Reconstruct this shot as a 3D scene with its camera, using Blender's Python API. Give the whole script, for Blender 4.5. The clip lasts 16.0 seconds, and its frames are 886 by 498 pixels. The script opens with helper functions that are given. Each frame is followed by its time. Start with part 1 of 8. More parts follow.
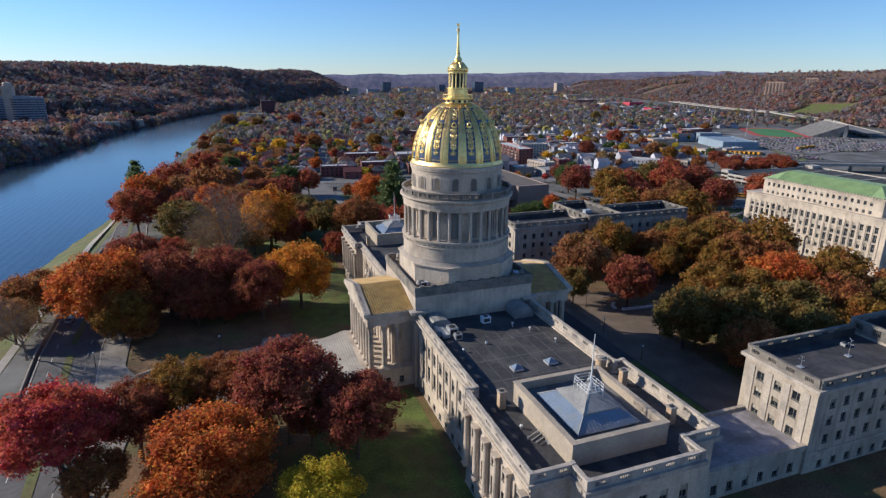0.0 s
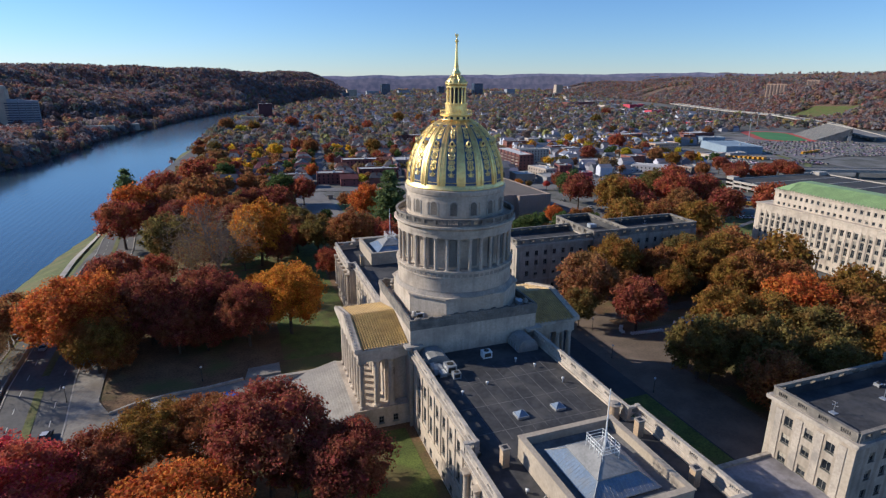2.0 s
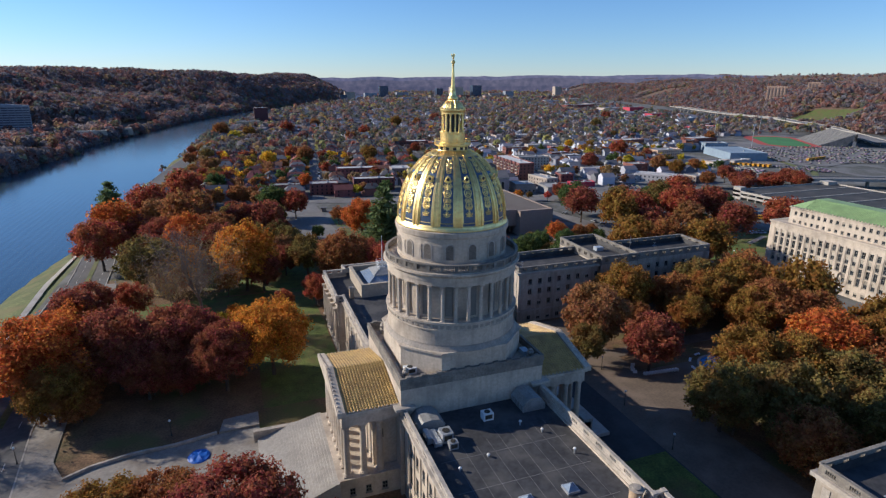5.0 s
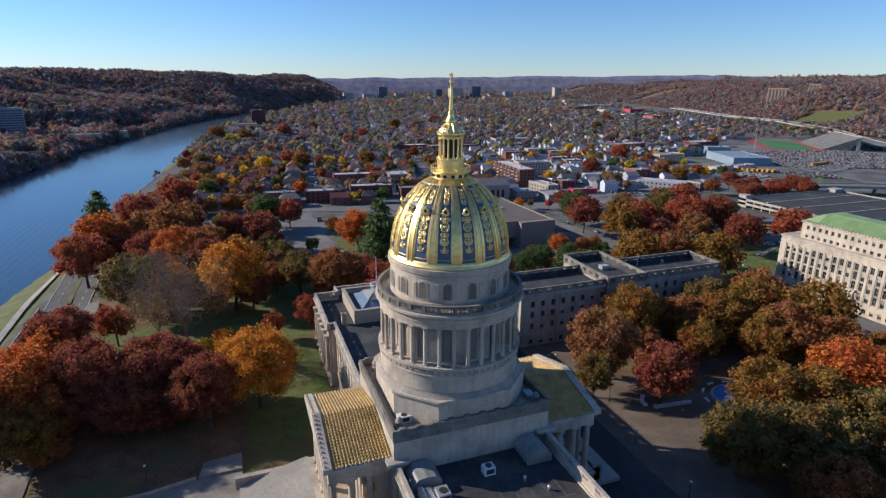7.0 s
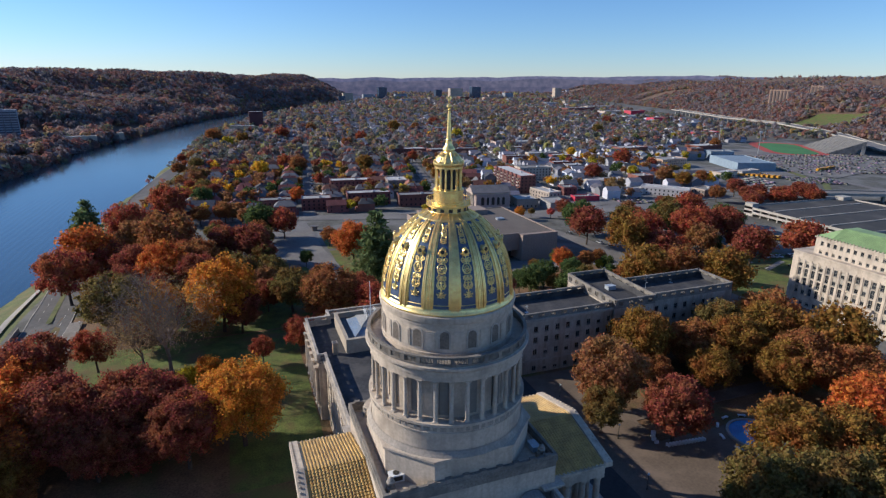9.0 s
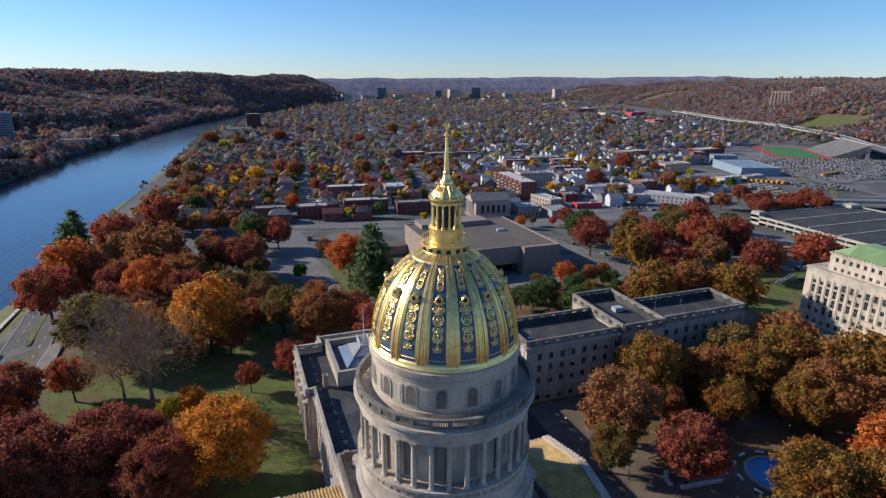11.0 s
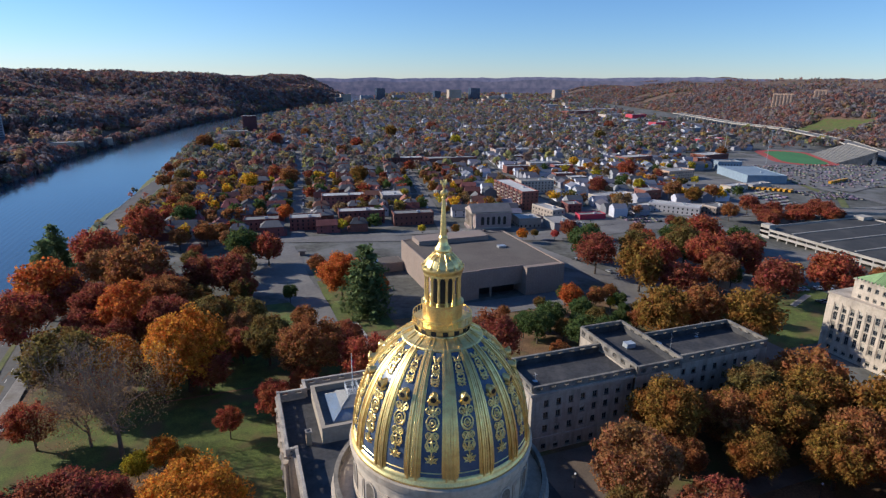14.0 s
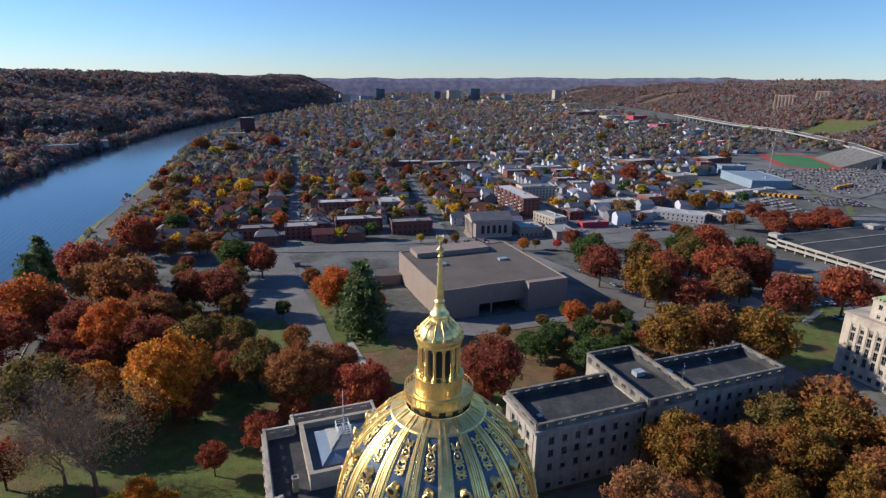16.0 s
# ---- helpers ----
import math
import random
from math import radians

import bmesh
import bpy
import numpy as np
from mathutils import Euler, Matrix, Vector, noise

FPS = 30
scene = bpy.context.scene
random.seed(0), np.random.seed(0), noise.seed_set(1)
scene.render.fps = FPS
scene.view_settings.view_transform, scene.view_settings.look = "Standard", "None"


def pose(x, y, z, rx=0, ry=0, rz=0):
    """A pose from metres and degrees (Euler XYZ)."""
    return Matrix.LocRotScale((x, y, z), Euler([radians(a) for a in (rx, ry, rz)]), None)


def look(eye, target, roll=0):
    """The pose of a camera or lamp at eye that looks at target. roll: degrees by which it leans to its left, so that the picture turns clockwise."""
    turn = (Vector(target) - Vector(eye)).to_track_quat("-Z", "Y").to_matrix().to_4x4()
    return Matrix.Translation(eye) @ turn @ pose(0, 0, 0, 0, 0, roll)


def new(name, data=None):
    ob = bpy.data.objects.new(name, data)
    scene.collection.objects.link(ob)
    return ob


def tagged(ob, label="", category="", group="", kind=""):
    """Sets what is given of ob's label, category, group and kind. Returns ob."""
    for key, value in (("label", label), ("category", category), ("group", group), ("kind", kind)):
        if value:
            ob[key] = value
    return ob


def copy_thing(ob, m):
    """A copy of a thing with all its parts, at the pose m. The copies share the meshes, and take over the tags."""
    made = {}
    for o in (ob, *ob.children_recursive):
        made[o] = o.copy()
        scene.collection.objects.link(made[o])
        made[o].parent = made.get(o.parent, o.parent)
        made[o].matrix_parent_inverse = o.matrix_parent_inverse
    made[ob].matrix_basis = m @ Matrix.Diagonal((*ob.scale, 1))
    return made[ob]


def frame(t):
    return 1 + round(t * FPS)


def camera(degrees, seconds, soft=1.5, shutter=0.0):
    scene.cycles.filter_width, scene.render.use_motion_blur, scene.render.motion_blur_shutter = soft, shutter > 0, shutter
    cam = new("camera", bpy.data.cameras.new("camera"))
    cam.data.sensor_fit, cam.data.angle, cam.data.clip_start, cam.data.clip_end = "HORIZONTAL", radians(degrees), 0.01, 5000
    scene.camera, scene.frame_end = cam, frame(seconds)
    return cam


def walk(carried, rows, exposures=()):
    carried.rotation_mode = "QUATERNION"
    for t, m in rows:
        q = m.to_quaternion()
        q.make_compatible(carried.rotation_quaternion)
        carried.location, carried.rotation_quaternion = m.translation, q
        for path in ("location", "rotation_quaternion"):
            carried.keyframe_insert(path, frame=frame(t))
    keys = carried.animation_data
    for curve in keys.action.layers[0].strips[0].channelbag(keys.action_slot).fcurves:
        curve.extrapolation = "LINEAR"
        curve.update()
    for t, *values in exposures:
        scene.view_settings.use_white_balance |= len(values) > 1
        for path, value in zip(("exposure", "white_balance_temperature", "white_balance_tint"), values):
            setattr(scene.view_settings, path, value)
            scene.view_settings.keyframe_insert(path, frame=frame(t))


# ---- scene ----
# camera: seconds, place in metres, yaw, pitch, roll in degrees
cam = camera(76.34, 16.0, 1.3)
PATH = [
    (0, -54.04, -138.47, 76.40, -19.987, -16.840, 0.377),
    (1, -51.76, -132.72, 77.93, -20.012, -16.796, 0.364),
    (2, -49.40, -127.17, 79.45, -20.031, -16.741, 0.354),
    (3, -47.15, -121.86, 81.04, -20.055, -16.693, 0.351),
    (4, -45.02, -116.66, 82.61, -20.115, -16.661, 0.344),
    (7, -38.38, -100.20, 88.04, -20.251, -16.636, 0.384),
    (8, -36.18, -94.76, 90.08, -20.273, -16.645, 0.443),
    (9, -33.86, -89.18, 91.91, -20.289, -16.675, 0.501),
    (11.5, -28.39, -75.48, 96.41, -20.362, -16.684, 0.571),
    (12.5, -26.36, -70.15, 98.24, -20.409, -16.708, 0.636),
    (13.5, -24.24, -64.79, 99.90, -20.443, -16.725, 0.702),
    (14.5, -22.08, -59.31, 101.66, -20.475, -16.761, 0.753),
    (16, -18.84, -51.16, 104.42, -20.495, -16.780, 0.811),
]
walk(cam, [(t, pose(x, y, z, 90 + p, 0, w) @ pose(0, 0, 0, 0, 0, r)) for t, x, y, z, w, p, r in PATH], [(0, 0.31, 5540, 13), (16, 0.31, 5540, 13)])

# ---- light ----
SUN_AZ, SUN_EL = -58.0, 24.5          # degrees from +y towards +x, and above the horizon
world = bpy.data.worlds.new("sky")
scene.world = world
world.use_nodes = True
wn, wl = world.node_tree.nodes, world.node_tree.links
sky = wn.new("ShaderNodeTexSky")
sky.sky_type, sky.sun_disc = "NISHITA", False
sky.sun_elevation, sky.sun_rotation = radians(SUN_EL), radians(SUN_AZ)
sky.altitude, sky.air_density, sky.dust_density, sky.ozone_density = 200, 1.0, 0.0, 6.0
wl.new(sky.outputs[0], wn["Background"].inputs[0])
wn["Background"].inputs[1].default_value = 0.098
lamp = bpy.data.lights.new("sun", "SUN")
lamp.energy, lamp.angle, lamp.color = 5.0, radians(0.55), (1.0, 0.85, 0.62)
sun = new("sun", lamp)
sv = Vector((math.sin(radians(SUN_AZ)) * math.cos(radians(SUN_EL)), math.cos(radians(SUN_AZ)) * math.cos(radians(SUN_EL)), math.sin(radians(SUN_EL))))
sun.matrix_world = look(sv * 400, (0, 0, 0))


# ---- materials ----
def mat(name, color, rough=0.8, metal=0.0, scale=1.0, vary=0.25, bump=0.0, dirt=None, dirt_amount=0.0, dirt_scale=0.15, rand=0.0, hue=0.0, island=False, spec=0.5, streak=0.0):
    """A surface with variation at two scales, stains of another colour, and variation from object to object."""
    m = bpy.data.materials.new(name)
    m.use_nodes = True
    n, l = m.node_tree.nodes, m.node_tree.links
    b = n["Principled BSDF"]
    b.inputs["Roughness"].default_value, b.inputs["Metallic"].default_value = rough, metal
    b.inputs["Specular IOR Level"].default_value = spec
    geo = n.new("ShaderNodeNewGeometry")

    def noise_at(s, detail=4.0):
        t = n.new("ShaderNodeTexNoise")
        t.inputs["Scale"].default_value, t.inputs["Detail"].default_value = s, detail
        l.new(geo.outputs["Position"], t.inputs["Vector"])
        return t.outputs["Fac"]

    def mix(kind, fac, a, c):
        x = n.new("ShaderNodeMix")
        x.data_type, x.blend_type = "RGBA", kind
        for sock, val in ((x.inputs[0], fac), (x.inputs[6], a), (x.inputs[7], c)):
            if isinstance(val, (int, float)):
                sock.default_value = val
            elif isinstance(val, tuple):
                sock.default_value = (*val, 1)
            else:
                l.new(val, sock)
        return x.outputs[2]

    def ramp(src, lo, hi, a, c):
        r = n.new("ShaderNodeMapRange")
        r.inputs[1].default_value, r.inputs[2].default_value, r.inputs[3].default_value, r.inputs[4].default_value = lo, hi, a, c
        l.new(src, r.inputs[0])
        return r.outputs[0]

    fine, broad = noise_at(scale * 3.0), noise_at(scale * 0.3, 3.0)
    hsv = n.new("ShaderNodeHueSaturation")
    hsv.inputs["Color"].default_value = (*color, 1)
    add = n.new("ShaderNodeMath")
    add.operation = "MULTIPLY"
    l.new(ramp(fine, 0.3, 0.7, 1 - vary, 1 + vary), add.inputs[0])
    l.new(ramp(broad, 0.35, 0.65, 1 - vary * 0.6, 1 + vary * 0.6), add.inputs[1])
    value = add.outputs[0]
    if rand or hue:
        if island == "tone":
            at = n.new("ShaderNodeAttribute")
            at.attribute_name = "tone"
            src = at.outputs["Fac"]
        elif island:
            src = geo.outputs["Random Per Island"]
        else:
            oi = n.new("ShaderNodeObjectInfo")
            src = oi.outputs["Random"]
        m2 = n.new("ShaderNodeMath")
        m2.operation = "MULTIPLY"
        l.new(value, m2.inputs[0])
        l.new(ramp(src, 0, 1, 1 - rand, 1 + rand), m2.inputs[1])
        value = m2.outputs[0]
        wn2 = n.new("ShaderNodeTexWhiteNoise")
        wn2.noise_dimensions = "1D"
        l.new(src, wn2.inputs["W"])
        l.new(ramp(wn2.outputs["Value"], 0, 1, 0.5 - hue, 0.5 + hue), hsv.inputs["Hue"])
    l.new(value, hsv.inputs["Value"])
    out = hsv.outputs[0]
    if dirt is not None:
        d = noise_at(dirt_scale, 6.0)
        out = mix("MIX", ramp(d, 0.48, 0.66, 0.0, dirt_amount), out, dirt)
    if streak:
        # rain streaks that run down the face
        sq = n.new("ShaderNodeVectorMath")
        sq.operation = "MULTIPLY"
        sq.inputs[1].default_value = (1.0, 1.0, 0.09)
        l.new(geo.outputs["Position"], sq.inputs[0])
        st = n.new("ShaderNodeTexNoise")
        st.inputs["Scale"].default_value, st.inputs["Detail"].default_value = 0.9, 5.0
        l.new(sq.outputs[0], st.inputs["Vector"])
        out = mix("MULTIPLY", ramp(st.outputs["Fac"], 0.46, 0.70, 0.0, streak), out, (0.45, 0.40, 0.36))
    l.new(out, b.inputs["Base Color"])
    if bump:
        bp = n.new("ShaderNodeBump")
        bp.inputs["Strength"].default_value, bp.inputs["Distance"].default_value = 0.6, bump
        l.new(fine, bp.inputs["Height"])
        l.new(bp.outputs[0], b.inputs["Normal"])
    return m


LIMESTONE = mat("limestone", (0.505, 0.425, 0.335), 0.85, 0, 0.6, 0.12, 0.02, (0.28, 0.235, 0.19), 0.7, 0.16, streak=0.3)
# limestone darkened all over to imitate the shade on the wing walls
WING_STONE = mat("shade_toned_limestone", (0.415, 0.355, 0.285), 0.87, 0, 0.6, 0.12, 0.02, (0.25, 0.215, 0.175), 0.7, 0.14, streak=0.55)
STONE_DARK = mat("weathered_limestone", (0.33, 0.285, 0.235), 0.9, 0, 0.8, 0.18, 0.03, (0.20, 0.18, 0.16), 0.7, 0.25)
# soot on the block and drum; on the wing rails it paints in shade
STONE_BLACK = mat("sooty_and_shaded_limestone", (0.21, 0.185, 0.155), 0.92, 0, 0.8, 0.25, 0.03, (0.09, 0.085, 0.08), 0.8, 0.3)
PARAPET = mat("stained_parapet_stone", (0.41, 0.355, 0.295), 0.9, 0, 0.7, 0.15, 0.03, (0.22, 0.20, 0.18), 0.75, 0.35)
ROOF_TAR = mat("tar_roof", (0.037, 0.037, 0.041), 0.8, 0, 0.35, 0.34, 0.02, (0.10, 0.094, 0.088), 0.6, 0.17)
ROOF_WALK = mat("grey_roof_felt", (0.16, 0.155, 0.15), 0.9, 0, 0.6, 0.2, 0.02, (0.08, 0.08, 0.08), 0.6, 0.2)
ROOF_LINK = mat("pale_stained_roof", (0.27, 0.25, 0.26), 0.85, 0, 0.4, 0.2, 0.02, (0.13, 0.115, 0.11), 0.85, 0.16)
GLASS = mat("window_glass", (0.02, 0.024, 0.03), 0.08, 0, 0.4, 0.3, 0, None, 0, 0.1, 0.4)
NICHE = mat("dark_niche_stone", (0.15, 0.125, 0.10), 0.8, 0, 1.0, 0.3)
# golden second colour paints reflections onto the brown drum panes
GLASS_WARM = mat("brown_glass_painted_gleam", (0.032, 0.024, 0.016), 0.16, 0, 0.5, 0.4, 0, (0.20, 0.12, 0.04), 0.5, 0.25, spec=0.3)
BLIND = mat("drawn_window_blind", (0.34, 0.30, 0.24), 0.45, 0, 0.4, 0.2, 0, None, 0, 0.1, 0.35)
FRAME = mat("painted_window_frame", (0.20, 0.19, 0.17), 0.6, 0, 1.0, 0.1)
GOLD = mat("gold_leaf", (1.0, 0.75, 0.30), 0.42, 1.0, 2.2, 0.14, 0.02, (0.74, 0.50, 0.19), 0.6, 1.1)
BLUE = mat("blue_grey_paint", (0.065, 0.092, 0.15), 0.27, 0.0, 1.0, 0.16, 0.005, (0.10, 0.13, 0.18), 0.6, 0.5)
TILE_TAN = mat("glazed_tan_roof_tile", (0.50, 0.33, 0.11), 0.33, 0, 1.5, 0.22, 0.01, (0.30, 0.18, 0.06), 0.6, 0.5)
TILE_GREEN = mat("green_roof_tile", (0.24, 0.345, 0.15), 0.55, 0, 0.7, 0.18, 0.01, (0.18, 0.26, 0.12), 0.5, 0.2)
COPPER = mat("pale_lead_sheet", (0.46, 0.50, 0.54), 0.3, 0.2, 1.0, 0.12, 0.01, (0.26, 0.27, 0.28), 0.5, 0.4)
# blue of the reflected sky is put into the base colour
SKY_GLASS = mat("dusty_sky_tinted_glazing", (0.17, 0.215, 0.28), 0.24, 0, 1.0, 0.15, 0.0, (0.20, 0.21, 0.22), 0.6, 0.4)
LEAD = mat("dull_lead_roof", (0.24, 0.235, 0.225), 0.6, 0.1, 0.8, 0.2, 0.01, (0.34, 0.33, 0.31), 0.5, 0.4)
METAL = mat("galvanised_metal", (0.52, 0.53, 0.54), 0.4, 0.6, 1.5, 0.15)
WHITE_METAL = mat("white_painted_metal", (0.72, 0.72, 0.70), 0.5, 0, 1.0, 0.08)
BRONZE = mat("dark_bronze", (0.06, 0.055, 0.045), 0.5, 0.4, 1.0, 0.2)
CHIM = mat("tan_terracotta", (0.42, 0.30, 0.19), 0.85, 0, 1.0, 0.15)
RENDER = mat("tan_grey_render", (0.38, 0.315, 0.24), 0.9, 0, 0.6, 0.12, 0.01, (0.27, 0.23, 0.185), 0.6, 0.2)
# near-black: the main building's shade on the court drive is mixed in
ASPHALT = mat("asphalt", (0.036, 0.036, 0.037), 0.9, 0, 0.3, 0.18, 0.01, (0.085, 0.08, 0.075), 0.6, 0.06)
STREET = mat("weathered_street_asphalt", (0.15, 0.142, 0.138), 0.9, 0, 0.2, 0.15, 0, (0.23, 0.22, 0.20), 0.6, 0.04)
# street asphalt made darker; the colour includes the shade of the trees
BOULEVARD = mat("tree_shade_boulevard_asphalt", (0.098, 0.093, 0.09), 0.9, 0, 0.25, 0.18, 0, (0.15, 0.142, 0.13), 0.6, 0.07)
CONCRETE = mat("concrete_paving", (0.36, 0.33, 0.29), 0.9, 0, 0.5, 0.13, 0.01, (0.24, 0.22, 0.19), 0.5, 0.2)
FORECOURT = mat("worn_forecourt_concrete", (0.24, 0.215, 0.185), 0.92, 0, 0.5, 0.16, 0.01, (0.15, 0.12, 0.09), 0.75, 0.12)
PLAZA = mat("tan_plaza_paving", (0.13, 0.098, 0.072), 0.9, 0, 0.5, 0.15, 0.01, (0.20, 0.15, 0.112), 0.5, 0.15)
LAWN = mat("lawn_with_fallen_leaves", (0.15, 0.085, 0.04), 0.95, 0, 0.6, 0.4, 0.04, (0.09, 0.10, 0.024), 0.95, 0.07)
GRASS = mat("grass", (0.088, 0.115, 0.02), 0.95, 0, 0.8, 0.4, 0.04, (0.13, 0.088, 0.034), 0.9, 0.1)
BANK = mat("river_bank_grass", (0.10, 0.115, 0.03), 0.95, 0, 0.4, 0.35, 0.05, (0.15, 0.12, 0.045), 0.7, 0.08)
# greyed towards the cool cast of distance haze
TOWN = mat("town_ground", (0.085, 0.083, 0.072), 0.95, 0, 0.12, 0.35, 0, (0.185, 0.183, 0.18), 0.85, 0.03)
FLOOR_LEAF = mat("forest_floor", (0.14, 0.086, 0.058), 0.95, 0, 0.10, 0.5, 0.3, (0.075, 0.06, 0.04), 0.8, 0.03)
BROWN_PANEL = mat("brown_precast_concrete", (0.27, 0.205, 0.165), 0.9, 0, 0.4, 0.10, 0.01, (0.26, 0.21, 0.18), 0.5, 0.1)
BROWN_ROOF = mat("brown_gravel_roof", (0.115, 0.093, 0.078), 0.95, 0, 0.4, 0.15, 0.01, (0.14, 0.12, 0.10), 0.5, 0.05)
DARK = mat("dark_opening", (0.02, 0.02, 0.022), 0.4, 0, 1.0, 0.2)
TWIGS = mat("grey_brown_twigs", (0.20, 0.15, 0.115), 0.95, 0, 3.0, 0.3, 0.02)
BARK = mat("bark", (0.075, 0.055, 0.042), 0.95, 0, 3.0, 0.3, 0.03)
PAINT_LINE = mat("road_paint", (0.60, 0.58, 0.52), 0.8, 0, 1.0, 0.15)
RED_TRACK = mat("red_running_track", (0.36, 0.06, 0.045), 0.9, 0, 0.2, 0.12)
PITCH = mat("green_playing_field", (0.05, 0.17, 0.05), 0.9, 0, 0.1, 0.15)
RED_METAL = mat("red_cladding", (0.45, 0.03, 0.06), 0.6, 0, 0.2, 0.12)
BRICK = mat("red_brick", (0.20, 0.075, 0.06), 0.9, 0, 0.8, 0.2, 0, (0.13, 0.06, 0.045), 0.5, 0.1, 0.3, 0.015)
BRICK_DARK = mat("dark_plum_brick", (0.085, 0.035, 0.04), 0.9, 0, 0.5, 0.2)
SIDING = mat("painted_house_siding", (0.42, 0.40, 0.39), 0.8, 0, 0.5, 0.1, 0, None, 0, 0.1, 0.55, 0.06)
ROOF_HOUSE = mat("asphalt_shingle", (0.11, 0.105, 0.108), 0.9, 0, 0.6, 0.2, 0, None, 0, 0.1, 0.5, 0.05)
ROOF_RED = mat("red_brown_shingle", (0.20, 0.075, 0.055), 0.9, 0, 0.6, 0.2, 0, None, 0, 0.1, 0.4, 0.02)
ROOF_FLAT = mat("flat_town_roof", (0.34, 0.33, 0.32), 0.9, 0, 0.2, 0.15, 0, (0.22, 0.21, 0.20), 0.6, 0.05, 0.5, 0.02)
WALL_TOWN = mat("town_wall", (0.36, 0.30, 0.25), 0.9, 0, 0.3, 0.12, 0, None, 0, 0.1, 0.5, 0.04)
TOWER_DARK = mat("dark_curtain_wall", (0.05, 0.07, 0.11), 0.25, 0, 0.05, 0.2)
TOWER_TAN = mat("tan_tower_wall", (0.42, 0.34, 0.27), 0.8, 0, 0.05, 0.15)
SLAB_GREY = mat("blue_grey_cladding", (0.24, 0.26, 0.30), 0.7, 0, 0.1, 0.12)
SLAB_BLUE = mat("pale_blue_cladding", (0.21, 0.27, 0.33), 0.7, 0, 0.1, 0.12)
TAN_BRICK = mat("tan_brick", (0.56, 0.37, 0.26), 0.9, 0, 0.2, 0.12)
BLUE_TARP = mat("blue_tarpaulin", (0.01, 0.09, 0.40), 0.5, 0, 2.0, 0.15, 0.02)
POOL = mat("fountain_basin_blue", (0.06, 0.24, 0.50), 0.15, 0, 1.0, 0.15)
CAR_PAINT = mat("car_paint", (0.30, 0.30, 0.32), 0.3, 0.2, 0.5, 0.05, 0, None, 0, 0.1, 0.85, 0.1)
CAR_STUFF = mat("car_paint_far", (0.15, 0.10, 0.10), 0.4, 0, 0.5, 0.05, 0, None, 0, 0.1, 0.95, 0.3, True)
BUS_YELLOW = mat("school_bus_yellow", (0.62, 0.30, 0.02), 0.45, 0, 0.5, 0.1)
TYRE = mat("tyre_rubber", (0.02, 0.02, 0.02), 0.9, 0, 1.0, 0.2)
FLAG_RED = mat("red_flag_cloth", (0.45, 0.03, 0.04), 0.8, 0, 2.0, 0.1)
def leaf(name, color, second, amount=0.8):
    """Leaves of one tree, in two autumn colours by branch, each leaf a little different."""
    color, second = tuple(c * 1.17 for c in color), tuple(c * 1.17 for c in second)
    return mat(name, color, 0.75, 0, 1.0, 0.25, 0, second, amount, 0.16, 0.40, 0.022, True, 0.12)


LEAF = {
    "maroon": leaf("maroon_leaves", (0.25, 0.072, 0.045), (0.29, 0.118, 0.045), 0.75),
    "red": leaf("red_leaves", (0.32, 0.082, 0.045), (0.33, 0.125, 0.04)),
    "crimson": leaf("crimson_leaves", (0.44, 0.075, 0.06), (0.40, 0.12, 0.05)),
    "orange": leaf("orange_leaves", (0.46, 0.145, 0.032), (0.40, 0.095, 0.03)),
    "gold": leaf("golden_leaves", (0.50, 0.22, 0.03), (0.42, 0.125, 0.024), 0.6),
    "yellow": leaf("bright_yellow_leaves", (0.62, 0.39, 0.03), (0.50, 0.27, 0.03), 0.6),
    "rust": leaf("rust_brown_leaves", (0.28, 0.125, 0.044), (0.27, 0.088, 0.034)),
    "oak": leaf("gold_and_rust_leaves", (0.24, 0.138, 0.03), (0.26, 0.09, 0.026), 0.95),
    "olive": leaf("olive_leaves", (0.17, 0.13, 0.04), (0.21, 0.09, 0.028)),
    "green": leaf("green_leaves", (0.075, 0.11, 0.035), (0.10, 0.11, 0.03)),
    "pine": leaf("pine_needles", (0.12, 0.155, 0.06), (0.10, 0.12, 0.05)),
    "lime": leaf("yellow_green_leaves", (0.42, 0.34, 0.03), (0.34, 0.20, 0.02), 0.5),
    "brown": leaf("dull_brown_leaves", (0.30, 0.14, 0.06), (0.26, 0.15, 0.05)),
    "grey": leaf("sparse_grey_brown_leaves", (0.24, 0.16, 0.085), (0.30, 0.19, 0.06)),
}


def mixed_leaves(name, stops, rand=0.22):
    """Foliage of many trees: each takes one of several colours by its tone."""
    m = mat(name, (0.2, 0.12, 0.06), 0.8, 0, 0.15, 0.22, 0, None, 0, 0.1, rand, 0.008, "tone", 0.25)
    n, l = m.node_tree.nodes, m.node_tree.links
    at, wn, ramp = n.new("ShaderNodeAttribute"), n.new("ShaderNodeTexWhiteNoise"), n.new("ShaderNodeValToRGB")
    at.attribute_name, wn.noise_dimensions = "tone", "1D"
    l.new(at.outputs["Fac"], wn.inputs["W"])
    cr = ramp.color_ramp
    cr.interpolation = "CONSTANT"
    for k, (p, c) in enumerate(stops):
        e = cr.elements[k] if k < 2 else cr.elements.new(p)
        e.position, e.color = p, (*c, 1)
    l.new(wn.outputs["Value"], ramp.inputs[0])
    hsv = [q for q in n if q.bl_idname == "ShaderNodeHueSaturation"][0]
    l.new(ramp.outputs[0], hsv.inputs["Color"])
    return m


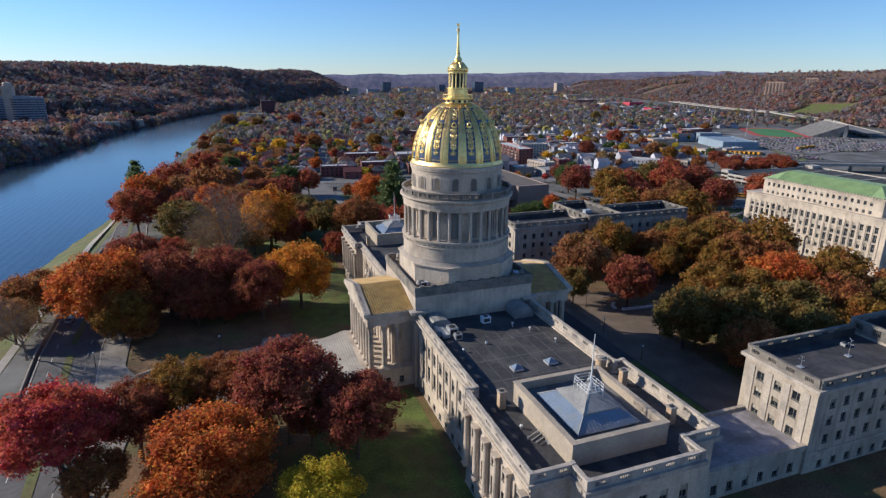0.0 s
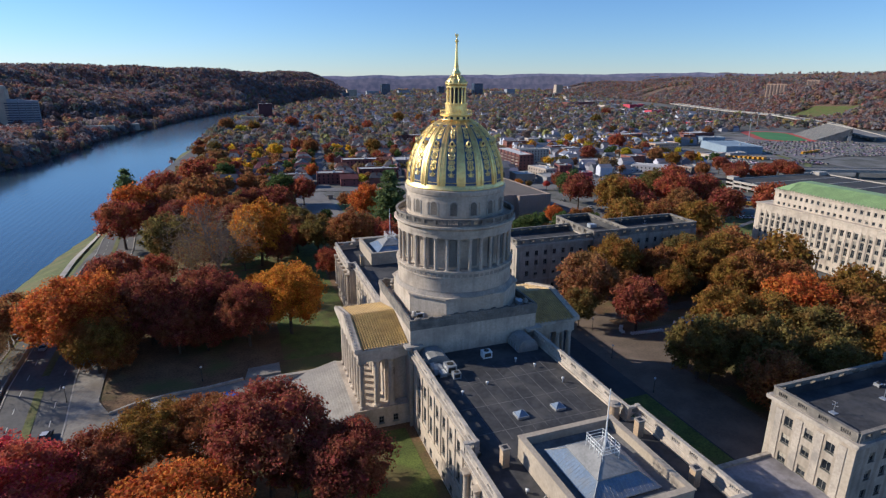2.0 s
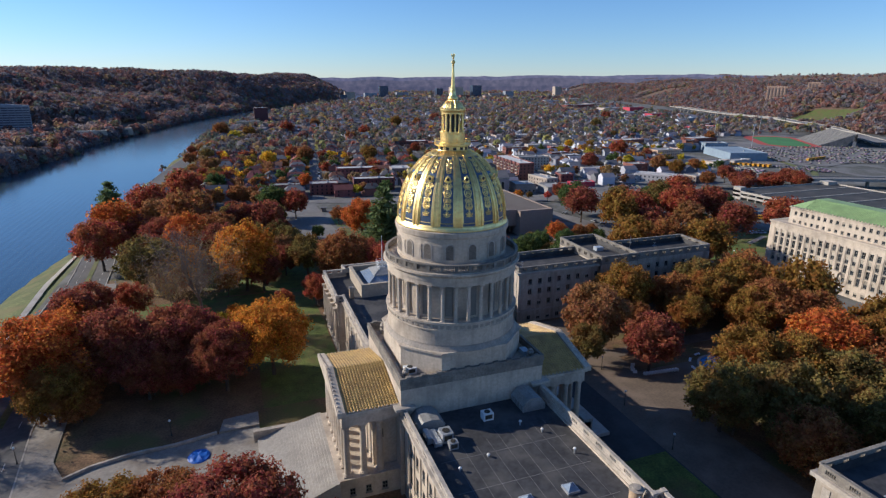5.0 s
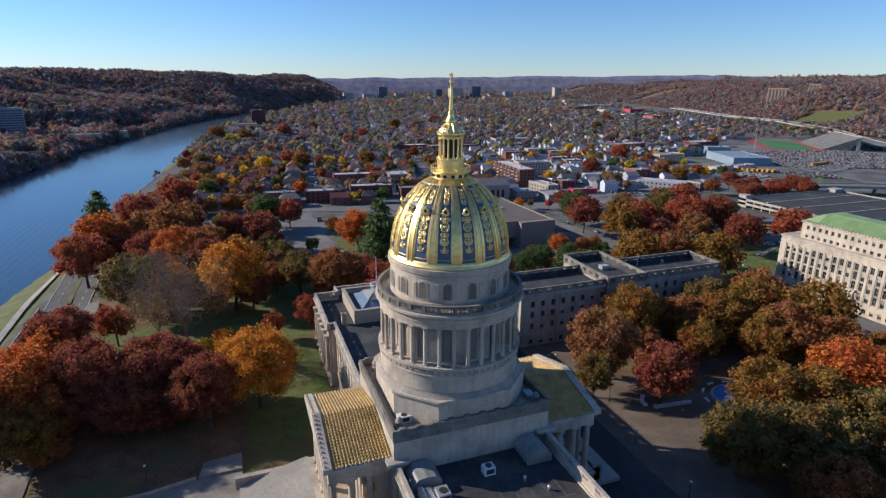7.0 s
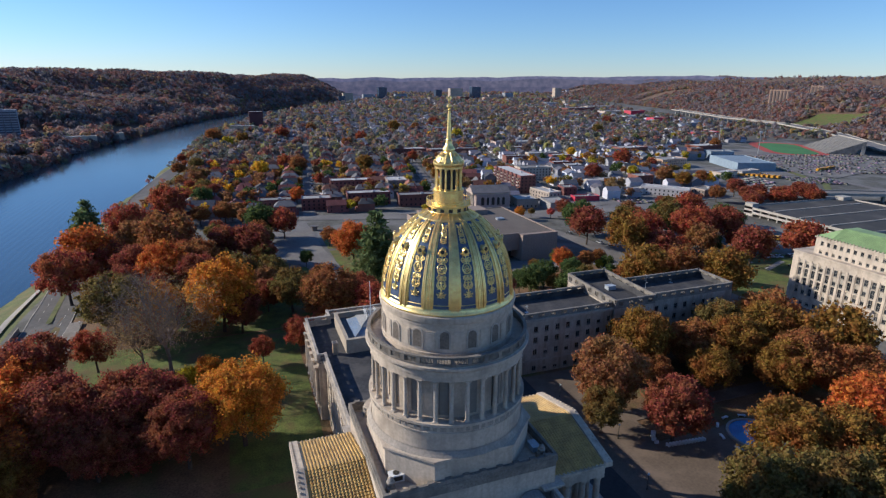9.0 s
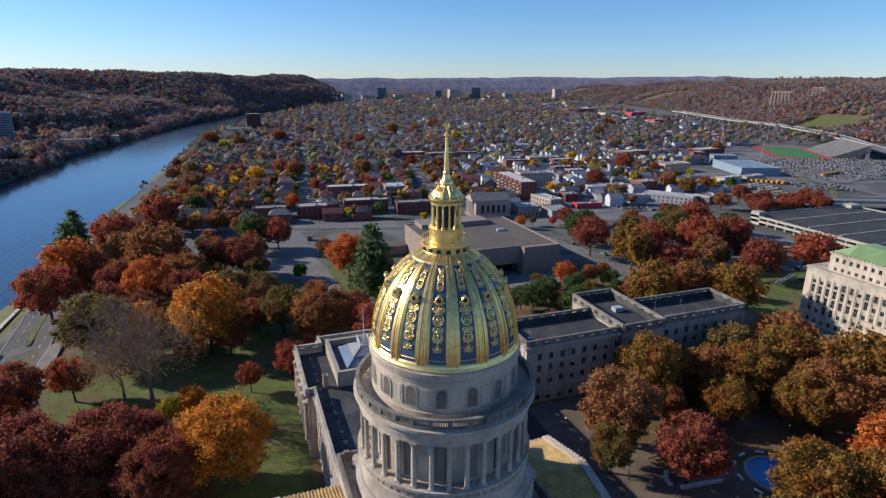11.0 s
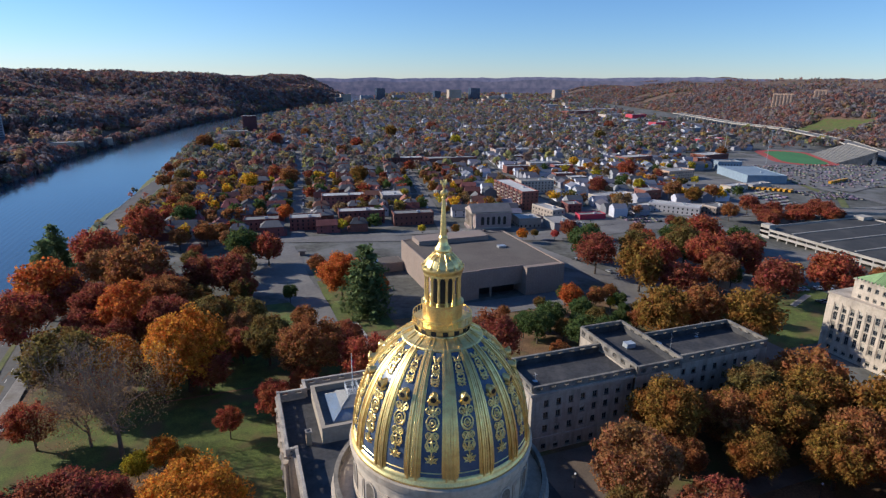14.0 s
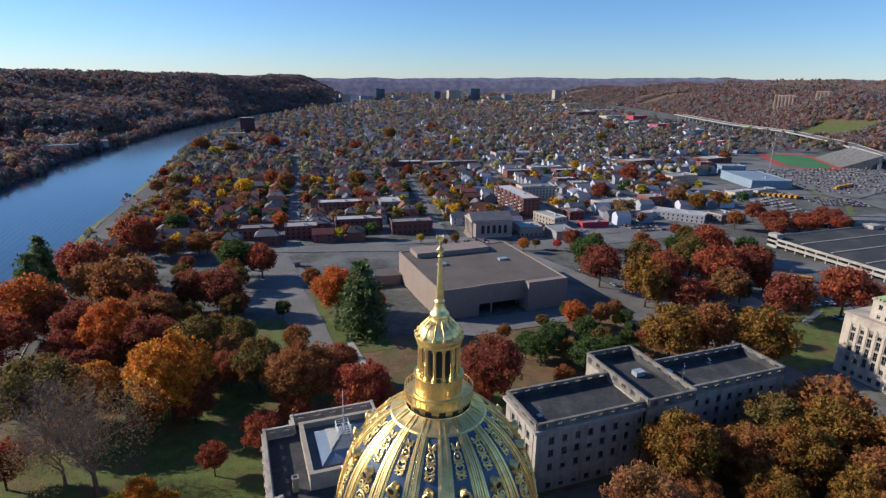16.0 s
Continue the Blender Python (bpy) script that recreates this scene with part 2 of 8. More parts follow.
# autumn and bare-twig colours, lifted and turned mauve to imitate haze
WOODS = mixed_leaves("hazed_autumn_woods", [(0.0, (0.28, 0.165, 0.135)), (0.26, (0.235, 0.19, 0.185)), (0.48, (0.31, 0.135, 0.11)), (0.60, (0.22, 0.20, 0.21)), (0.84, (0.34, 0.215, 0.115)), (0.92, (0.235, 0.22, 0.13)), (0.96, (0.15, 0.16, 0.125))])
# greyed and cooled: the haze over the town is put into the leaf colours
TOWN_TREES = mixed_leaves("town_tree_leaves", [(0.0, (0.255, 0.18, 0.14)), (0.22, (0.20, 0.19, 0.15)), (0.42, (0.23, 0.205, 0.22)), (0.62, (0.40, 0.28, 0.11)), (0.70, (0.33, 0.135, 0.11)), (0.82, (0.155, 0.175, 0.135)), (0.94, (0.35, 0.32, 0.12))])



def see_through(m, amount):
    # light passes through thin leaves
    n, l = m.node_tree.nodes, m.node_tree.links
    tr, mx = n.new("ShaderNodeBsdfTranslucent"), n.new("ShaderNodeMixShader")
    l.new(n["Principled BSDF"].inputs["Base Color"].links[0].from_socket, tr.inputs["Color"])
    mx.inputs[0].default_value = amount
    l.new(n["Principled BSDF"].outputs[0], mx.inputs[1])
    l.new(tr.outputs[0], mx.inputs[2])
    l.new(mx.outputs[0], n["Material Output"].inputs[0])


for m in (*LEAF.values(), WOODS, TOWN_TREES):
    see_through(m, 0.47 if m.name.endswith("leaves") else 0.42)


# ---- tools for building ----
def thing(name, loc=(0, 0, 0), rz=0.0, label="", category="", group="", kind=""):
    ob = new(name)
    ob.matrix_world = pose(*loc, 0, 0, rz)
    return tagged(ob, label, category, group, kind)


def mesh_of(name, bm, material, smooth=False):
    me = bpy.data.meshes.new(name)
    bm.to_mesh(me)
    bm.free()
    for m in (material if isinstance(material, (list, tuple)) else [material]):
        me.materials.append(m)
    if smooth:
        me.shade_smooth()
    return me


def put(name, me, parent=None, m=None, label=""):
    ob = new(name, me)
    if parent is not None:
        ob.parent = parent
    if m is not None:
        ob.matrix_basis = m
    return tagged(ob, label)


def part(name, bm, material, parent, label="", smooth=False):
    """Links a bmesh as one mesh object under a thing or a part."""
    return put(name, mesh_of(name, bm, material, smooth), parent, None, label)


def part_each(name, bm, material, parent, label=""):
    """Every loose piece of a bmesh as a part of its own."""
    left = set(bm.verts)
    groups = []
    while left:
        stack_, seen = [left.pop()], []
        while stack_:
            v = stack_.pop()
            seen.append(v)
            for e in v.link_edges:
                o = e.other_vert(v)
                if o in left:
                    left.discard(o)
                    stack_.append(o)
        groups.append(sorted(seen, key=lambda q: q.co[:]))
    for g in sorted(groups, key=lambda q: q[0].co[:]):
        piece, at = bmesh.new(), {}
        for v in g:
            at[v] = piece.verts.new(v.co)
        for f in {f for v in g for f in v.link_faces}:
            piece.faces.new([at[v] for v in f.verts])
        part(name, piece, material, parent, label)
    bm.free()


def setting(name, bm, material, label, category, smooth=False):
    return tagged(put(name, mesh_of(name, bm, material, smooth), None, None), label, category, "", "structure")


def bm_new():
    return bmesh.new()


def box(bm, x0, x1, y0, y1, z0, z1, m=None):
    c = [(x, y, z) for z in (z0, z1) for x, y in ((x0, y0), (x1, y0), (x1, y1), (x0, y1))]
    v = [bm.verts.new(m @ Vector(p) if m is not None else p) for p in c]
    for f in ((3, 2, 1, 0), (4, 5, 6, 7), (0, 1, 5, 4), (1, 2, 6, 5), (2, 3, 7, 6), (3, 0, 4, 7)):
        bm.faces.new([v[i] for i in f])


def ring_wall(bm, x0, x1, y0, y1, z0, z1, t):
    """Four walls round a rectangle, thickness t inwards."""
    out, inn = ((x0, y0), (x1, y0), (x1, y1), (x0, y1)), ((x0 + t, y0 + t), (x1 - t, y0 + t), (x1 - t, y1 - t), (x0 + t, y1 - t))
    v = [[bm.verts.new((x, y, z)) for x, y in ring] for ring in (out, inn) for z in (z0, z1)]
    for i in range(4):
        j = (i + 1) % 4
        for a, b in ((0, 1), (3, 2), (1, 3), (2, 0)):
            bm.faces.new((v[a][i], v[a][j], v[b][j], v[b][i]))


def prism(bm, pts, z0, z1):
    """An upright prism over a plan outline (counter-clockwise)."""
    lo = [bm.verts.new((x, y, z0)) for x, y in pts]
    hi = [bm.verts.new((x, y, z1)) for x, y in pts]
    n = len(pts)
    bm.faces.new(hi)
    bm.faces.new(lo[::-1])
    for i in range(n):
        bm.faces.new((lo[i], lo[(i + 1) % n], hi[(i + 1) % n], hi[i]))


def lathe(bm, profile, n=64, a0=0.0, a1=360.0, close=False):
    """Turns (radius, height) pairs about the z axis."""
    full = abs(a1 - a0 - 360) < 1e-6
    k = n if full else n + 1
    rows = []
    for r, z in profile:
        rows.append([bm.verts.new((r * math.cos(radians(a0 + (a1 - a0) * i / n)), r * math.sin(radians(a0 + (a1 - a0) * i / n)), z)) for i in range(k)])
    for a, b in zip(rows, rows[1:]):
        for i in range(n):
            j = (i + 1) % k
            bm.faces.new((a[i], a[j], b[j], b[i]))
    if close:
        bm.faces.new(rows[0][::-1])
        bm.faces.new(rows[-1])


def tube(bm, a, b, ra, rb=None, n=6):
    a, b = Vector(a), Vector(b)
    rb = ra if rb is None else rb
    q = (b - a).to_track_quat("Z", "Y")
    lo = [bm.verts.new(a + q @ Vector((ra * math.cos(6.28319 * i / n), ra * math.sin(6.28319 * i / n), 0))) for i in range(n)]
    hi = [bm.verts.new(b + q @ Vector((rb * math.cos(6.28319 * i / n), rb * math.sin(6.28319 * i / n), 0))) for i in range(n)]
    for i in range(n):
        bm.faces.new((lo[i], lo[(i + 1) % n], hi[(i + 1) % n], hi[i]))
    bm.faces.new(hi)
    bm.faces.new(lo[::-1])


def strip(bm, pts, width, z, lift=None):
    """A flat ribbon along a plan line; z may be a function of x, y."""
    rows = []
    for i, (x, y) in enumerate(pts):
        xa, ya = pts[max(i - 1, 0)]
        xb, yb = pts[min(i + 1, len(pts) - 1)]
        d = Vector((xb - xa, yb - ya)).normalized()
        w = width[i] if isinstance(width, (list, tuple)) else width
        row = []
        for s in (0.5, -0.5):
            px, py = x - d.y * w * s, y + d.x * w * s
            row.append(bm.verts.new((px, py, z(px, py) if callable(z) else z)))
        rows.append(row)
    for a, b in zip(rows, rows[1:]):
        bm.faces.new((a[0], a[1], b[1], b[0]))


def dense(pts, step):
    """The same plan line with a point every step metres at most."""
    out = [pts[0]]
    for (xa, ya), (xb, yb) in zip(pts, pts[1:]):
        k = max(1, int(math.hypot(xb - xa, yb - ya) / step))
        out += [(xa + (xb - xa) * i / k, ya + (yb - ya) * i / k) for i in range(1, k + 1)]
    return out


def bulk(name, verts, faces, material):
    me = bpy.data.meshes.new(name)
    me.from_pydata(verts, [], faces)
    for m in (material if isinstance(material, (list, tuple)) else [material]):
        me.materials.append(m)
    return me


# ---- lie of the land ----
BANK_Y = [-600, 150, 250, 350, 450, 525, 600, 690, 745, 800, 900, 1000, 1080, 1300, 1470, 1630, 1800, 2000, 2150, 2450, 3400, 4300]
BANK_NEAR = [-172, -150, -141, -132, -123, -118, -111, -104, -101, -98, -92, -82, -70, -20, 30, 80, 135, 200, 280, 470, 860, 1080]
BANK_FAR = [-470, -322, -311, -300, -285, -271, -257, -248, -234, -246, -228, -208, -190, -148, -102, -42, 4, 95, 165, 405, 640, 800]
FOOT_Y = [-600, 0, 500, 1000, 1600, 2500, 3500, 4400]
FOOT_X = [800, 900, 1010, 1215, 1480, 1800, 2000, 2100]


def smooth(a, b, v):
    k = min(1.0, max(0.0, (v - a) / (b - a)))
    return k * k * (3 - 2 * k)


def land(x, y):
    """Height of the ground."""
    near, far = float(np.interp(y, BANK_Y, BANK_NEAR)), float(np.interp(y, BANK_Y, BANK_FAR))
    z = -4.0 * max(smooth(120, 240, y), smooth(110, 190, x))
    if x < near + 38:
        z = min(z, -1.2)
        z += (-12 - z) * smooth(near + float(np.interp(y, [280, 440], [26, 8])), near - 4, x)
    if x < near - 4:
        z = -12.0
    if x < far + 6:
        d = far - x
        z = -12 + 10 * smooth(-6, 25, d)
        crest = 101 - 10 * smooth(1200, 2300, y) + 11 * noise.noise((x * 0.0045, y * 0.0045, 6.3)) + 8 * noise.noise((x * 0.0021, y * 0.0021, 3.1)) + 6 * noise.noise((x * 0.009, y * 0.009, 1.0))
        steep = smooth(1500, 2200, y)
        fold = d - 150 * math.exp(-((y - 965) / 130) ** 2) + 70 * noise.noise((x * 0.0045, y * 0.0045, 7.0)) + 30 * noise.noise((x * 0.011, y * 0.011, 3.0))
        z += (crest - z) * (0.2 * smooth(15, 130, fold) + 0.8 * smooth(50 - 40 * steep, 530 - 230 * steep, fold)) * smooth(-500, 0, y)
    foot = float(np.interp(y, FOOT_Y, FOOT_X))
    if x > foot:
        d = x - foot + 70 * noise.noise((x * 0.003, y * 0.003, 5.0))
        z += (60 + 34 * noise.noise((x * 0.0034, y * 0.0034, 2.0))) * smooth(0, 300, d)
        z += (60 + 24 * noise.noise((x * 0.0020, y * 0.0020, 9.0)) + 12 * noise.noise((x * 0.006, y * 0.006, 4.0))) * smooth(350, 1500, d)
    return z


def build_land():
    xs = sorted(set([-1500 + 60 * i for i in range(14)] + [-660 + 15 * i for i in range(76)] + [480 + 40 * i for i in range(70)] + [3300, 3700, 4200]))
    ys = sorted(set([-900, -700, -500, -350] + [-220 + 20 * i for i in range(60)] + [980 + 50 * i for i in range(70)]))
    idx, verts = {}, []
    for j, y in enumerate(ys):
        for i, x in enumerate(xs):
            idx[i, j] = len(verts)
            verts.append((x, y, land(x, y)))
    faces, kinds = [], []
    for j in range(len(ys) - 1):
        for i in range(len(xs) - 1):
            cx, cy = (xs[i] + xs[i + 1]) / 2, (ys[j] + ys[j + 1]) / 2
            near, far = float(np.interp(cy, BANK_Y, BANK_NEAR)), float(np.interp(cy, BANK_Y, BANK_FAR))
            k = 0
            if cx < near + 32:
                k = 2
            if cx < far - 30 or cx > float(np.interp(cy, FOOT_Y, FOOT_X)) - 10:
                k = 3
            if -112 < cx < 180 and cy < 170 and k == 0:
                k = 1
            faces.append((idx[i, j], idx[i + 1, j], idx[i + 1, j + 1], idx[i, j + 1]))
            kinds.append(k)
    me = bulk("ground", verts, faces, [TOWN, LAWN, BANK, FLOOR_LEAF])
    me.polygons.foreach_set("material_index", kinds)
    me.shade_smooth()
    tagged(put("ground", me), "valley floor with lawns, river banks and wooded hills", "ground", "", "structure")


def water_material():
    m = mat("river_water", (0.035, 0.06, 0.085), 0.12, 0, 0.03, 0.15)
    n, l = m.node_tree.nodes, m.node_tree.links
    wave = n.new("ShaderNodeTexWave")
    wave.inputs["Scale"].default_value, wave.inputs["Distortion"].default_value, wave.inputs["Detail"].default_value = 0.07, 3.0, 3.0
    fine = n.new("ShaderNodeTexNoise")
    fine.inputs["Scale"].default_value = 0.35
    g = n.new("ShaderNodeNewGeometry")
    for t in (wave, fine):
        l.new(g.outputs["Position"], t.inputs["Vector"])
    s = n.new("ShaderNodeMath")
    s.operation = "ADD"
    l.new(wave.outputs["Fac"], s.inputs[0])
    l.new(fine.outputs["Fac"], s.inputs[1])
    bp = n.new("ShaderNodeBump")
    bp.inputs["Strength"].default_value, bp.inputs["Distance"].default_value = 0.10, 0.25
    l.new(s.outputs[0], bp.inputs["Height"])
    l.new(bp.outputs[0], n["Principled BSDF"].inputs["Normal"])
    return m


def build_water():
    bm = bm_new()
    rows = []
    for y in range(-900, 4300, 50):
        a, b = float(np.interp(y, BANK_Y, BANK_FAR)) - 10, float(np.interp(y, BANK_Y, BANK_NEAR)) + 8
        rows.append((bm.verts.new((a, y, -9.6)), bm.verts.new((b, y, -9.6))))
    for p, q in zip(rows, rows[1:]):
        bm.faces.new((p[0], p[1], q[1], q[0]))
    setting("water", bm, water_material(), "wide blue-grey river with faint ripples", "river")


build_land()
build_water()

# ---- facades and windows ----
WIN_CACHE = {}


def window_mesh(w, h, bars=1):
    key = (round(w, 2), round(h, 2), bars)
    if key not in WIN_CACHE:
        a, b = bm_new(), bm_new()
        f = 0.10
        for x0, x1, z0, z1 in ((-w / 2, w / 2, -h / 2, -h / 2 + f), (-w / 2, w / 2, h / 2 - f, h / 2), (-w / 2, -w / 2 + f, -h / 2 + f, h / 2 - f), (w / 2 - f, w / 2, -h / 2 + f, h / 2 - f)):
            box(a, x0, x1, 0.22, 0.34, z0, z1)
        box(a, -0.04, 0.04, 0.24, 0.32, -h / 2 + f, h / 2 - f)
        for i in range(bars):
            z = -h / 2 + h * (i + 1) / (bars + 1)
            box(a, -w / 2 + f, w / 2 - f, 0.235, 0.325, z - 0.05, z + 0.05)
        box(a, -w / 2 - 0.12, w / 2 + 0.12, -0.12, 0.24, -h / 2 - 0.16, -h / 2)
        box(b, -w / 2 + f, w / 2 - f, 0.27, 0.30, -h / 2 + f, h / 2 - f)
        WIN_CACHE[key] = (mesh_of("window", a, FRAME), mesh_of("pane", b, GLASS), None)
        c = bm_new()
        box(c, -w / 2 + f, w / 2 - f, 0.262, 0.268, -h / 2 + f + h * 0.45, h / 2 - f)
        WIN_CACHE[key] = WIN_CACHE[key][:2] + (mesh_of("blind", c, BLIND),)
    return WIN_CACHE[key]


DICE = random.Random(5)


def add_window(parent, m, u, z, w, h, bars=1, blind=0.35):
    fr, pa, bl = window_mesh(w, h, bars)
    win = put("window", fr, parent, m @ Matrix.Translation((u, 0, z)))
    put("pane", pa, win)
    if DICE.random() < blind:
        put("blind", bl, win)
    return win


def side(facing, x, y):
    """The frame of a wall whose foot begins at x, y: its own X runs along the wall, its outside is -Y."""
    ax = {"south": ((0, -1, 0), (1, 0, 0)), "east": ((1, 0, 0), (0, 1, 0)), "north": ((0, 1, 0), (-1, 0, 0)), "west": ((-1, 0, 0), (0, -1, 0))}[facing]
    m = Matrix.Identity(4)
    for i in range(3):
        m[i][0], m[i][1] = ax[0][i], ax[1][i]
    m[0][3], m[1][3] = x, y
    return m


def facade(bm, parent, m, length, z0, z1, centres, rows, w, t=0.6, bars=1, blind=0.35):
    """A wall with real openings: piers, spandrels, and a window in each opening. rows: (bottom, top)."""
    u = 0.0
    for c in centres:
        box(bm, u, c - w / 2, 0, t, z0, z1, m)
        z = z0
        for a, b in rows:
            box(bm, c - w / 2, c + w / 2, 0, t, z, a, m)
            add_window(parent, m, c, (a + b) / 2, w, b - a, bars if b - a > 2 else 0, blind)
            z = b
        box(bm, c - w / 2, c + w / 2, 0, t, z, z1, m)
        u = c + w / 2
    box(bm, u, length, 0, t, z0, z1, m)


def parapet(bm, xa, ya, xb, yb, z0, z1, t=0.55, open_every=4.0):
    """A stone parapet with groups of balusters between solid piers."""
    length = math.hypot(xb - xa, yb - ya)
    m = Matrix.Translation((xa, ya, 0)) @ Matrix.Rotation(math.atan2(yb - ya, xb - xa), 4, "Z")
    a, b = z0 + (z1 - z0) * 0.28, z1 - (z1 - z0) * 0.25
    box(bm, 0, length, -t / 2, t / 2, z0, a, m)
    box(bm, 0, length, -t / 2 - 0.08, t / 2 + 0.08, b, z1, m)
    k = max(1, int(round(length / open_every)))
    s = length / k
    for i in range(k):
        lo, hi = i * s + s * 0.27, i * s + s * 0.73
        box(bm, i * s, lo, -t / 2 + 0.03, t / 2 - 0.03, a, b, m)
        box(bm, hi, (i + 1) * s, -t / 2 + 0.03, t / 2 - 0.03, a, b, m)
        q = max(2, int((hi - lo) / 0.36))
        for j in range(q):
            c = lo + (hi - lo) * (j + 0.5) / q
            box(bm, c - 0.065, c + 0.065, -0.08, 0.08, a, b, m)


def parapet_path(bm, pts, z0, z1, t=0.55, every=4.0):
    for (xa, ya), (xb, yb) in zip(pts, pts[1:]):
        parapet(bm, xa, ya, xb, yb, z0, z1, t, every)


def upstand(bm, pts, z0, z1, off, t=0.12):
    """Roofing turned up behind a parapet, off metres to the left of its line."""
    for (xa, ya), (xb, yb) in zip(pts, pts[1:]):
        ln = math.hypot(xb - xa, yb - ya)
        m = Matrix.Translation((xa, ya, 0)) @ Matrix.Rotation(math.atan2(yb - ya, xb - xa), 4, "Z")
        box(bm, 0.4, ln - 0.4, off, off + t, z0, z1, m)


def column_mesh(r, h, name="column"):
    bm = bm_new()
    box(bm, -r * 1.35, r * 1.35, -r * 1.35, r * 1.35, 0, r * 0.35)
    lathe(bm, [(r * 1.3, r * 0.35), (r * 1.3, r * 0.6), (r * 1.05, r * 0.8), (r, r), (r * 0.98, h * 0.4), (r * 0.86, h - r * 2.0), (r * 0.95, h - r * 1.9), (r * 0.92, h - r * 1.7), (r * 1.3, h - r * 0.5)], 14)
    box(bm, -r * 1.3, r * 1.3, -r * 1.3, r * 1.3, h - r * 0.5, h)
    return mesh_of(name, bm, LIMESTONE)


# ---- the capitol ----
capitol = thing("capitol_building", (0, 0, 0), 0, "limestone state house with a gilded blue-ribbed dome", "building")
ROOF_Z, CORN_A, CORN_B, PAR_Z = 17.8, 18.2, 19.0, 20.6


def cornice_box(bm, x0, x1, y0, y1, z0, z1, out):
    """Stepped cornice round a rectangle."""
    ring_wall(bm, x0 - out * 0.5, x1 + out * 0.5, y0 - out * 0.5, y1 + out * 0.5, z0, (z0 + z1) / 2, 0.5 + out * 0.5)
    ring_wall(bm, x0 - out, x1 + out, y0 - out, y1 + out, (z0 + z1) / 2, z1, 0.5 + out)


PAV_COL = column_mesh(0.62, 11.2)


def arm(s):
    """One long arm of the main building; s is -1 for the near arm and 1 for the far one."""
    wall, trim, rail, roof = bm_new(), bm_new(), bm_new(), bm_new()
    ya, yb, yc, yd = 14.6, 52.0, 77.0, 81.2
    mid = [4.6 + 4.02 * i for i in range(9)]
    rows = [(0.4, 2.0), (6.2, 10.0), (12.3, 15.0)]
    hx, px_ = 15.5, 17.5
    # long south walls with windows
    start = -ya if s < 0 else yb
    facade(wall, capitol, side("south", -hx, start), yb - ya, 0, CORN_A, mid if s < 0 else [yb - ya - c for c in mid[::-1]], rows, 1.6)
    pav = [3.4, 7.9, 12.1, 16.3, 20.8]
    start = -yb if s < 0 else yc
    facade(wall, capitol, side("south", -px_, start), yc - yb, 0, CORN_A, pav, rows, 1.6)
    lo, hi = min(s * ya, s * yb), max(s * ya, s * yb)
    box(wall, hx - 0.6, hx, lo, hi, 0, CORN_A)
    lo2, hi2 = min(s * yb, s * yc), max(s * yb, s * yc)
    box(wall, px_ - 0.6, px_, lo2, hi2, 0, CORN_A)
    for x0, x1 in ((-px_, -hx), (hx, px_)):
        box(wall, x0 + (0.6 if x0 < 0 else 0), x1 - (0.6 if x0 > 0 else 0), s * yb - 0.3, s * yb + 0.3, 0, CORN_A)
    # the end wall and its middle projection
    face = "east" if s < 0 else "west"
    for u0, ln, c in ((-px_ + 0.6, px_ - 10.5 - 0.6, [3.0]), (10.5, px_ - 10.5 - 0.6, [3.4])):
        x0 = u0 if s < 0 else -u0
        facade(wall, capitol, side(face, x0, s * yc), ln, 0, CORN_A, c, rows, 1.6)
    facade(wall, capitol, side(face, -10.5 * (1 if s < 0 else -1), s * yd), 21.0, 0, CORN_A, [2.6, 6.5, 10.5, 14.5, 18.4], rows, 1.6)
    for x in (-10.5, 9.9):
        box(wall, x, x + 0.6, min(s * yc, s * (yd - 0.6)), max(s * yc, s * (yd - 0.6)), 0, CORN_A)
    part("wall", wall, LIMESTONE, capitol, "pale limestone walls with tall windows")
    # string course, pilasters and frieze
    for x, p, q in ((-hx, lo, hi), (-px_, lo2, hi2)):
        box(trim, x - 0.28, x, p, q, 4.3, 5.1)
        box(trim, x - 0.16, x, p, q, 0, 0.35)
        box(trim, x - 0.22, x, p, q, 16.7, 17.05)
    for i in range(10):
        y = s * (ya + 4.6 - 2.01 + 4.02 * i)
        if abs(y) < yb - 0.5:
            box(trim, -hx - 0.22, -hx, y - 0.55, y + 0.55, 5.1, 16.7)
    part("trim", trim, LIMESTONE, capitol)
    corn = bm_new()
    for x0, x1, y0, y1 in ((-hx - 0.9, -hx + 0.3, lo, hi), (hx - 0.3, hx + 0.9, lo, hi), (-px_ - 0.9, -px_ + 0.3, lo2 - 0.9, hi2 + 0.9), (px_ - 0.3, px_ + 0.9, lo2 - 0.9, hi2 + 0.9)):
        box(corn, x0 + (0.4 if x0 < 0 else 0), x1 - (0.4 if x0 > 0 else 0), y0, y1, CORN_A, CORN_A + 0.4)
        box(corn, x0, x1, y0, y1, CORN_A + 0.4, CORN_B)
    e0, e1 = min(s * (yd + 0.8), s * (yd - 0.3)), max(s * (yd + 0.8), s * (yd - 0.3))
    box(corn, -11.3, 11.3, e0, e1, CORN_A, CORN_B - 0.01)
    e0, e1 = min(s * (yc + 0.8), s * (yc - 0.3)), max(s * (yc + 0.8), s * (yc - 0.3))
    for x0, x1 in ((-px_ - 0.5, -10.5), (10.5, px_ + 0.5)):
        box(corn, x0, x1, e0, e1, CORN_A + 0.02, CORN_B - 0.02)
    for x in (-11.3, 10.2):
        box(corn, x, x + 1.1, min(s * yc, s * yd), max(s * yc, s * yd), CORN_A + 0.03, CORN_B - 0.03)
    part_each("cornice", corn, PARAPET, capitol, "stained projecting stone cornice")
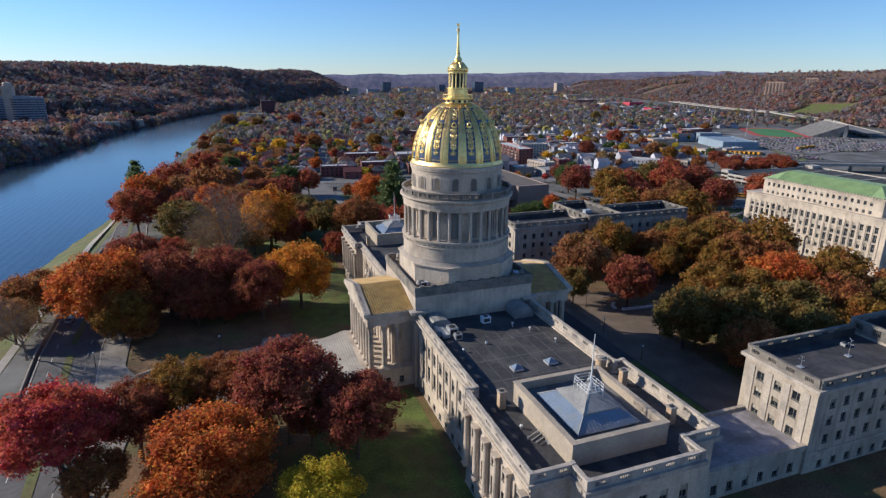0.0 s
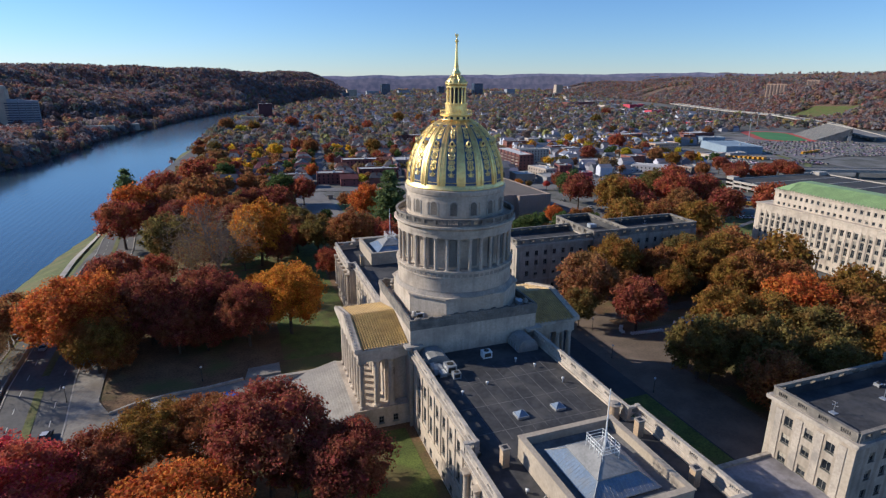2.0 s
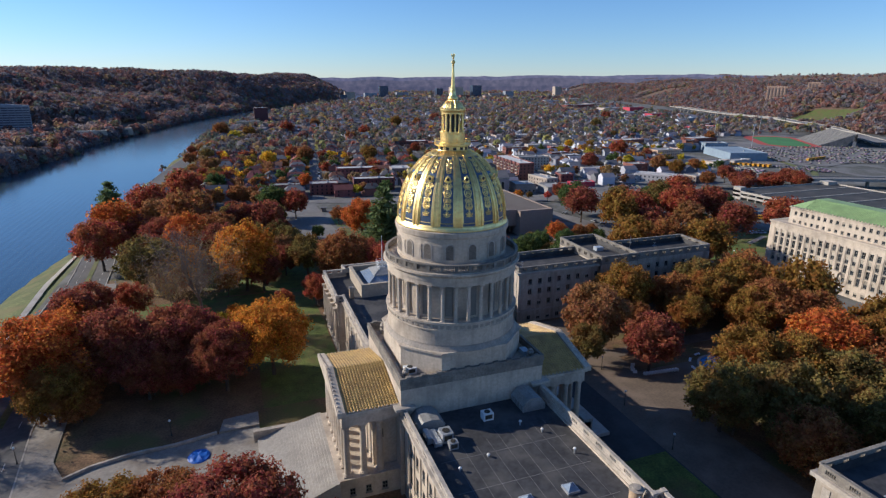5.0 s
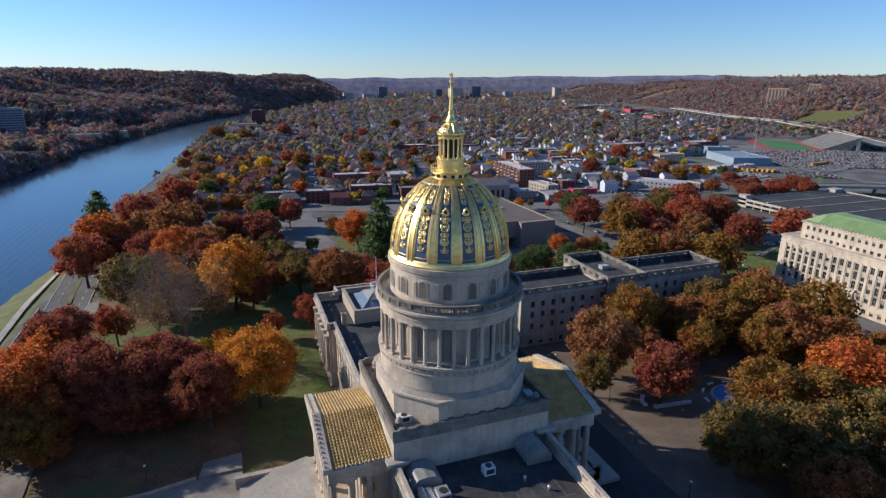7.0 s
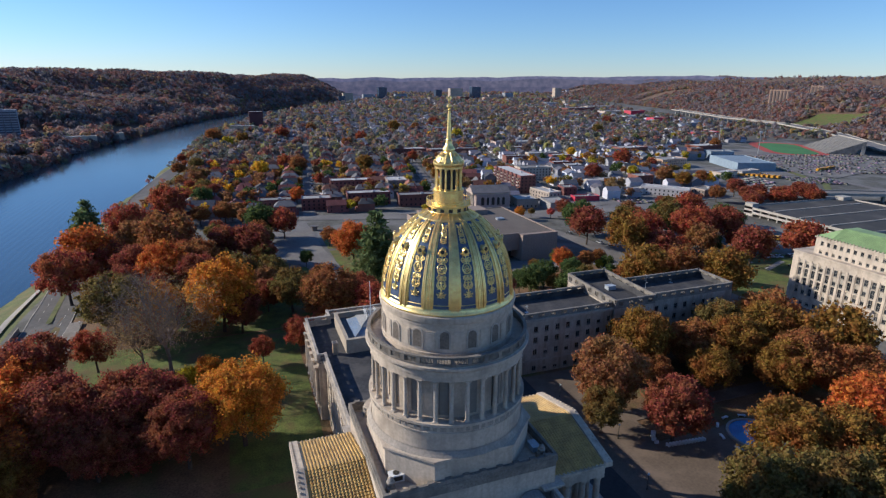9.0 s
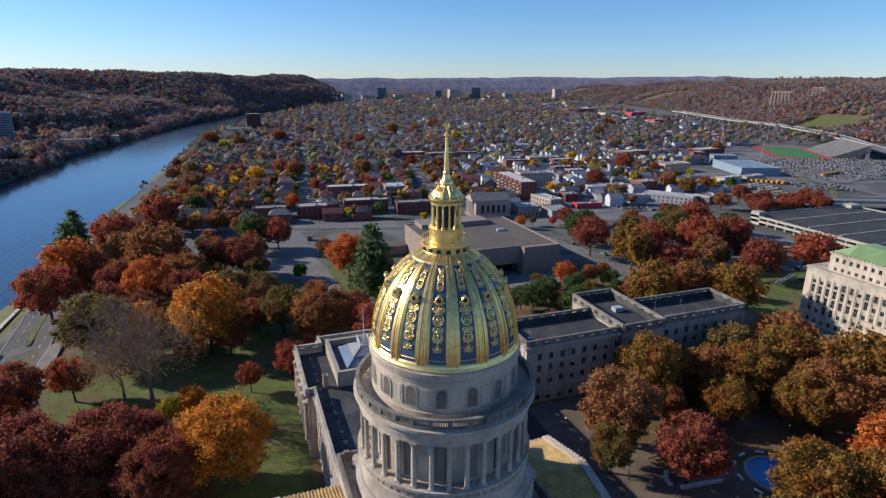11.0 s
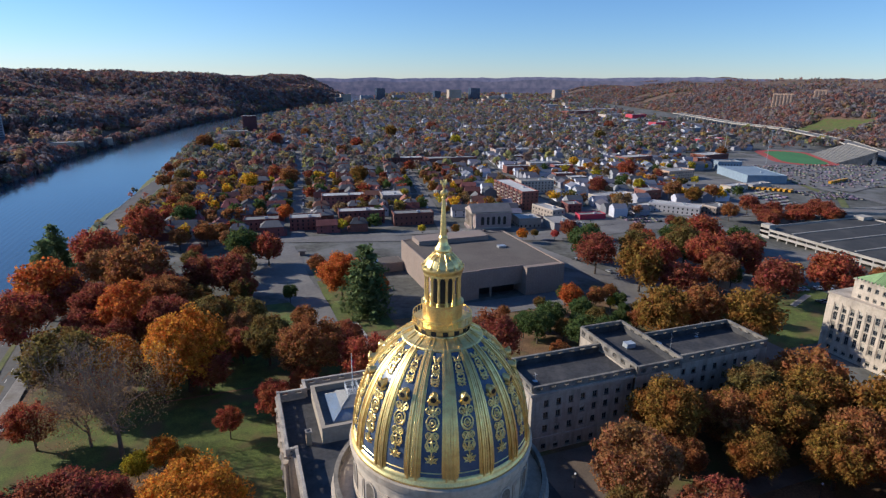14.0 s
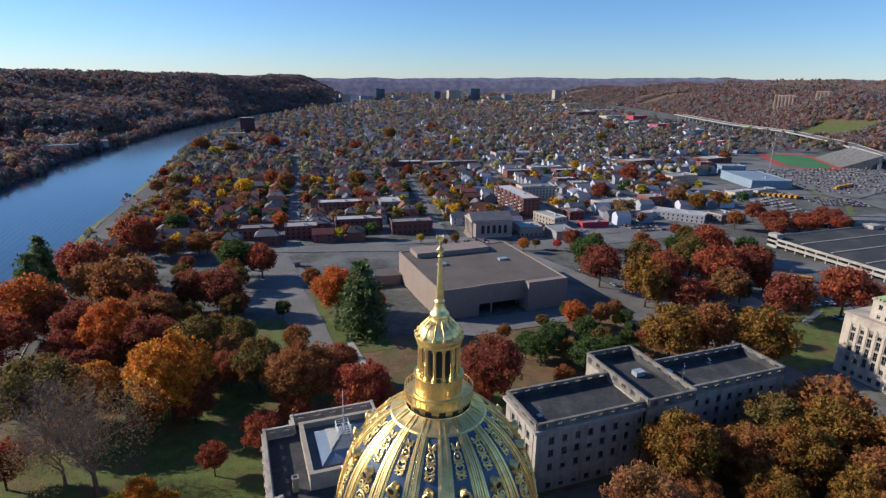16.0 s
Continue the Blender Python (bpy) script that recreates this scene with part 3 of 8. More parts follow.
    # parapet with balusters all round the roof
    p = [(-hx - 0.1, s * ya), (-hx - 0.1, s * (yb - 0.3)), (-px_ - 0.1, s * (yb - 0.3)), (-px_ - 0.1, s * yc), (-10.5, s * yc), (-10.5, s * yd), (10.5, s * yd), (10.5, s * yc), (px_ + 0.1, s * yc), (px_ + 0.1, s * (yb - 0.3)), (hx + 0.1, s * (yb - 0.3)), (hx + 0.1, s * ya)]
    parapet_path(rail, p, CORN_B, PAR_Z)
    for x, y in p[1:-1]:
        box(rail, x - 0.42, x + 0.42, y - 0.42, y + 0.42, CORN_B, PAR_Z + 0.12)
    part("balustrade", rail, PARAPET, capitol, "stone roof parapet with balusters")
    box(roof, -hx + 0.2, hx - 0.2, lo, hi, ROOF_Z - 0.3, ROOF_Z)
    box(roof, -px_ + 0.2, px_ - 0.2, lo2, hi2, ROOF_Z - 0.3, ROOF_Z + 0.004)
    e0, e1 = min(s * yc, s * (yd - 0.3)), max(s * yc, s * (yd - 0.3))
    box(roof, -10.3, 10.3, e0, e1, ROOF_Z - 0.3, ROOF_Z)
    part("roof", roof, ROOF_TAR, capitol, "flat dark tar roof with pale seams")
    # engaged columns of the end pavilion
    for c in (1.2, 5.65, 10.0, 14.2, 18.55, 23.8):
        y = s * (yb + c)
        put("column", PAV_COL, capitol, pose(-px_ - 0.45, y, 5.1))
    # parapet-walled block with a lead-covered skylight
    blk = bm_new()
    b0, b1 = min(s * 54.75, s * 75.0), max(s * 54.75, s * 75.0)
    ring_wall(blk, -9.24, 9.24, b0, b1, ROOF_Z, 21.95, 0.75)
    ring_wall(blk, -9.4, 9.4, b0 - 0.16, b1 + 0.16, 21.95, 22.12, 1.07)
    part("roof_block", blk, RENDER, capitol, "tan rendered upstand wall round a skylight")
    deck = bm_new()
    box(deck, -8.48, 8.48, b0 + 0.76, b1 - 0.76, 20.0, 20.4)
    part("deck", deck, ROOF_WALK, capitol)
    c = s * 64.9
    sk = bm_new()
    box(sk, -5.9, 5.9, c - 6.6, c + 6.6, 20.4, 20.8)
    sky_roof = part("skylight", sk, COPPER, capitol, "hipped two-tier skylight with glazing and lead sheet")

    def hip(a, b, za, d, e, zb):
        out = bm_new()
        lo3 = [out.verts.new((x, y, za)) for x, y in ((-a, c - b), (a, c - b), (a, c + b), (-a, c + b))]
        hi3 = [out.verts.new((x, y, zb)) for x, y in ((-d, c - e), (d, c - e), (d, c + e), (-d, c + e))]
        out.faces.new(hi3)
        out.faces.new(lo3[::-1])
        for i in range(4):
            out.faces.new((lo3[i], lo3[(i + 1) % 4], hi3[(i + 1) % 4], hi3[i]))
        return out

    put("glazing", mesh_of("glazing", hip(6.2, 6.9, 20.8, 3.5, 4.2, 22.5), SKY_GLASS), sky_roof, None, "pale glazed lower slopes")
    put("cap", mesh_of("cap", hip(3.7, 4.4, 22.75, 0.9, 1.2, 24.2), LEAD), sky_roof, None, "grey lead upper roof")
    kerb = bm_new()
    ring_wall(kerb, -3.6, 3.6, c - 4.3, c + 4.3, 22.4, 22.75, 0.3)
    put("kerb", mesh_of("kerb", kerb, LEAD), sky_roof)
    seam = bm_new()
    for sx in (-1, 1):
        for sy in (-1, 1):
            tube(seam, (6.2 * sx, c + 6.9 * sy, 20.83), (3.5 * sx, c + 4.2 * sy, 22.53), 0.09, None, 4)
            tube(seam, (3.7 * sx, c + 4.4 * sy, 22.78), (0.9 * sx, c + 1.2 * sy, 24.23), 0.08, None, 4)
        for k in range(19):
            y = -6.3 + k * 0.7
            f = min(1.0, (6.9 - abs(y)) / 2.7)
            tube(seam, (6.2 * sx, c + y, 20.80), (sx * (6.2 - 2.7 * f), c + y, 20.80 + 1.7 * f), 0.022, None, 4)
        for k in range(17):
            x = -5.6 + k * 0.7
            f = min(1.0, (6.2 - abs(x)) / 2.7)
            tube(seam, (x, c + 6.9 * sx, 20.80), (x, c + sx * (6.9 - 2.7 * f), 20.80 + 1.7 * f), 0.022, None, 4)
    put("seam", mesh_of("seam", seam, LEAD), sky_roof)
    # mast with braces and guard rail
    mast = bm_new()
    tube(mast, (0.2, c + 0.3 * s, 24.2), (0.2, c + 0.3 * s, 35.0), 0.16, 0.07, 8)
    for i in range(4):
        tube(mast, (1.0 * (-1) ** i, c + 1.1 * (1 if i < 2 else -1), 24.2), (0.2, c + 0.3 * s, 27.0), 0.05, None, 5)
    lathe(mast, [(0.02, 35.0), (0.2, 35.15), (0.02, 35.35)], 8)
    part("flagpole", mast, WHITE_METAL, capitol, "white mast on the skylight ridge")
    guard = bm_new()
    for dx in (-1.5, 1.5):
        for z in (25.0, 25.6, 26.2):
            tube(guard, (dx, c - 2.2, z), (dx, c + 2.2, z), 0.05, None, 5)
        for k in range(5):
            tube(guard, (dx, c - 2.2 + 1.1 * k, 23.2), (dx, c - 2.2 + 1.1 * k, 26.2), 0.05, None, 5)
    for z in (25.0, 25.6, 26.2):
        tube(guard, (-1.5, c - 2.2, z), (1.5, c - 2.2, z), 0.05, None, 5)
        tube(guard, (-1.5, c + 2.2, z), (1.5, c + 2.2, z), 0.05, None, 5)
    part_each("guard_rail", guard, WHITE_METAL, capitol, "white tubular guard rail")


arm(-1)
arm(1)

# pale seams of the roof felt
seams = bm_new()
for x in (-10.4, -7.7, -5.0, -2.3, 0.4, 3.1, 5.8, 8.5, 11.2):
    box(seams, x, x + 0.07, -51 + 2.4 * math.sin(x * 7), -25 + 1.5 * math.sin(x * 3), ROOF_Z + 0.004, ROOF_Z + 0.02)
for y in (-30, -38.5, -47):
    box(seams, -13, 13, y, y + 0.12, ROOF_Z + 0.022, ROOF_Z + 0.034)
part("roof_seam", seams, ROOF_WALK, capitol, "pale seams of roofing felt")

# central block under the dome
blockw, blockp = bm_new(), bm_new()
ring_wall(blockw, -16.1, 16.1, -14.5, 14.5, 0, 25.4, 0.8)
box(blockw, -15.3, 15.3, -13.7, 13.7, 24.6, 25.2)
for x, y in ((-16.1, -14.5), (-16.1, 14.5), (16.1, -14.5), (16.1, 14.5)):
    pier = bm_new()
    box(pier, x - 0.35, x + 0.35, y - 0.35, y + 0.35, 0, 20.4)
    part("corner_pier", pier, LIMESTONE, capitol)
part("central_block", blockw, LIMESTONE, capitol, "plain limestone block below the dome")
cornice_box(blockp, -16.1, 16.1, -14.5, 14.5, 25.4, 26.5, 0.25)
ring_wall(blockp, -16.14, 16.14, -14.54, 14.54, 24.6, 25.4, 0.03)
ring_wall(blockp, -16.25, 16.25, -14.65, 14.65, 26.5, 27.15, 0.55)
for k in range(10):
    x = -14.4 + k * 3.2
    for y in (-14.38, 14.38):
        box(blockp, x - 0.55, x + 0.55, y - 0.36, y + 0.36, 27.15, 27.45)
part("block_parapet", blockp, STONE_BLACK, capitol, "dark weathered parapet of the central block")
ledge = bm_new()
for x0, x1 in ((-17.3, -13.6), (13.6, 17.3)):
    for y0, y1 in ((-15.4, -13.0), (13.0, 15.4)):
        box(ledge, x0, x1, y0, y1, 20.2, 20.7)
        box(ledge, x0 - 0.3, x1 + 0.3, y0 - 0.3, y1 + 0.3, 20.7, 21.1)
part_each("ledge", ledge, PARAPET, capitol)


def octagon(ap):
    a, b = ap, ap * 0.515
    return [(a, -b), (a, b), (b, a), (-b, a), (-a, b), (-a, -b), (-b, -a), (b, -a)]


plinth = bm_new()
prism(plinth, octagon(14.0), 25.2, 30.7)
prism(plinth, octagon(14.35), 30.7, 31.1)
part("plinth", plinth, LIMESTONE, capitol, "octagonal stone plinth")
skirt = bm_new()
lathe(skirt, [(15.0, 31.08), (14.6, 31.5), (14.35, 31.9), (14.3, 32.2)], 64)
part("skirt", skirt, STONE_DARK, capitol)
drum = bm_new()
lathe(drum, [(14.2, 31.0), (14.2, 35.3), (14.4, 35.35), (14.4, 35.6), (14.25, 35.65), (14.25, 36.7), (14.6, 36.8), (14.6, 37.25), (12.3, 37.26), (12.3, 44.9), (13.0, 44.95), (14.1, 44.96), (14.1, 45.9), (14.25, 45.95), (14.25, 46.8), (14.5, 46.9), (14.95, 47.3), (14.95, 47.75), (14.4, 47.8), (14.4, 48.0), (11.8, 48.05)], 96)
part("drum", drum, LIMESTONE, capitol, "round limestone drum with deep cornice")
frieze = bm_new()
for i in range(64):
    a = i * 360 / 64
    m = pose(0, 0, 0, 0, 0, a)
    box(frieze, 14.2, 14.36, -0.35 if i % 2 else -0.55, 0.35 if i % 2 else 0.55, 35.85, 36.5, m)
part_each("frieze_panel", frieze, STONE_DARK, capitol, "carved garland panel of the frieze")
upper = bm_new()
lathe(upper, [(11.75, 48.0), (11.95, 48.05), (11.95, 48.9), (11.75, 48.95), (11.75, 53.6), (11.9, 53.65), (11.9, 54.1), (12.15, 54.3), (12.25, 54.9), (12.25, 55.3), (11.9, 55.5), (11.7, 56.0)], 96)
part("upper_drum", upper, LIMESTONE, capitol, "upper drum with arched niches")

DRUM_COL = column_mesh(0.40, 7.7)
for i in range(32):
    a = radians(i * 11.25 + 5.6)
    put("column", DRUM_COL, capitol, pose(13.65 * math.cos(a), 13.65 * math.sin(a), 37.26, 0, 0, math.degrees(a)))
# tall windows and blank panels behind the columns
wf, wp, pn = bm_new(), bm_new(), bm_new()
ring_wall(wf, -0.12, 0.22, -0.82, 0.82, 0, 6.4, 0.12)
for y in (-0.82, 0.68):
    box(wf, 0.02, 0.22, y, y + 0.14, 0, 6.4)
for z in (0, 2.1, 4.2, 6.26):
    box(wf, 0.02, 0.2, -0.68, 0.68, z, z + 0.14)
box(wp, 0.02, 0.12, -0.68, 0.68, 0.1, 6.3)
box(pn, 0, 0.16, -0.8, 0.8, 0.6, 6.0)
wf, wp, pn = mesh_of("window", wf, FRAME), mesh_of("pane", wp, GLASS_WARM), mesh_of("panel", pn, LIMESTONE)
for i in range(32):
    m = pose(0, 0, 0, 0, 0, i * 11.25) @ pose(12.26, 0, 37.9)
    if i % 2 == 0:
        put("pane", wp, put("window", wf, capitol, m))
    else:
        put("panel", pn, capitol, m)
# arched niches of the upper drum
nf, npn, pl = bm_new(), bm_new(), bm_new()
pts = [(-0.75, 0), (0.75, 0)] + [(0.75 * math.cos(radians(a)), 2.3 + 0.75 * math.sin(radians(a))) for a in range(0, 181, 20)]
outer = [(-1.0, -0.15), (1.0, -0.15)] + [(1.0 * math.cos(radians(a)), 2.3 + 1.0 * math.sin(radians(a))) for a in range(0, 181, 20)]
for x0, x1, ring, keep in ((0.0, 0.14, outer, nf), (0.1, 0.16, pts, npn)):
    lo = [keep.verts.new((x0, y, z)) for y, z in ring]
    hi = [keep.verts.new((x1, y, z)) for y, z in ring]
    keep.faces.new(hi)
    keep.faces.new(lo[::-1])
    for i in range(len(ring)):
        j = (i + 1) % len(ring)
        keep.faces.new((lo[i], lo[j], hi[j], hi[i]))
box(pl, 0, 0.14, -0.85, 0.85, -0.1, 2.9)
box(pl, 0.14, 0.2, -0.55, 0.55, 0.2, 2.6)
nf, npn, pl = mesh_of("window", nf, PARAPET), mesh_of("pane", npn, NICHE), mesh_of("relief_panel", pl, LIMESTONE)
for i in range(32):
    m = pose(0, 0, 0, 0, 0, i * 11.25) @ pose(11.72, 0, 49.8)
    if i % 2 == 0:
        put("pane", npn, put("window", nf, capitol, m))
    else:
        put("relief_panel", pl, capitol, m)
# round balustrade
bal = bm_new()
lathe(bal, [(14.0, 47.9), (14.5, 47.9), (14.5, 48.25), (14.0, 48.25)], 96)
lathe(bal, [(13.95, 49.25), (13.95, 49.55), (14.55, 49.55), (14.55, 49.25), (13.95, 49.25)], 96)
for i in range(32):
    m = pose(0, 0, 0, 0, 0, i * 11.25 + 5.6)
    box(bal, 13.95, 14.5, -0.36, 0.36, 48.2, 49.3, m)
    for k in range(8):
        box(bal, 14.1, 14.32, -0.075, 0.075, 48.2, 49.3, pose(0, 0, 0, 0, 0, i * 11.25 + 5.6 + 2.2 + k * 0.98))
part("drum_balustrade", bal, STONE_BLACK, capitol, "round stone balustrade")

# ---- gilded dome ----
DOME_Z, DOME_R, DOME_H = 56.1, 11.55, 15.0


def dome_r(z):
    return DOME_R * math.sqrt(max(0.0, 1 - ((z - DOME_Z) / DOME_H) ** 2))


def dome_prof(k, z1=70.4):
    a1 = math.asin((z1 - DOME_Z) / DOME_H)
    return [(DOME_R * math.cos(a1 * i / k), DOME_Z + DOME_H * math.sin(a1 * i / k)) for i in range(k + 1)]


shell = bm_new()
lathe(shell, dome_prof(28), 96)
dome = part("dome", shell, BLUE, capitol, "blue-grey dome shell with gilded ribs", True)
rim = bm_new()
lathe(rim, [(11.7, 55.45), (12.0, 55.5), (12.0, 55.8), (11.8, 55.9), (11.8, 56.25), (11.6, 56.6), (11.4, 56.7)], 96)
put("rim", mesh_of("rim", rim, GOLD, True), dome, None, "gold-leaf base moulding")


def dome_strip(bm, u0, u1, lift, z0=56.2, z1=70.4, k=26, taper=True):
    """A raised band that runs up the dome, between the offsets u0 and u1 given at the foot."""
    rows = []
    for i in range(k + 1):
        a = math.asin((z0 - DOME_Z) / DOME_H) + (math.asin((z1 - DOME_Z) / DOME_H) - math.asin((z0 - DOME_Z) / DOME_H)) * i / k
        r, z = DOME_R * math.cos(a), DOME_Z + DOME_H * math.sin(a)
        sc = 0.22 + 0.78 * r / DOME_R if taper else 1.0
        nx, nz = math.cos(a), math.sin(a) * DOME_R / DOME_H
        row = []
        for u, l in ((u0, -0.05), (u0, lift), (u1, lift), (u1, -0.05)):
            t = u * sc / max(r, 0.5)
            rr = r + nx * l
            row.append(bm.verts.new((rr * math.cos(t), rr * math.sin(t), z + nz * l)))
        rows.append(row)
    for p, q in zip(rows, rows[1:]):
        for i in range(3):
            bm.faces.new((p[i], p[i + 1], q[i + 1], q[i]))


rib = bm_new()
dome_strip(rib, -0.98, 0.98, 0.05)
for a, b, h in ((0.05, 0.26, 0.17), (0.36, 0.60, 0.25), (0.72, 0.84, 0.15)):
    dome_strip(rib, a, b, h)
    dome_strip(rib, -b, -a, h)
for i in range(34):
    z = 56.8 + i * 0.38
    r = dome_r(z)
    sc = 0.22 + 0.78 * r / DOME_R
    a = math.asin((z - DOME_Z) / DOME_H)
    bmesh.ops.create_icosphere(rib, subdivisions=1, radius=0.075 * sc + 0.02, matrix=Matrix.Translation((r + 0.17 * math.cos(a), 0, z + 0.14 * math.sin(a))))
rib_me = mesh_of("rib", rib, GOLD)
frame_bm = bm_new()
for u in (-1.28, 1.28):
    dome_strip(frame_bm, u - 0.06, u + 0.06, 0.06, 57.2, 68.2, 20)
for z in (57.2,):
    r = dome_r(z)
    for i in range(8):
        a0, a1 = (-1.28 + 2.56 * i / 8) / r, (-1.28 + 2.56 * (i + 1) / 8) / r
        tube(frame_bm, (r * math.cos(a0), r * math.sin(a0), z), (r * math.cos(a1), r * math.sin(a1), z), 0.08, None, 4)
frame_me = mesh_of("panel_border", frame_bm, GOLD)


def on_dome(u, z, lift):
    z = DOME_Z + (z - 55.2) * 1.045 + 0.55
    r = dome_r(z)
    a = math.asin((z - DOME_Z) / DOME_H)
    rr = r + lift * math.cos(a)
    return Vector((rr * math.cos(u / r), rr * math.sin(u / r), z + lift * math.sin(a)))


orn = bm_new()


def vine(pts, rad=0.085):
    q = [on_dome(u, z, 0.09) for u, z in pts]
    for a, b in zip(q, q[1:]):
        if (a - b).length > 1e-4:
            tube(orn, a, b, rad, None, 5)


def loop(uc, zc, ru, rz, rad=0.085, n=14, a0=0, a1=360):
    vine([(uc + ru * math.cos(radians(a0 + (a1 - a0) * i / n)), zc + rz * math.sin(radians(a0 + (a1 - a0) * i / n))) for i in range(n + 1)], rad)


vine([(-0.55, 57.5), (0.55, 57.5)]), vine([(-0.35, 57.1), (0.35, 57.9)]), vine([(0.35, 57.1), (-0.35, 57.9)]), vine([(0, 56.9), (0, 58.3)], 0.1)
loop(-0.32, 58.9, 0.42, 0.42), loop(0.32, 58.9, 0.42, 0.42), vine([(0, 58.2), (0.62, 59.3), (0, 60.3), (-0.62, 59.3), (0, 58.2)], 0.1)
loop(-0.36, 60.0, 0.36, 0.36), loop(0.36, 60.0, 0.36, 0.36)
loop(0, 61.3, 0.72, 0.75, 0.1), loop(0, 61.3, 0.35, 0.4)
loop(-0.5, 62.5, 0.32, 0.32, 0.08, 10), loop(0.5, 62.5, 0.32, 0.32, 0.08, 10), vine([(-0.55, 62.9), (0, 62.2), (0.55, 62.9)], 0.1), vine([(0, 62.0), (0, 63.0)], 0.12)
for u, z, r in ((0, 57.5, 0.2), (0, 59.3, 0.24), (0, 61.3, 0.22), (0, 62.5, 0.2), (0, 66.3, 0.2)):
    bmesh.ops.create_icosphere(orn, subdivisions=1, radius=r, matrix=Matrix.Translation(on_dome(u, z, 0.1)))
loop(0, 65.55, 0.42, 0.26, 0.09), loop(0, 66.3, 0.36, 0.28, 0.09)
vine([(-0.5, 64.9), (0.5, 65.2)], 0.12), vine([(0.5, 64.9), (-0.5, 65.2)], 0.12), vine([(-0.45, 66.8), (0.45, 66.8)], 0.12), vine([(-0.5, 65.9), (0.5, 65.9)], 0.1)
for z0, w in ((57.0, 0.8), (58.3, 0.75), (59.6, 0.7), (60.6, 0.72), (61.9, 0.66), (64.7, 0.5), (65.6, 0.46), (66.5, 0.4)):
    for sg in (-1, 1):
        vine([(0, z0), (sg * w * 0.5, z0 + 0.18), (sg * w * 0.95, z0 + 0.62), (sg * w * 0.6, z0 + 0.55), (sg * w * 0.2, z0 + 0.35)], 0.075)
        vine([(sg * w * 0.25, z0 + 0.1), (sg * w * 0.8, z0 + 0.05)], 0.07)
orn_me = mesh_of("scroll_ornament", orn, GOLD)
# small bull's-eye dormer
dor, eye = bm_new(), bm_new()
p = on_dome(0, 63.7, 0.0)
m = Matrix.Translation(p) @ Matrix.Rotation(radians(90), 4, "Y")
tube(dor, p + Vector((-0.7, 0, 0.12)), p + Vector((0.62, 0, 0.12)), 0.50, 0.50, 14)
tube(dor, p + Vector((0.5, 0, 0.12)), p + Vector((0.68, 0, 0.12)), 0.58, 0.50, 14)
box(dor, p.x - 0.5, p.x + 0.60, -0.55, 0.55, p.z - 0.62, p.z - 0.3)
for y in (-0.62, 0.62):
    bmesh.ops.create_icosphere(dor, subdivisions=1, radius=0.22, matrix=Matrix.Translation((p.x + 0.3, y, p.z - 0.25)))
bmesh.ops.create_icosphere(dor, subdivisions=1, radius=0.2, matrix=Matrix.Translation((p.x + 0.45, 0, p.z + 0.72)))
tube(eye, p + Vector((0.60, 0, 0.12)), p + Vector((0.70, 0, 0.12)), 0.33, 0.33, 12)
dor_me, eye_me = mesh_of("dormer", dor, GOLD), mesh_of("opening", eye, DARK)
for i in range(16):
    a = i * 22.5 + 8.0
    put("rib", rib_me, dome, pose(0, 0, 0, 0, 0, a), "gold-leaf double rib with beading")
    mid = pose(0, 0, 0, 0, 0, a + 11.25)
    put("scroll_ornament", orn_me, dome, mid, "gold-leaf scrollwork")
    put("panel_border", frame_me, dome, mid)
    put("dormer", dor_me, dome, mid)
    put("dormer_opening", eye_me, dome, mid)

# lantern and spire
coll = bm_new()
lathe(coll, [(5.25, 69.4), (5.3, 69.6), (5.15, 69.75), (4.75, 69.9), (4.3, 70.12), (3.85, 70.35), (3.6, 70.5), (3.55, 70.6)], 48)
lathe(coll, [(3.3, 70.5), (3.3, 71.25), (3.7, 71.35), (3.85, 71.5), (3.85, 71.7), (2.75, 71.75), (2.75, 72.0), (2.55, 72.1), (2.55, 73.75), (2.7, 73.85), (2.7, 74.15), (0.5, 74.2)], 48)
lathe(coll, [(3.68, 72.5), (3.68, 72.62), (3.78, 72.62), (3.78, 72.5), (3.68, 72.5)], 48)
for i in range(36):
    a = radians(i * 10)
    tube(coll, (3.73 * math.cos(a), 3.73 * math.sin(a), 71.6), (3.73 * math.cos(a), 3.73 * math.sin(a), 72.55), 0.05, None, 4)
lantern = part("lantern", coll, GOLD, capitol, "gold-leaf lantern with a ring of columns")
ports = bm_new()
box(ports, 3.28, 3.36, -0.34, 0.34, 70.62, 71.18)
ports = mesh_of("opening", ports, DARK)
for i in range(14):
    put("opening", ports, lantern, pose(0, 0, 0, 0, 0, i * 360 / 14))
lc = bm_new()
lathe(lc, [(0.28, 0), (0.28, 0.2), (0.18, 0.3), (0.155, 3.1), (0.26, 3.4), (0.26, 3.65)], 10)
lc = mesh_of("column", lc, GOLD)
for i in range(14):
    a = radians(i * 360 / 14 + 6)
    put("column", lc, lantern, pose(2.12 * math.cos(a), 2.12 * math.sin(a), 74.15))
core = bm_new()
lathe(core, [(1.45, 74.1), (1.45, 77.8)], 24)
put("core", mesh_of("core", core, DARK), lantern)
cap = bm_new()
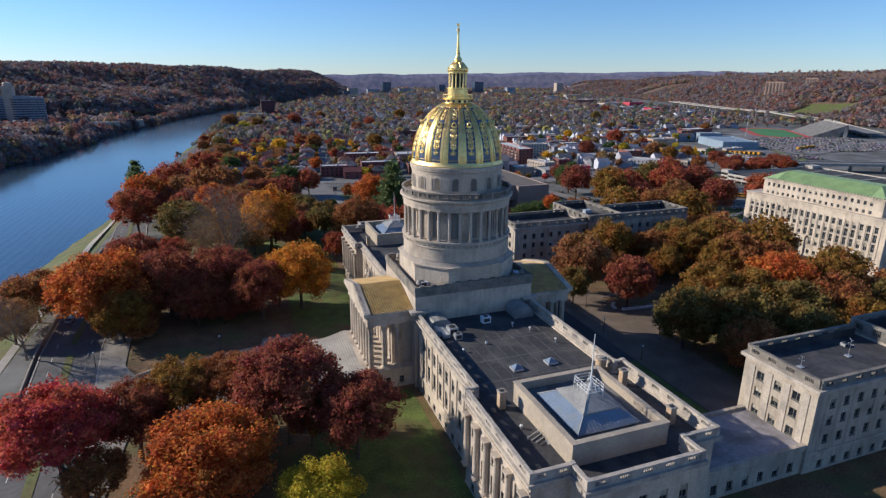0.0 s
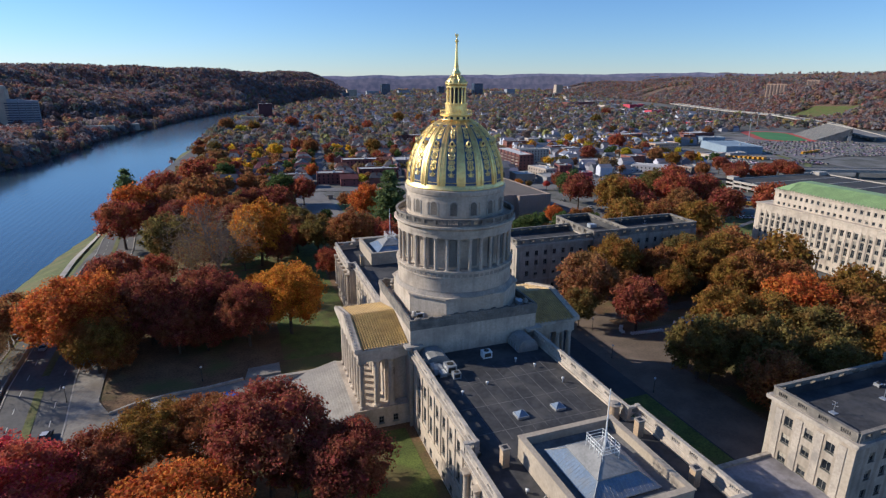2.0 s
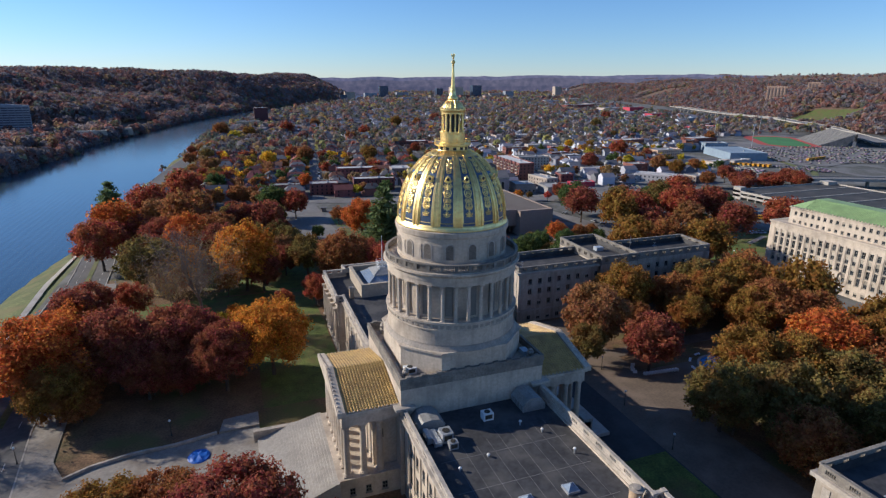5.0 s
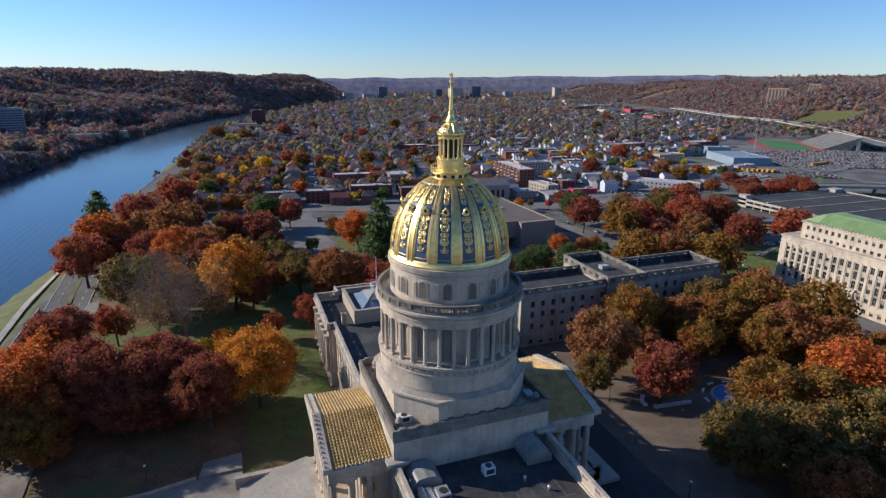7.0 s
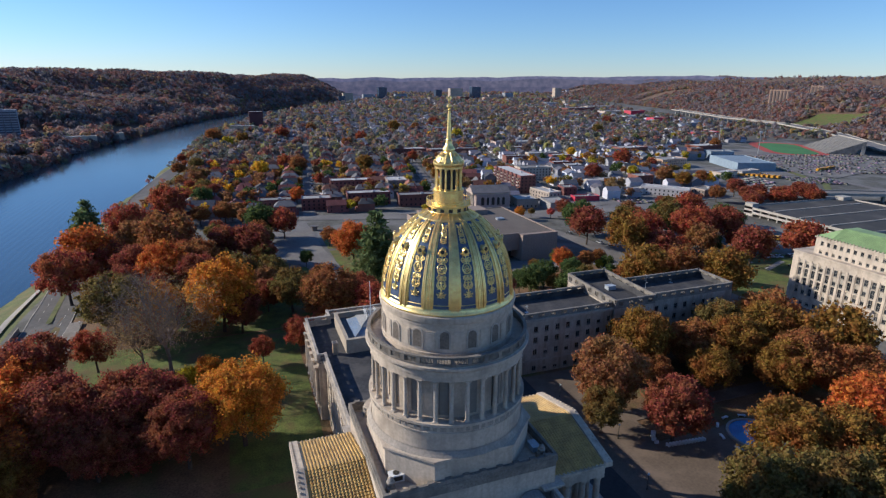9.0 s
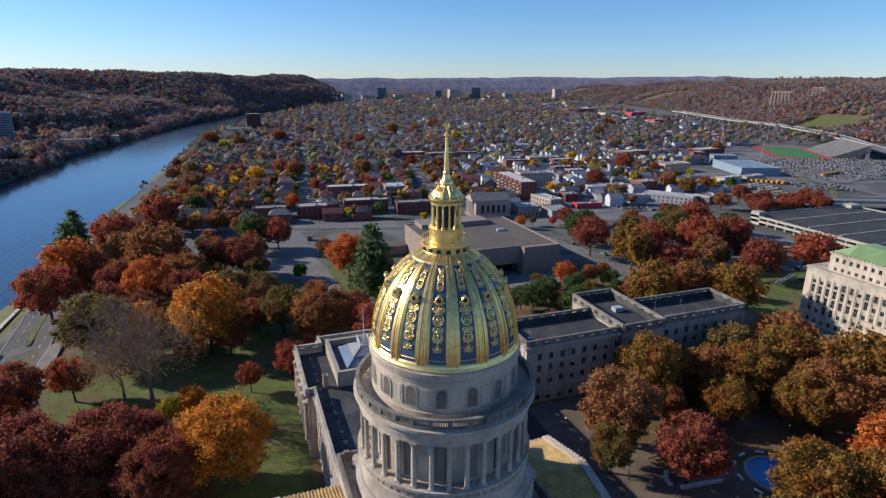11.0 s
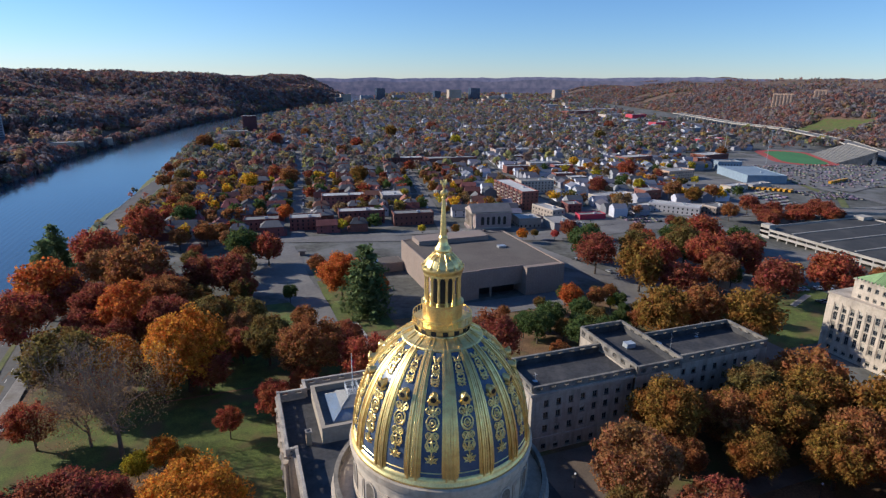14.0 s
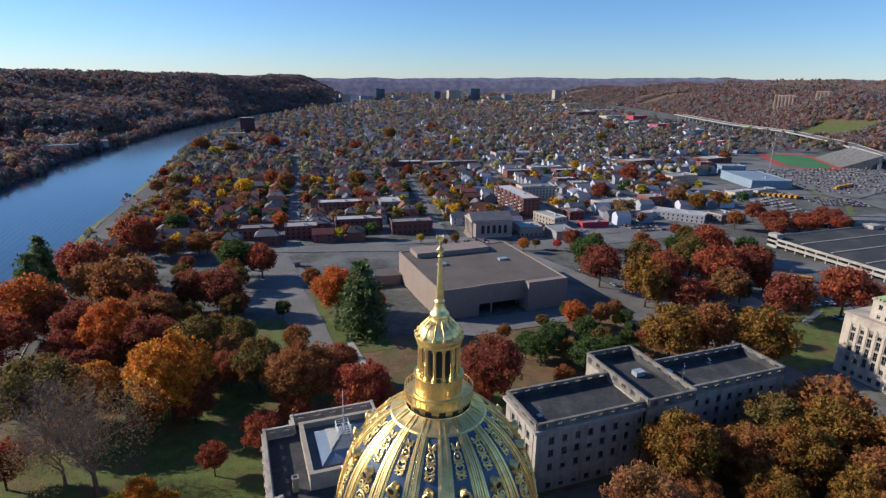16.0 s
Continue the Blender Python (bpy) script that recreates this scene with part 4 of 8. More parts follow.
lathe(cap, [(1.9, 77.7), (2.4, 77.75), (2.4, 78.05), (2.5, 78.1), (2.65, 78.45), (2.65, 78.7), (2.3, 78.9), (2.15, 79.25), (1.85, 79.7), (1.4, 80.0), (0.95, 80.25), (0.85, 80.5), (1.05, 80.75), (1.0, 81.0), (0.7, 81.4), (0.56, 81.8), (0.5, 82.2), (0.55, 82.35), (0.42, 82.6), (0.2, 87.1), (0.3, 87.25), (0.15, 87.4), (0.42, 87.7), (0.42, 87.95), (0.12, 88.25), (0.1, 88.4)], 28)
for i in range(14):
    a = radians(i * 360 / 14 + 6)
    m = Matrix.Translation((2.45 * math.cos(a), 2.45 * math.sin(a), 78.85))
    bmesh.ops.create_icosphere(cap, subdivisions=1, radius=0.24, matrix=m)
    m2 = pose(0, 0, 0, 0, 0, math.degrees(a))
    for (r0, z0), (r1, z1) in zip([(2.3, 78.95), (2.1, 79.35), (1.7, 79.8)], [(2.1, 79.35), (1.7, 79.8), (1.1, 80.4)]):
        tube(cap, m2 @ Vector((r0, 0, z0)), m2 @ Vector((r1, 0, z1)), 0.09, None, 5)
put("spire", mesh_of("spire", cap, GOLD), lantern, None, "tapering gilded spire with ball finial")
bird = bm_new()
bmesh.ops.create_icosphere(bird, subdivisions=2, radius=0.26, matrix=Matrix.Translation((0, 0, 88.75)) @ Matrix.Diagonal((0.8, 0.9, 1.7, 1)))
bmesh.ops.create_icosphere(bird, subdivisions=1, radius=0.16, matrix=Matrix.Translation((0, -0.08, 89.3)))
for sx in (-1, 1):
    v = [bird.verts.new(q) for q in ((0.1 * sx, 0, 88.6), (0.42 * sx, 0.05, 89.0), (0.36 * sx, 0.08, 89.45), (0.14 * sx, 0, 89.1), (0.1 * sx, 0.14, 88.6), (0.42 * sx, 0.17, 89.0), (0.36 * sx, 0.18, 89.45), (0.14 * sx, 0.14, 89.1))]
    for f in ((0, 1, 2, 3), (7, 6, 5, 4), (0, 4, 5, 1), (1, 5, 6, 2), (2, 6, 7, 3), (3, 7, 4, 0)):
        bird.faces.new([v[i] for i in f])
put("finial", mesh_of("finial", bird, GOLD), lantern, None, "gilded spread-wing bird finial")

# ---- porticoes ----
PORT_COL = column_mesh(0.72, 12.2)


def portico(s, front):
    """Pedimented porch on the south (s = -1) or north (s = 1) face."""
    hy = 12.6
    x0, x1 = 16.1, front

    def bx(bm, a, b, y0, y1, z0, z1):
        box(bm, min(s * a, s * b), max(s * a, s * b), y0, y1, z0, z1)
    base = bm_new()
    bx(base, x0 + 0.01, x1 + 1.0, -hy - 0.4, hy + 0.4, 0, 4.9)
    bx(base, x0 + 0.01, x1 + 1.2, -hy - 0.6, hy + 0.6, 4.9, 5.4)
    base = part("portico_base", base, LIMESTONE, capitol)
    for x in (19.5, 23.0, 26.4):
        for f in ("east",):
            wf, wp, _ = window_mesh(1.2, 1.7, 1)
            put("pane", wp, put("window", wf, capitol, side(f, s * x, -hy - 0.4 - 0.3) @ Matrix.Translation((0, 0, 2.2))))
    back = bm_new()
    bx(back, x0 + 0.02, x0 + 5.2, -hy + 2.2, hy - 2.2, 5.4, 17.6)
    part("portico_wall", back, LIMESTONE, capitol)
    pin = mesh_of("niche", (lambda b: (box(b, -0.5, 0.5, 0, 0.12, 0, 2.0), b)[1])(bm_new()), DARK)
    put("niche", pin, capitol, side("east", s * (x0 + 3.4), -hy + 2.2 - 0.12) @ Matrix.Translation((0, 0, 12.0)))
    for i in range(8):
        y = -hy + 0.95 + i * (2 * hy - 1.9) / 7
        put("column", PORT_COL, capitol, pose(s * (x1 - 0.95), y, 5.4))
    for y in (-hy + 0.95, hy - 0.95):
        for x in (x1 - 4.4, x1 - 7.9):
            put("column", PORT_COL, capitol, pose(s * x, y, 5.4))
    ent = bm_new()
    bx(ent, x0 + 0.03, x1 - 0.1, -hy, hy, 17.6, 19.9)
    bx(ent, x0 + 0.03, x1 + 0.35, -hy - 0.45, hy + 0.45, 19.9, 20.35)
    bx(ent, x0 + 0.03, x1 + 0.85, -hy - 0.95, hy + 0.95, 20.35, 20.9)
    for i in range(30):
        y = -hy + 0.3 + i * (2 * hy - 0.6) / 29
        bx(ent, x1 - 0.1, x1 + 0.25, y - 0.2, y + 0.2, 19.5, 19.9)
    part("entablature", ent, LIMESTONE, capitol)
    ridge, eave = 24.3, 20.95
    ped = bm_new()
    for a, b, lift, w in ((x1 - 0.6, x1 + 0.1, 0.0, hy), (x1 - 0.75, x1 + 0.85, 0.45, hy + 0.9)):
        pts = [(-w, eave - 0.05), (w, eave - 0.05), (w, eave + lift), (0, ridge + lift), (-w, eave + lift)]
        lo = [ped.verts.new((s * a, y, z)) for y, z in pts]
        hi = [ped.verts.new((s * b, y, z)) for y, z in pts]
        ped.faces.new(lo)
        ped.faces.new(hi[::-1])
        for i in range(5):
            j = (i + 1) % 5
            ped.faces.new((lo[i], lo[j], hi[j], hi[i]))
        if lift:
            break
    for sg in (-1, 1):
        for k in range(12):
            f = (k + 0.5) / 12
            y, z = sg * (hy + 0.8) * (1 - f), eave + 0.35 + (ridge - eave + 0.1) * f
            bmesh.ops.create_icosphere(ped, subdivisions=1, radius=0.26, matrix=Matrix.Translation((s * (x1 + 0.45), y, z + 0.15)))
        for k in range(14):
            x = s * (x0 + 0.9 + k * (x1 - x0 - 0.9) / 13)
            bmesh.ops.create_icosphere(ped, subdivisions=1, radius=0.22, matrix=Matrix.Translation((x, sg * (hy + 0.7), eave + 0.2)))
    part("pediment", ped, LIMESTONE, capitol, "low pediment edged with carved ornaments")
    rf = bm_new()
    a, b = s * (x0 + 0.02), s * (x1 - 0.5)
    for sg in (-1, 1):
        v = [rf.verts.new(q) for q in ((a, sg * (hy + 0.55), eave), (b, sg * (hy + 0.55), eave), (b, 0, ridge), (a, 0, ridge))]
        rf.faces.new(v)
    rf = part("portico_roof", rf, TILE_TAN, capitol, "tan glazed tile roof with raised ribs")
    row, pan = bm_new(), bm_new()
    run, rise = hy + 0.55, ridge - eave
    for k in range(20):
        f0, f1 = k / 20, (k + 1) / 20
        tube(row, (0, -run * (1 - f0), eave + rise * f0 + 0.17), (0, -run * (1 - f1), eave + rise * f1 + 0.06), 0.18, 0.14, 6)
        v = [pan.verts.new(q) for q in ((-0.29, -run * (1 - f0), eave + rise * f0 + 0.13), (0.29, -run * (1 - f0), eave + rise * f0 + 0.13), (0.29, -run * (1 - f1), eave + rise * f1 + 0.03), (-0.29, -run * (1 - f1), eave + rise * f1 + 0.03), (-0.29, -run * (1 - f0), eave + rise * f0), (0.29, -run * (1 - f0), eave + rise * f0))]
        pan.faces.new(v[:4]), pan.faces.new((v[4], v[5], v[1], v[0]))
    row_me, pan_me = mesh_of("rib_tile", row, TILE_TAN), mesh_of("pan_tile", pan, TILE_TAN)
    n = int((x1 - 0.5 - x0 - 0.4) / 0.62)
    for k in range(n):
        x = s * (x0 + 0.45 + k * 0.62)
        for turn in (0, 180):
            put("rib_tile", row_me, rf, pose(x, 0, 0, 0, 0, turn))
            if k < n - 1:
                put("pan_tile", pan_me, rf, pose(x + s * 0.31, 0, 0, 0, 0, turn))


portico(-1, 28.0)
portico(1, 28.8)

# ---- the detached wings and their low links ----
def wing(s):
    w = thing("office_wing", (0, 0, 0), 0, "limestone office wing with flat dark roof and parapet", "building", "capitol wings")
    wall, trim, rail, roof = bm_new(), bm_new(), bm_new(), bm_new()
    yi, yo = 55.9, 73.0
    top, cz, pz = 18.6, 19.4, 21.3
    rows = [(0.8, 2.5), (6.5, 8.5), (10.7, 12.7), (14.5, 16.5)]
    near = -yo if s < 0 else yi       # the face towards the east
    far = -yi if s < 0 else yo
    facade(wall, w, side("south", 47.3, far), yo - yi, 0, top, [4.25, 8.5, 12.7], rows, 1.7, 0.6, 1, 0.5)
    facade(wall, w, side("east", 47.9, near), 32.6, 0, top, [4.0 + 3.95 * i for i in range(8)], rows, 1.5, 0.6, 1, 0.3)
    box(wall, 47.9, 80.5, far - 0.6, far, 0, top)
    part("wall", wall, WING_STONE, w)
    for x in (47.3,):
        box(trim, x - 0.2, x, near, far, 4.4, 5.0)
        for c in (2.1, 6.4, 10.6, 14.9):
            box(trim, x - 0.15, x, far - c - 0.7, far - c + 0.7, 5.0, 17.4)
        box(trim, x - 0.9, x + 0.4, near - 0.7, far + 0.7, top, cz)
    box(trim, 47.7, 80.5, near - 0.7, near + 0.4, top, cz - 0.01)
    box(trim, 47.3, 80.5, near - 0.2, near, 4.4, 5.0)
    box(trim, 47.7, 80.5, far - 0.4, far + 0.7, top, cz - 0.01)
    part_each("cornice", trim, PARAPET, w)
    parapet_path(rail, [(80.5, near + 0.2), (47.4, near + 0.2), (47.4, far - 0.2), (80.5, far - 0.2)], cz, pz, 0.6, 4.2)
    # blackened stone stands in for shade on the inner faces of the rails
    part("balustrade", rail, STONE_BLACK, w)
    box(roof, 47.6, 80.6, near + 0.3, far - 0.3, 18.3, 18.6)
    part("roof", roof, ROOF_TAR, w, "flat black roof")
    felt = bm_new()
    upstand(felt, [(80.5, far - 0.2), (47.4, far - 0.2), (47.4, near + 0.2), (80.5, near + 0.2)], 18.6, pz - 1.0, 0.4)
    part_each("upstand", felt, ROOF_TAR, w, "dark felt turned up behind the parapet")
    # cross block at the far end
    ya, yb = (-84.0, -54.6) if s < 0 else (54.6, 84.0)
    wall, rail, roof = bm_new(), bm_new(), bm_new()
    facade(wall, w, side("south", 80.6, yb if s > 0 else yi * s), (yb - yo) if s > 0 else 0.02, 0, top + 0.6, [5.5] if s > 0 else [], rows if s > 0 else [], 1.6)
    facade(wall, w, side("east", 80.61, ya), 16.6, 0, top + 0.6, [3.5, 8.2, 12.9], rows, 1.6)
    box(wall, 80.6, 97.2, yb - 0.6, yb, 0, top + 0.6)
    if s < 0:
        facade(wall, w, side("south", 80.6, -yo), 11.0, 0, top + 0.6, [3.2, 7.6], rows, 1.6)
        box(wall, 80.6, 81.2, -yi, yb, 0, top + 0.6)
    box(wall, 80.62, 81.2, -yo if s < 0 else yi, -yi if s < 0 else yo, 18.4, top + 0.6)
    box(wall, 96.6, 97.2, ya + 0.6, yb - 0.6, 0, top + 0.6)
    part("wall", wall, WING_STONE, w)
    parapet_path(rail, [(80.9, ya + 0.3), (80.9, yb - 0.3), (97.0, yb - 0.3), (97.0, ya + 0.3), (80.9, ya + 0.3)], top + 0.6, 22.3, 0.6, 4.0)
    part("balustrade", rail, STONE_BLACK, w)
    box(roof, 81.2, 96.6, ya + 0.6, yb - 0.6, 18.5, 18.95)
    part("roof", roof, ROOF_TAR, w)
    felt = bm_new()
    upstand(felt, [(80.9, yb - 0.3), (80.9, ya + 0.3), (97.0, ya + 0.3), (97.0, yb - 0.3), (80.9, yb - 0.3)], 18.95, 21.0, 0.4)
    part_each("upstand", felt, ROOF_TAR, w)
    # end block
    wall, rail, roof = bm_new(), bm_new(), bm_new()
    e0, e1 = min(s * 57.5, s * 74.5), max(s * 57.5, s * 74.5)
    facade(wall, w, side("east", 97.2, e0), 37.5, 0, top, [3.5 + 4.2 * i for i in range(8)], rows, 1.6)
    box(wall, 97.2, 134.7, e1 - 0.6, e1, 0, top)
    box(wall, 134.1, 134.7, e0 + 0.6, e1 - 0.6, 0, top)
    part("wall", wall, WING_STONE, w)
    parapet_path(rail, [(97.2, e0 + 0.3), (134.4, e0 + 0.3), (134.4, e1 - 0.3), (97.2, e1 - 0.3)], top, 21.4, 0.6, 4.0)
    part("balustrade", rail, STONE_BLACK, w)
    box(roof, 97.2, 134.1, e0 + 0.6, e1 - 0.6, 18.0, 18.35)
    part("roof", roof, ROOF_TAR, w)
    felt = bm_new()
    upstand(felt, [(97.2, e0 + 0.3), (134.4, e0 + 0.3), (134.4, e1 - 0.3), (97.2, e1 - 0.3)], 18.35, 20.2, 0.4)
    part_each("upstand", felt, ROOF_TAR, w)
    # low link to the main building
    link = thing("link_building", (0, 0, 0), 0, "low limestone link with flat stained roof", "building", "link buildings")
    lw = bm_new()
    n0, n1 = min(s * 57.5, s * 72.5), max(s * 57.5, s * 72.5)
    facade(lw, link, side("east", 17.6, n0), 29.6, 0, 5.6, [3.2 + 3.9 * i for i in range(7)], [(1.2, 3.2)], 1.5)
    box(lw, 17.6, 47.2, n1 - 0.6, n1, 0, 5.6)
    box(lw, 17.6, 47.2, n0 - 0.35, n0 + 0.5, 5.6, 6.9)
    box(lw, 17.6, 47.2, n1 - 0.5, n1 + 0.35, 5.6, 6.9)
    part("wall", lw, WING_STONE, link)
    lr = bm_new()
    box(lr, 17.6, 47.25, n0 + 0.5, n1 - 0.5, 6.0, 6.35)
    part("roof", lr, ROOF_LINK, link, "stained pale grey-violet roof")
    return w


wing(-1)
wing(1)

# ---- other large buildings ----
def north_office():
    """Long pale office building with a green hipped roof."""
    b = thing("government_office", (198, 0, -4.2), 0, "long pale stone office building with green tiled roof", "building")
    wall, att, trim = bm_new(), bm_new(), bm_new()
    y0, y1, d = 12.0, 83.5, 26.0
    cen = [4.2 + 3.15 * i for i in range(21)]
    m = side("south", 0, y1)
    facade(wall, b, m, y1 - y0, 0, 24.7, cen, [(1.6, 3.4), (6.2, 9.6), (10.3, 13.7), (14.4, 17.8), (18.5, 21.2)], 1.55, 0.6, 1, 0.5)
    box(wall, 0.6, d, y1 - 0.6, y1, 0, 24.7)
    facade(wall, b, side("east", 0.6, y0), d - 0.6, 0, 24.7, [4.0 + 4.2 * i for i in range(5)], [(1.6, 3.4), (6.2, 9.6), (10.3, 13.7), (14.4, 17.8), (18.5, 21.2)], 1.5)
    box(wall, d - 0.6, d, y0 + 0.6, y1 - 0.6, 0, 24.7)
    for c in cen + [cen[-1] + 3.15]:
        box(wall, c - 1.575 - 0.42, c - 1.575 + 0.42, -0.22, 0, 5.4, 21.9, m)
    part("wall", wall, LIMESTONE, b)
    a0, a1 = 17.0, 76.5
    facade(att, b, side("south", 2.6, a1), a1 - a0, 24.7, 32.2, [3.0 + 2.85 * i for i in range(19)], [(25.6, 27.0), (29.2, 30.9)], 1.3, 0.6, 0, 0.2)
    box(att, 3.2, d - 2.6, a1 - 0.6, a1, 24.7, 32.2)
    box(att, 3.2, d - 2.6, a0, a0 + 0.6, 24.7, 32.2)
    box(att, d - 3.2, d - 2.6, a0 + 0.6, a1 - 0.6, 24.7, 32.2)
    part("attic", att, LIMESTONE, b)
    box(trim, -0.45, 3.0, y0 - 0.4, y1 + 0.4, 24.3, 25.0)
    box(trim, 3.0, d, y0 - 0.4, y0 + 5.2, 24.3, 25.0)
    box(trim, 3.0, d, y1 - 7.2, y1 + 0.4, 24.3, 25.0)
    box(trim, 2.1, d - 2.1, a0 - 0.5, a1 + 0.5, 32.2, 32.7)
    for i in range(42):
        y = a0 + 0.8 + i * (a1 - a0 - 1.6) / 41
        box(trim, 1.9, 2.3, y - 0.22, y + 0.22, 32.4, 33.3)
    part_each("cornice", trim, LIMESTONE, b)
    roof = bm_new()
    lo = [roof.verts.new(p) for p in ((2.2, a0 - 0.4, 32.7), (d - 2.2, a0 - 0.4, 32.7), (d - 2.2, a1 + 0.4, 32.7), (2.2, a1 + 0.4, 32.7))]
    hi = [roof.verts.new(p) for p in ((9.5, a0 + 7, 37.0), (d - 9.5, a0 + 7, 37.0), (d - 9.5, a1 - 7, 37.0), (9.5, a1 - 7, 37.0))]
    roof.faces.new(hi)
    for i in range(4):
        roof.faces.new((lo[i], lo[(i + 1) % 4], hi[(i + 1) % 4], hi[i]))
    r = part("roof", roof, TILE_GREEN, b, "green tiled hipped roof")
    row = bm_new()
    tube(row, (2.2, 0, 32.75), (9.5, 0, 37.03), 0.14, None, 5)
    row = mesh_of("rib_tile", row, TILE_GREEN)
    for i in range(62):
        y = a0 + 7 + i * (a1 - a0 - 14) / 61
        put("rib_tile", row, r, pose(0, y, 0))
    door = bm_new()
    box(door, -0.9, 0, 46.6, 55.6, 0, 9.4)
    box(door, -1.2, 0, 46.0, 56.2, 9.4, 10.2)
    part("door_surround", door, LIMESTONE, b, "tall carved entrance surround")
    dp = bm_new()
    box(dp, -0.95, -0.9, 48.6, 53.6, 0.2, 8.0)
    part("entrance", dp, DARK, b)


north_office()


def culture_centre():
    b = thing("museum_building", (63.5, 171.5, -3.0), 1.0, "low windowless brown concrete museum with flat roof", "building")
    w, d, h = 65.0, 64.0, 15.6
    wall, roof, lip = bm_new(), bm_new(), bm_new()
    box(wall, 0, 19.5, 0, d, 0, h)
    box(wall, 19.5, 43.5, 7.5, d, 0, h)
    box(wall, 43.5, w, -3.5, d, 0, h)
    box(wall, 19.5, 43.5, 0.8, 7.5, 6.6, h - 0.01)
    part("wall", wall, BROWN_PANEL, b, "brown precast panel walls")
    joint = bm_new()
    box(joint, 0.03, 0.12, -0.02, 0.0, 0, h)
    for k in range(12):
        box(joint, 1.5 + k * 1.55, 1.56 + k * 1.55, -0.015, 0.0, 0, h)
    for k in range(13):
        box(joint, 45 + k * 1.55, 45.06 + k * 1.55, -3.515, -3.5, 0, h)
    part("panel_joint", joint, STONE_DARK, b)
    box(roof, 0.8, w - 0.8, 0.8, d - 0.8, h - 0.002, h + 0.03)
    part("roof", roof, BROWN_ROOF, b, "brown gravel roof")
    parts = [(0, w, d - 0.7, d), (0, 0.7, 0, d - 0.7), (w - 0.7, w, -3.5, d - 0.7), (0.7, 19.5, 0, 0.7), (19.5, 43.5, 0.8, 1.5), (43.5, w - 0.7, -3.5, -2.8)]
    for x0, x1, y0, y1 in parts:
        box(lip, x0, x1, y0, y1, h, h + 0.45)
    part("roof_edge", lip, BROWN_PANEL, b)
    up = bm_new()
    box(up, 6, 48, 50, 63, h, h + 2.6)
    part("roof_house", up, BROWN_PANEL, b)
    for x, y in ((12, 34), (46, 32)):
        u = bm_new()
        box(u, x, x + 4.5, y, y + 3, h, h + 1.1)
        part("roof_vent", u, METAL, b)
    gl = bm_new()
    box(gl, 20.5, 42.5, 7.3, 7.5, 0, 6.4)
    part("entrance_glazing", gl, DARK, b, "dark recessed entrance glazing")
    col = bm_new()
    box(col, 26, 26.8, 1.0, 1.8, 0, 6.6)
    part("pillar", col, BROWN_PANEL, b)


culture_centre()


def garage():
    b = thing("parking_garage", (326, 139, -5.0), 0, "low pale concrete parking garage with open decks", "building")
    deck, wall = bm_new(), bm_new()
    w, d = 105, 86
    for z in (0.2, 3.4, 6.6):
        box(deck, 0.5, w, 0.5, d - 0.5, z, z + 0.3)
    part("deck", deck, CONCRETE, b)
    top = bm_new()
    box(top, 1.2, w, 1.2, d - 1.2, 6.9, 6.93)
    part("top_deck", top, ASPHALT, b)
    for z in (3.0, 6.2):
        ring_wall(wall, 0, w, 0, d, z, z + 1.7, 0.4)
    for i in range(13):
        box(wall, 0.02, 0.5, i * 7.1, i * 7.1 + 0.8, 0, 7.8)
        box(wall, i * 8.6, i * 8.6 + 0.8, 0.02, 0.5, 0, 7.8)
    part("wall", wall, CONCRETE, b, "pale concrete spandrels and posts")
    st = bm_new()
    box(st, 0, 6, d - 7, d, 0, 10.4)
    box(st, w - 10, w, d - 8, d, 0, 9.6)
    part_each("stair_tower", st, CONCRETE, b)
    ln = bm_new()
    for y in (22, 44, 65):
        box(ln, 6, w - 6, y, y + 1.1, 6.94, 7.4)
    part("upstand", ln, CONCRETE, b)


garage()

# ---- trees ----
TREE_RNG = np.random.default_rng(11)


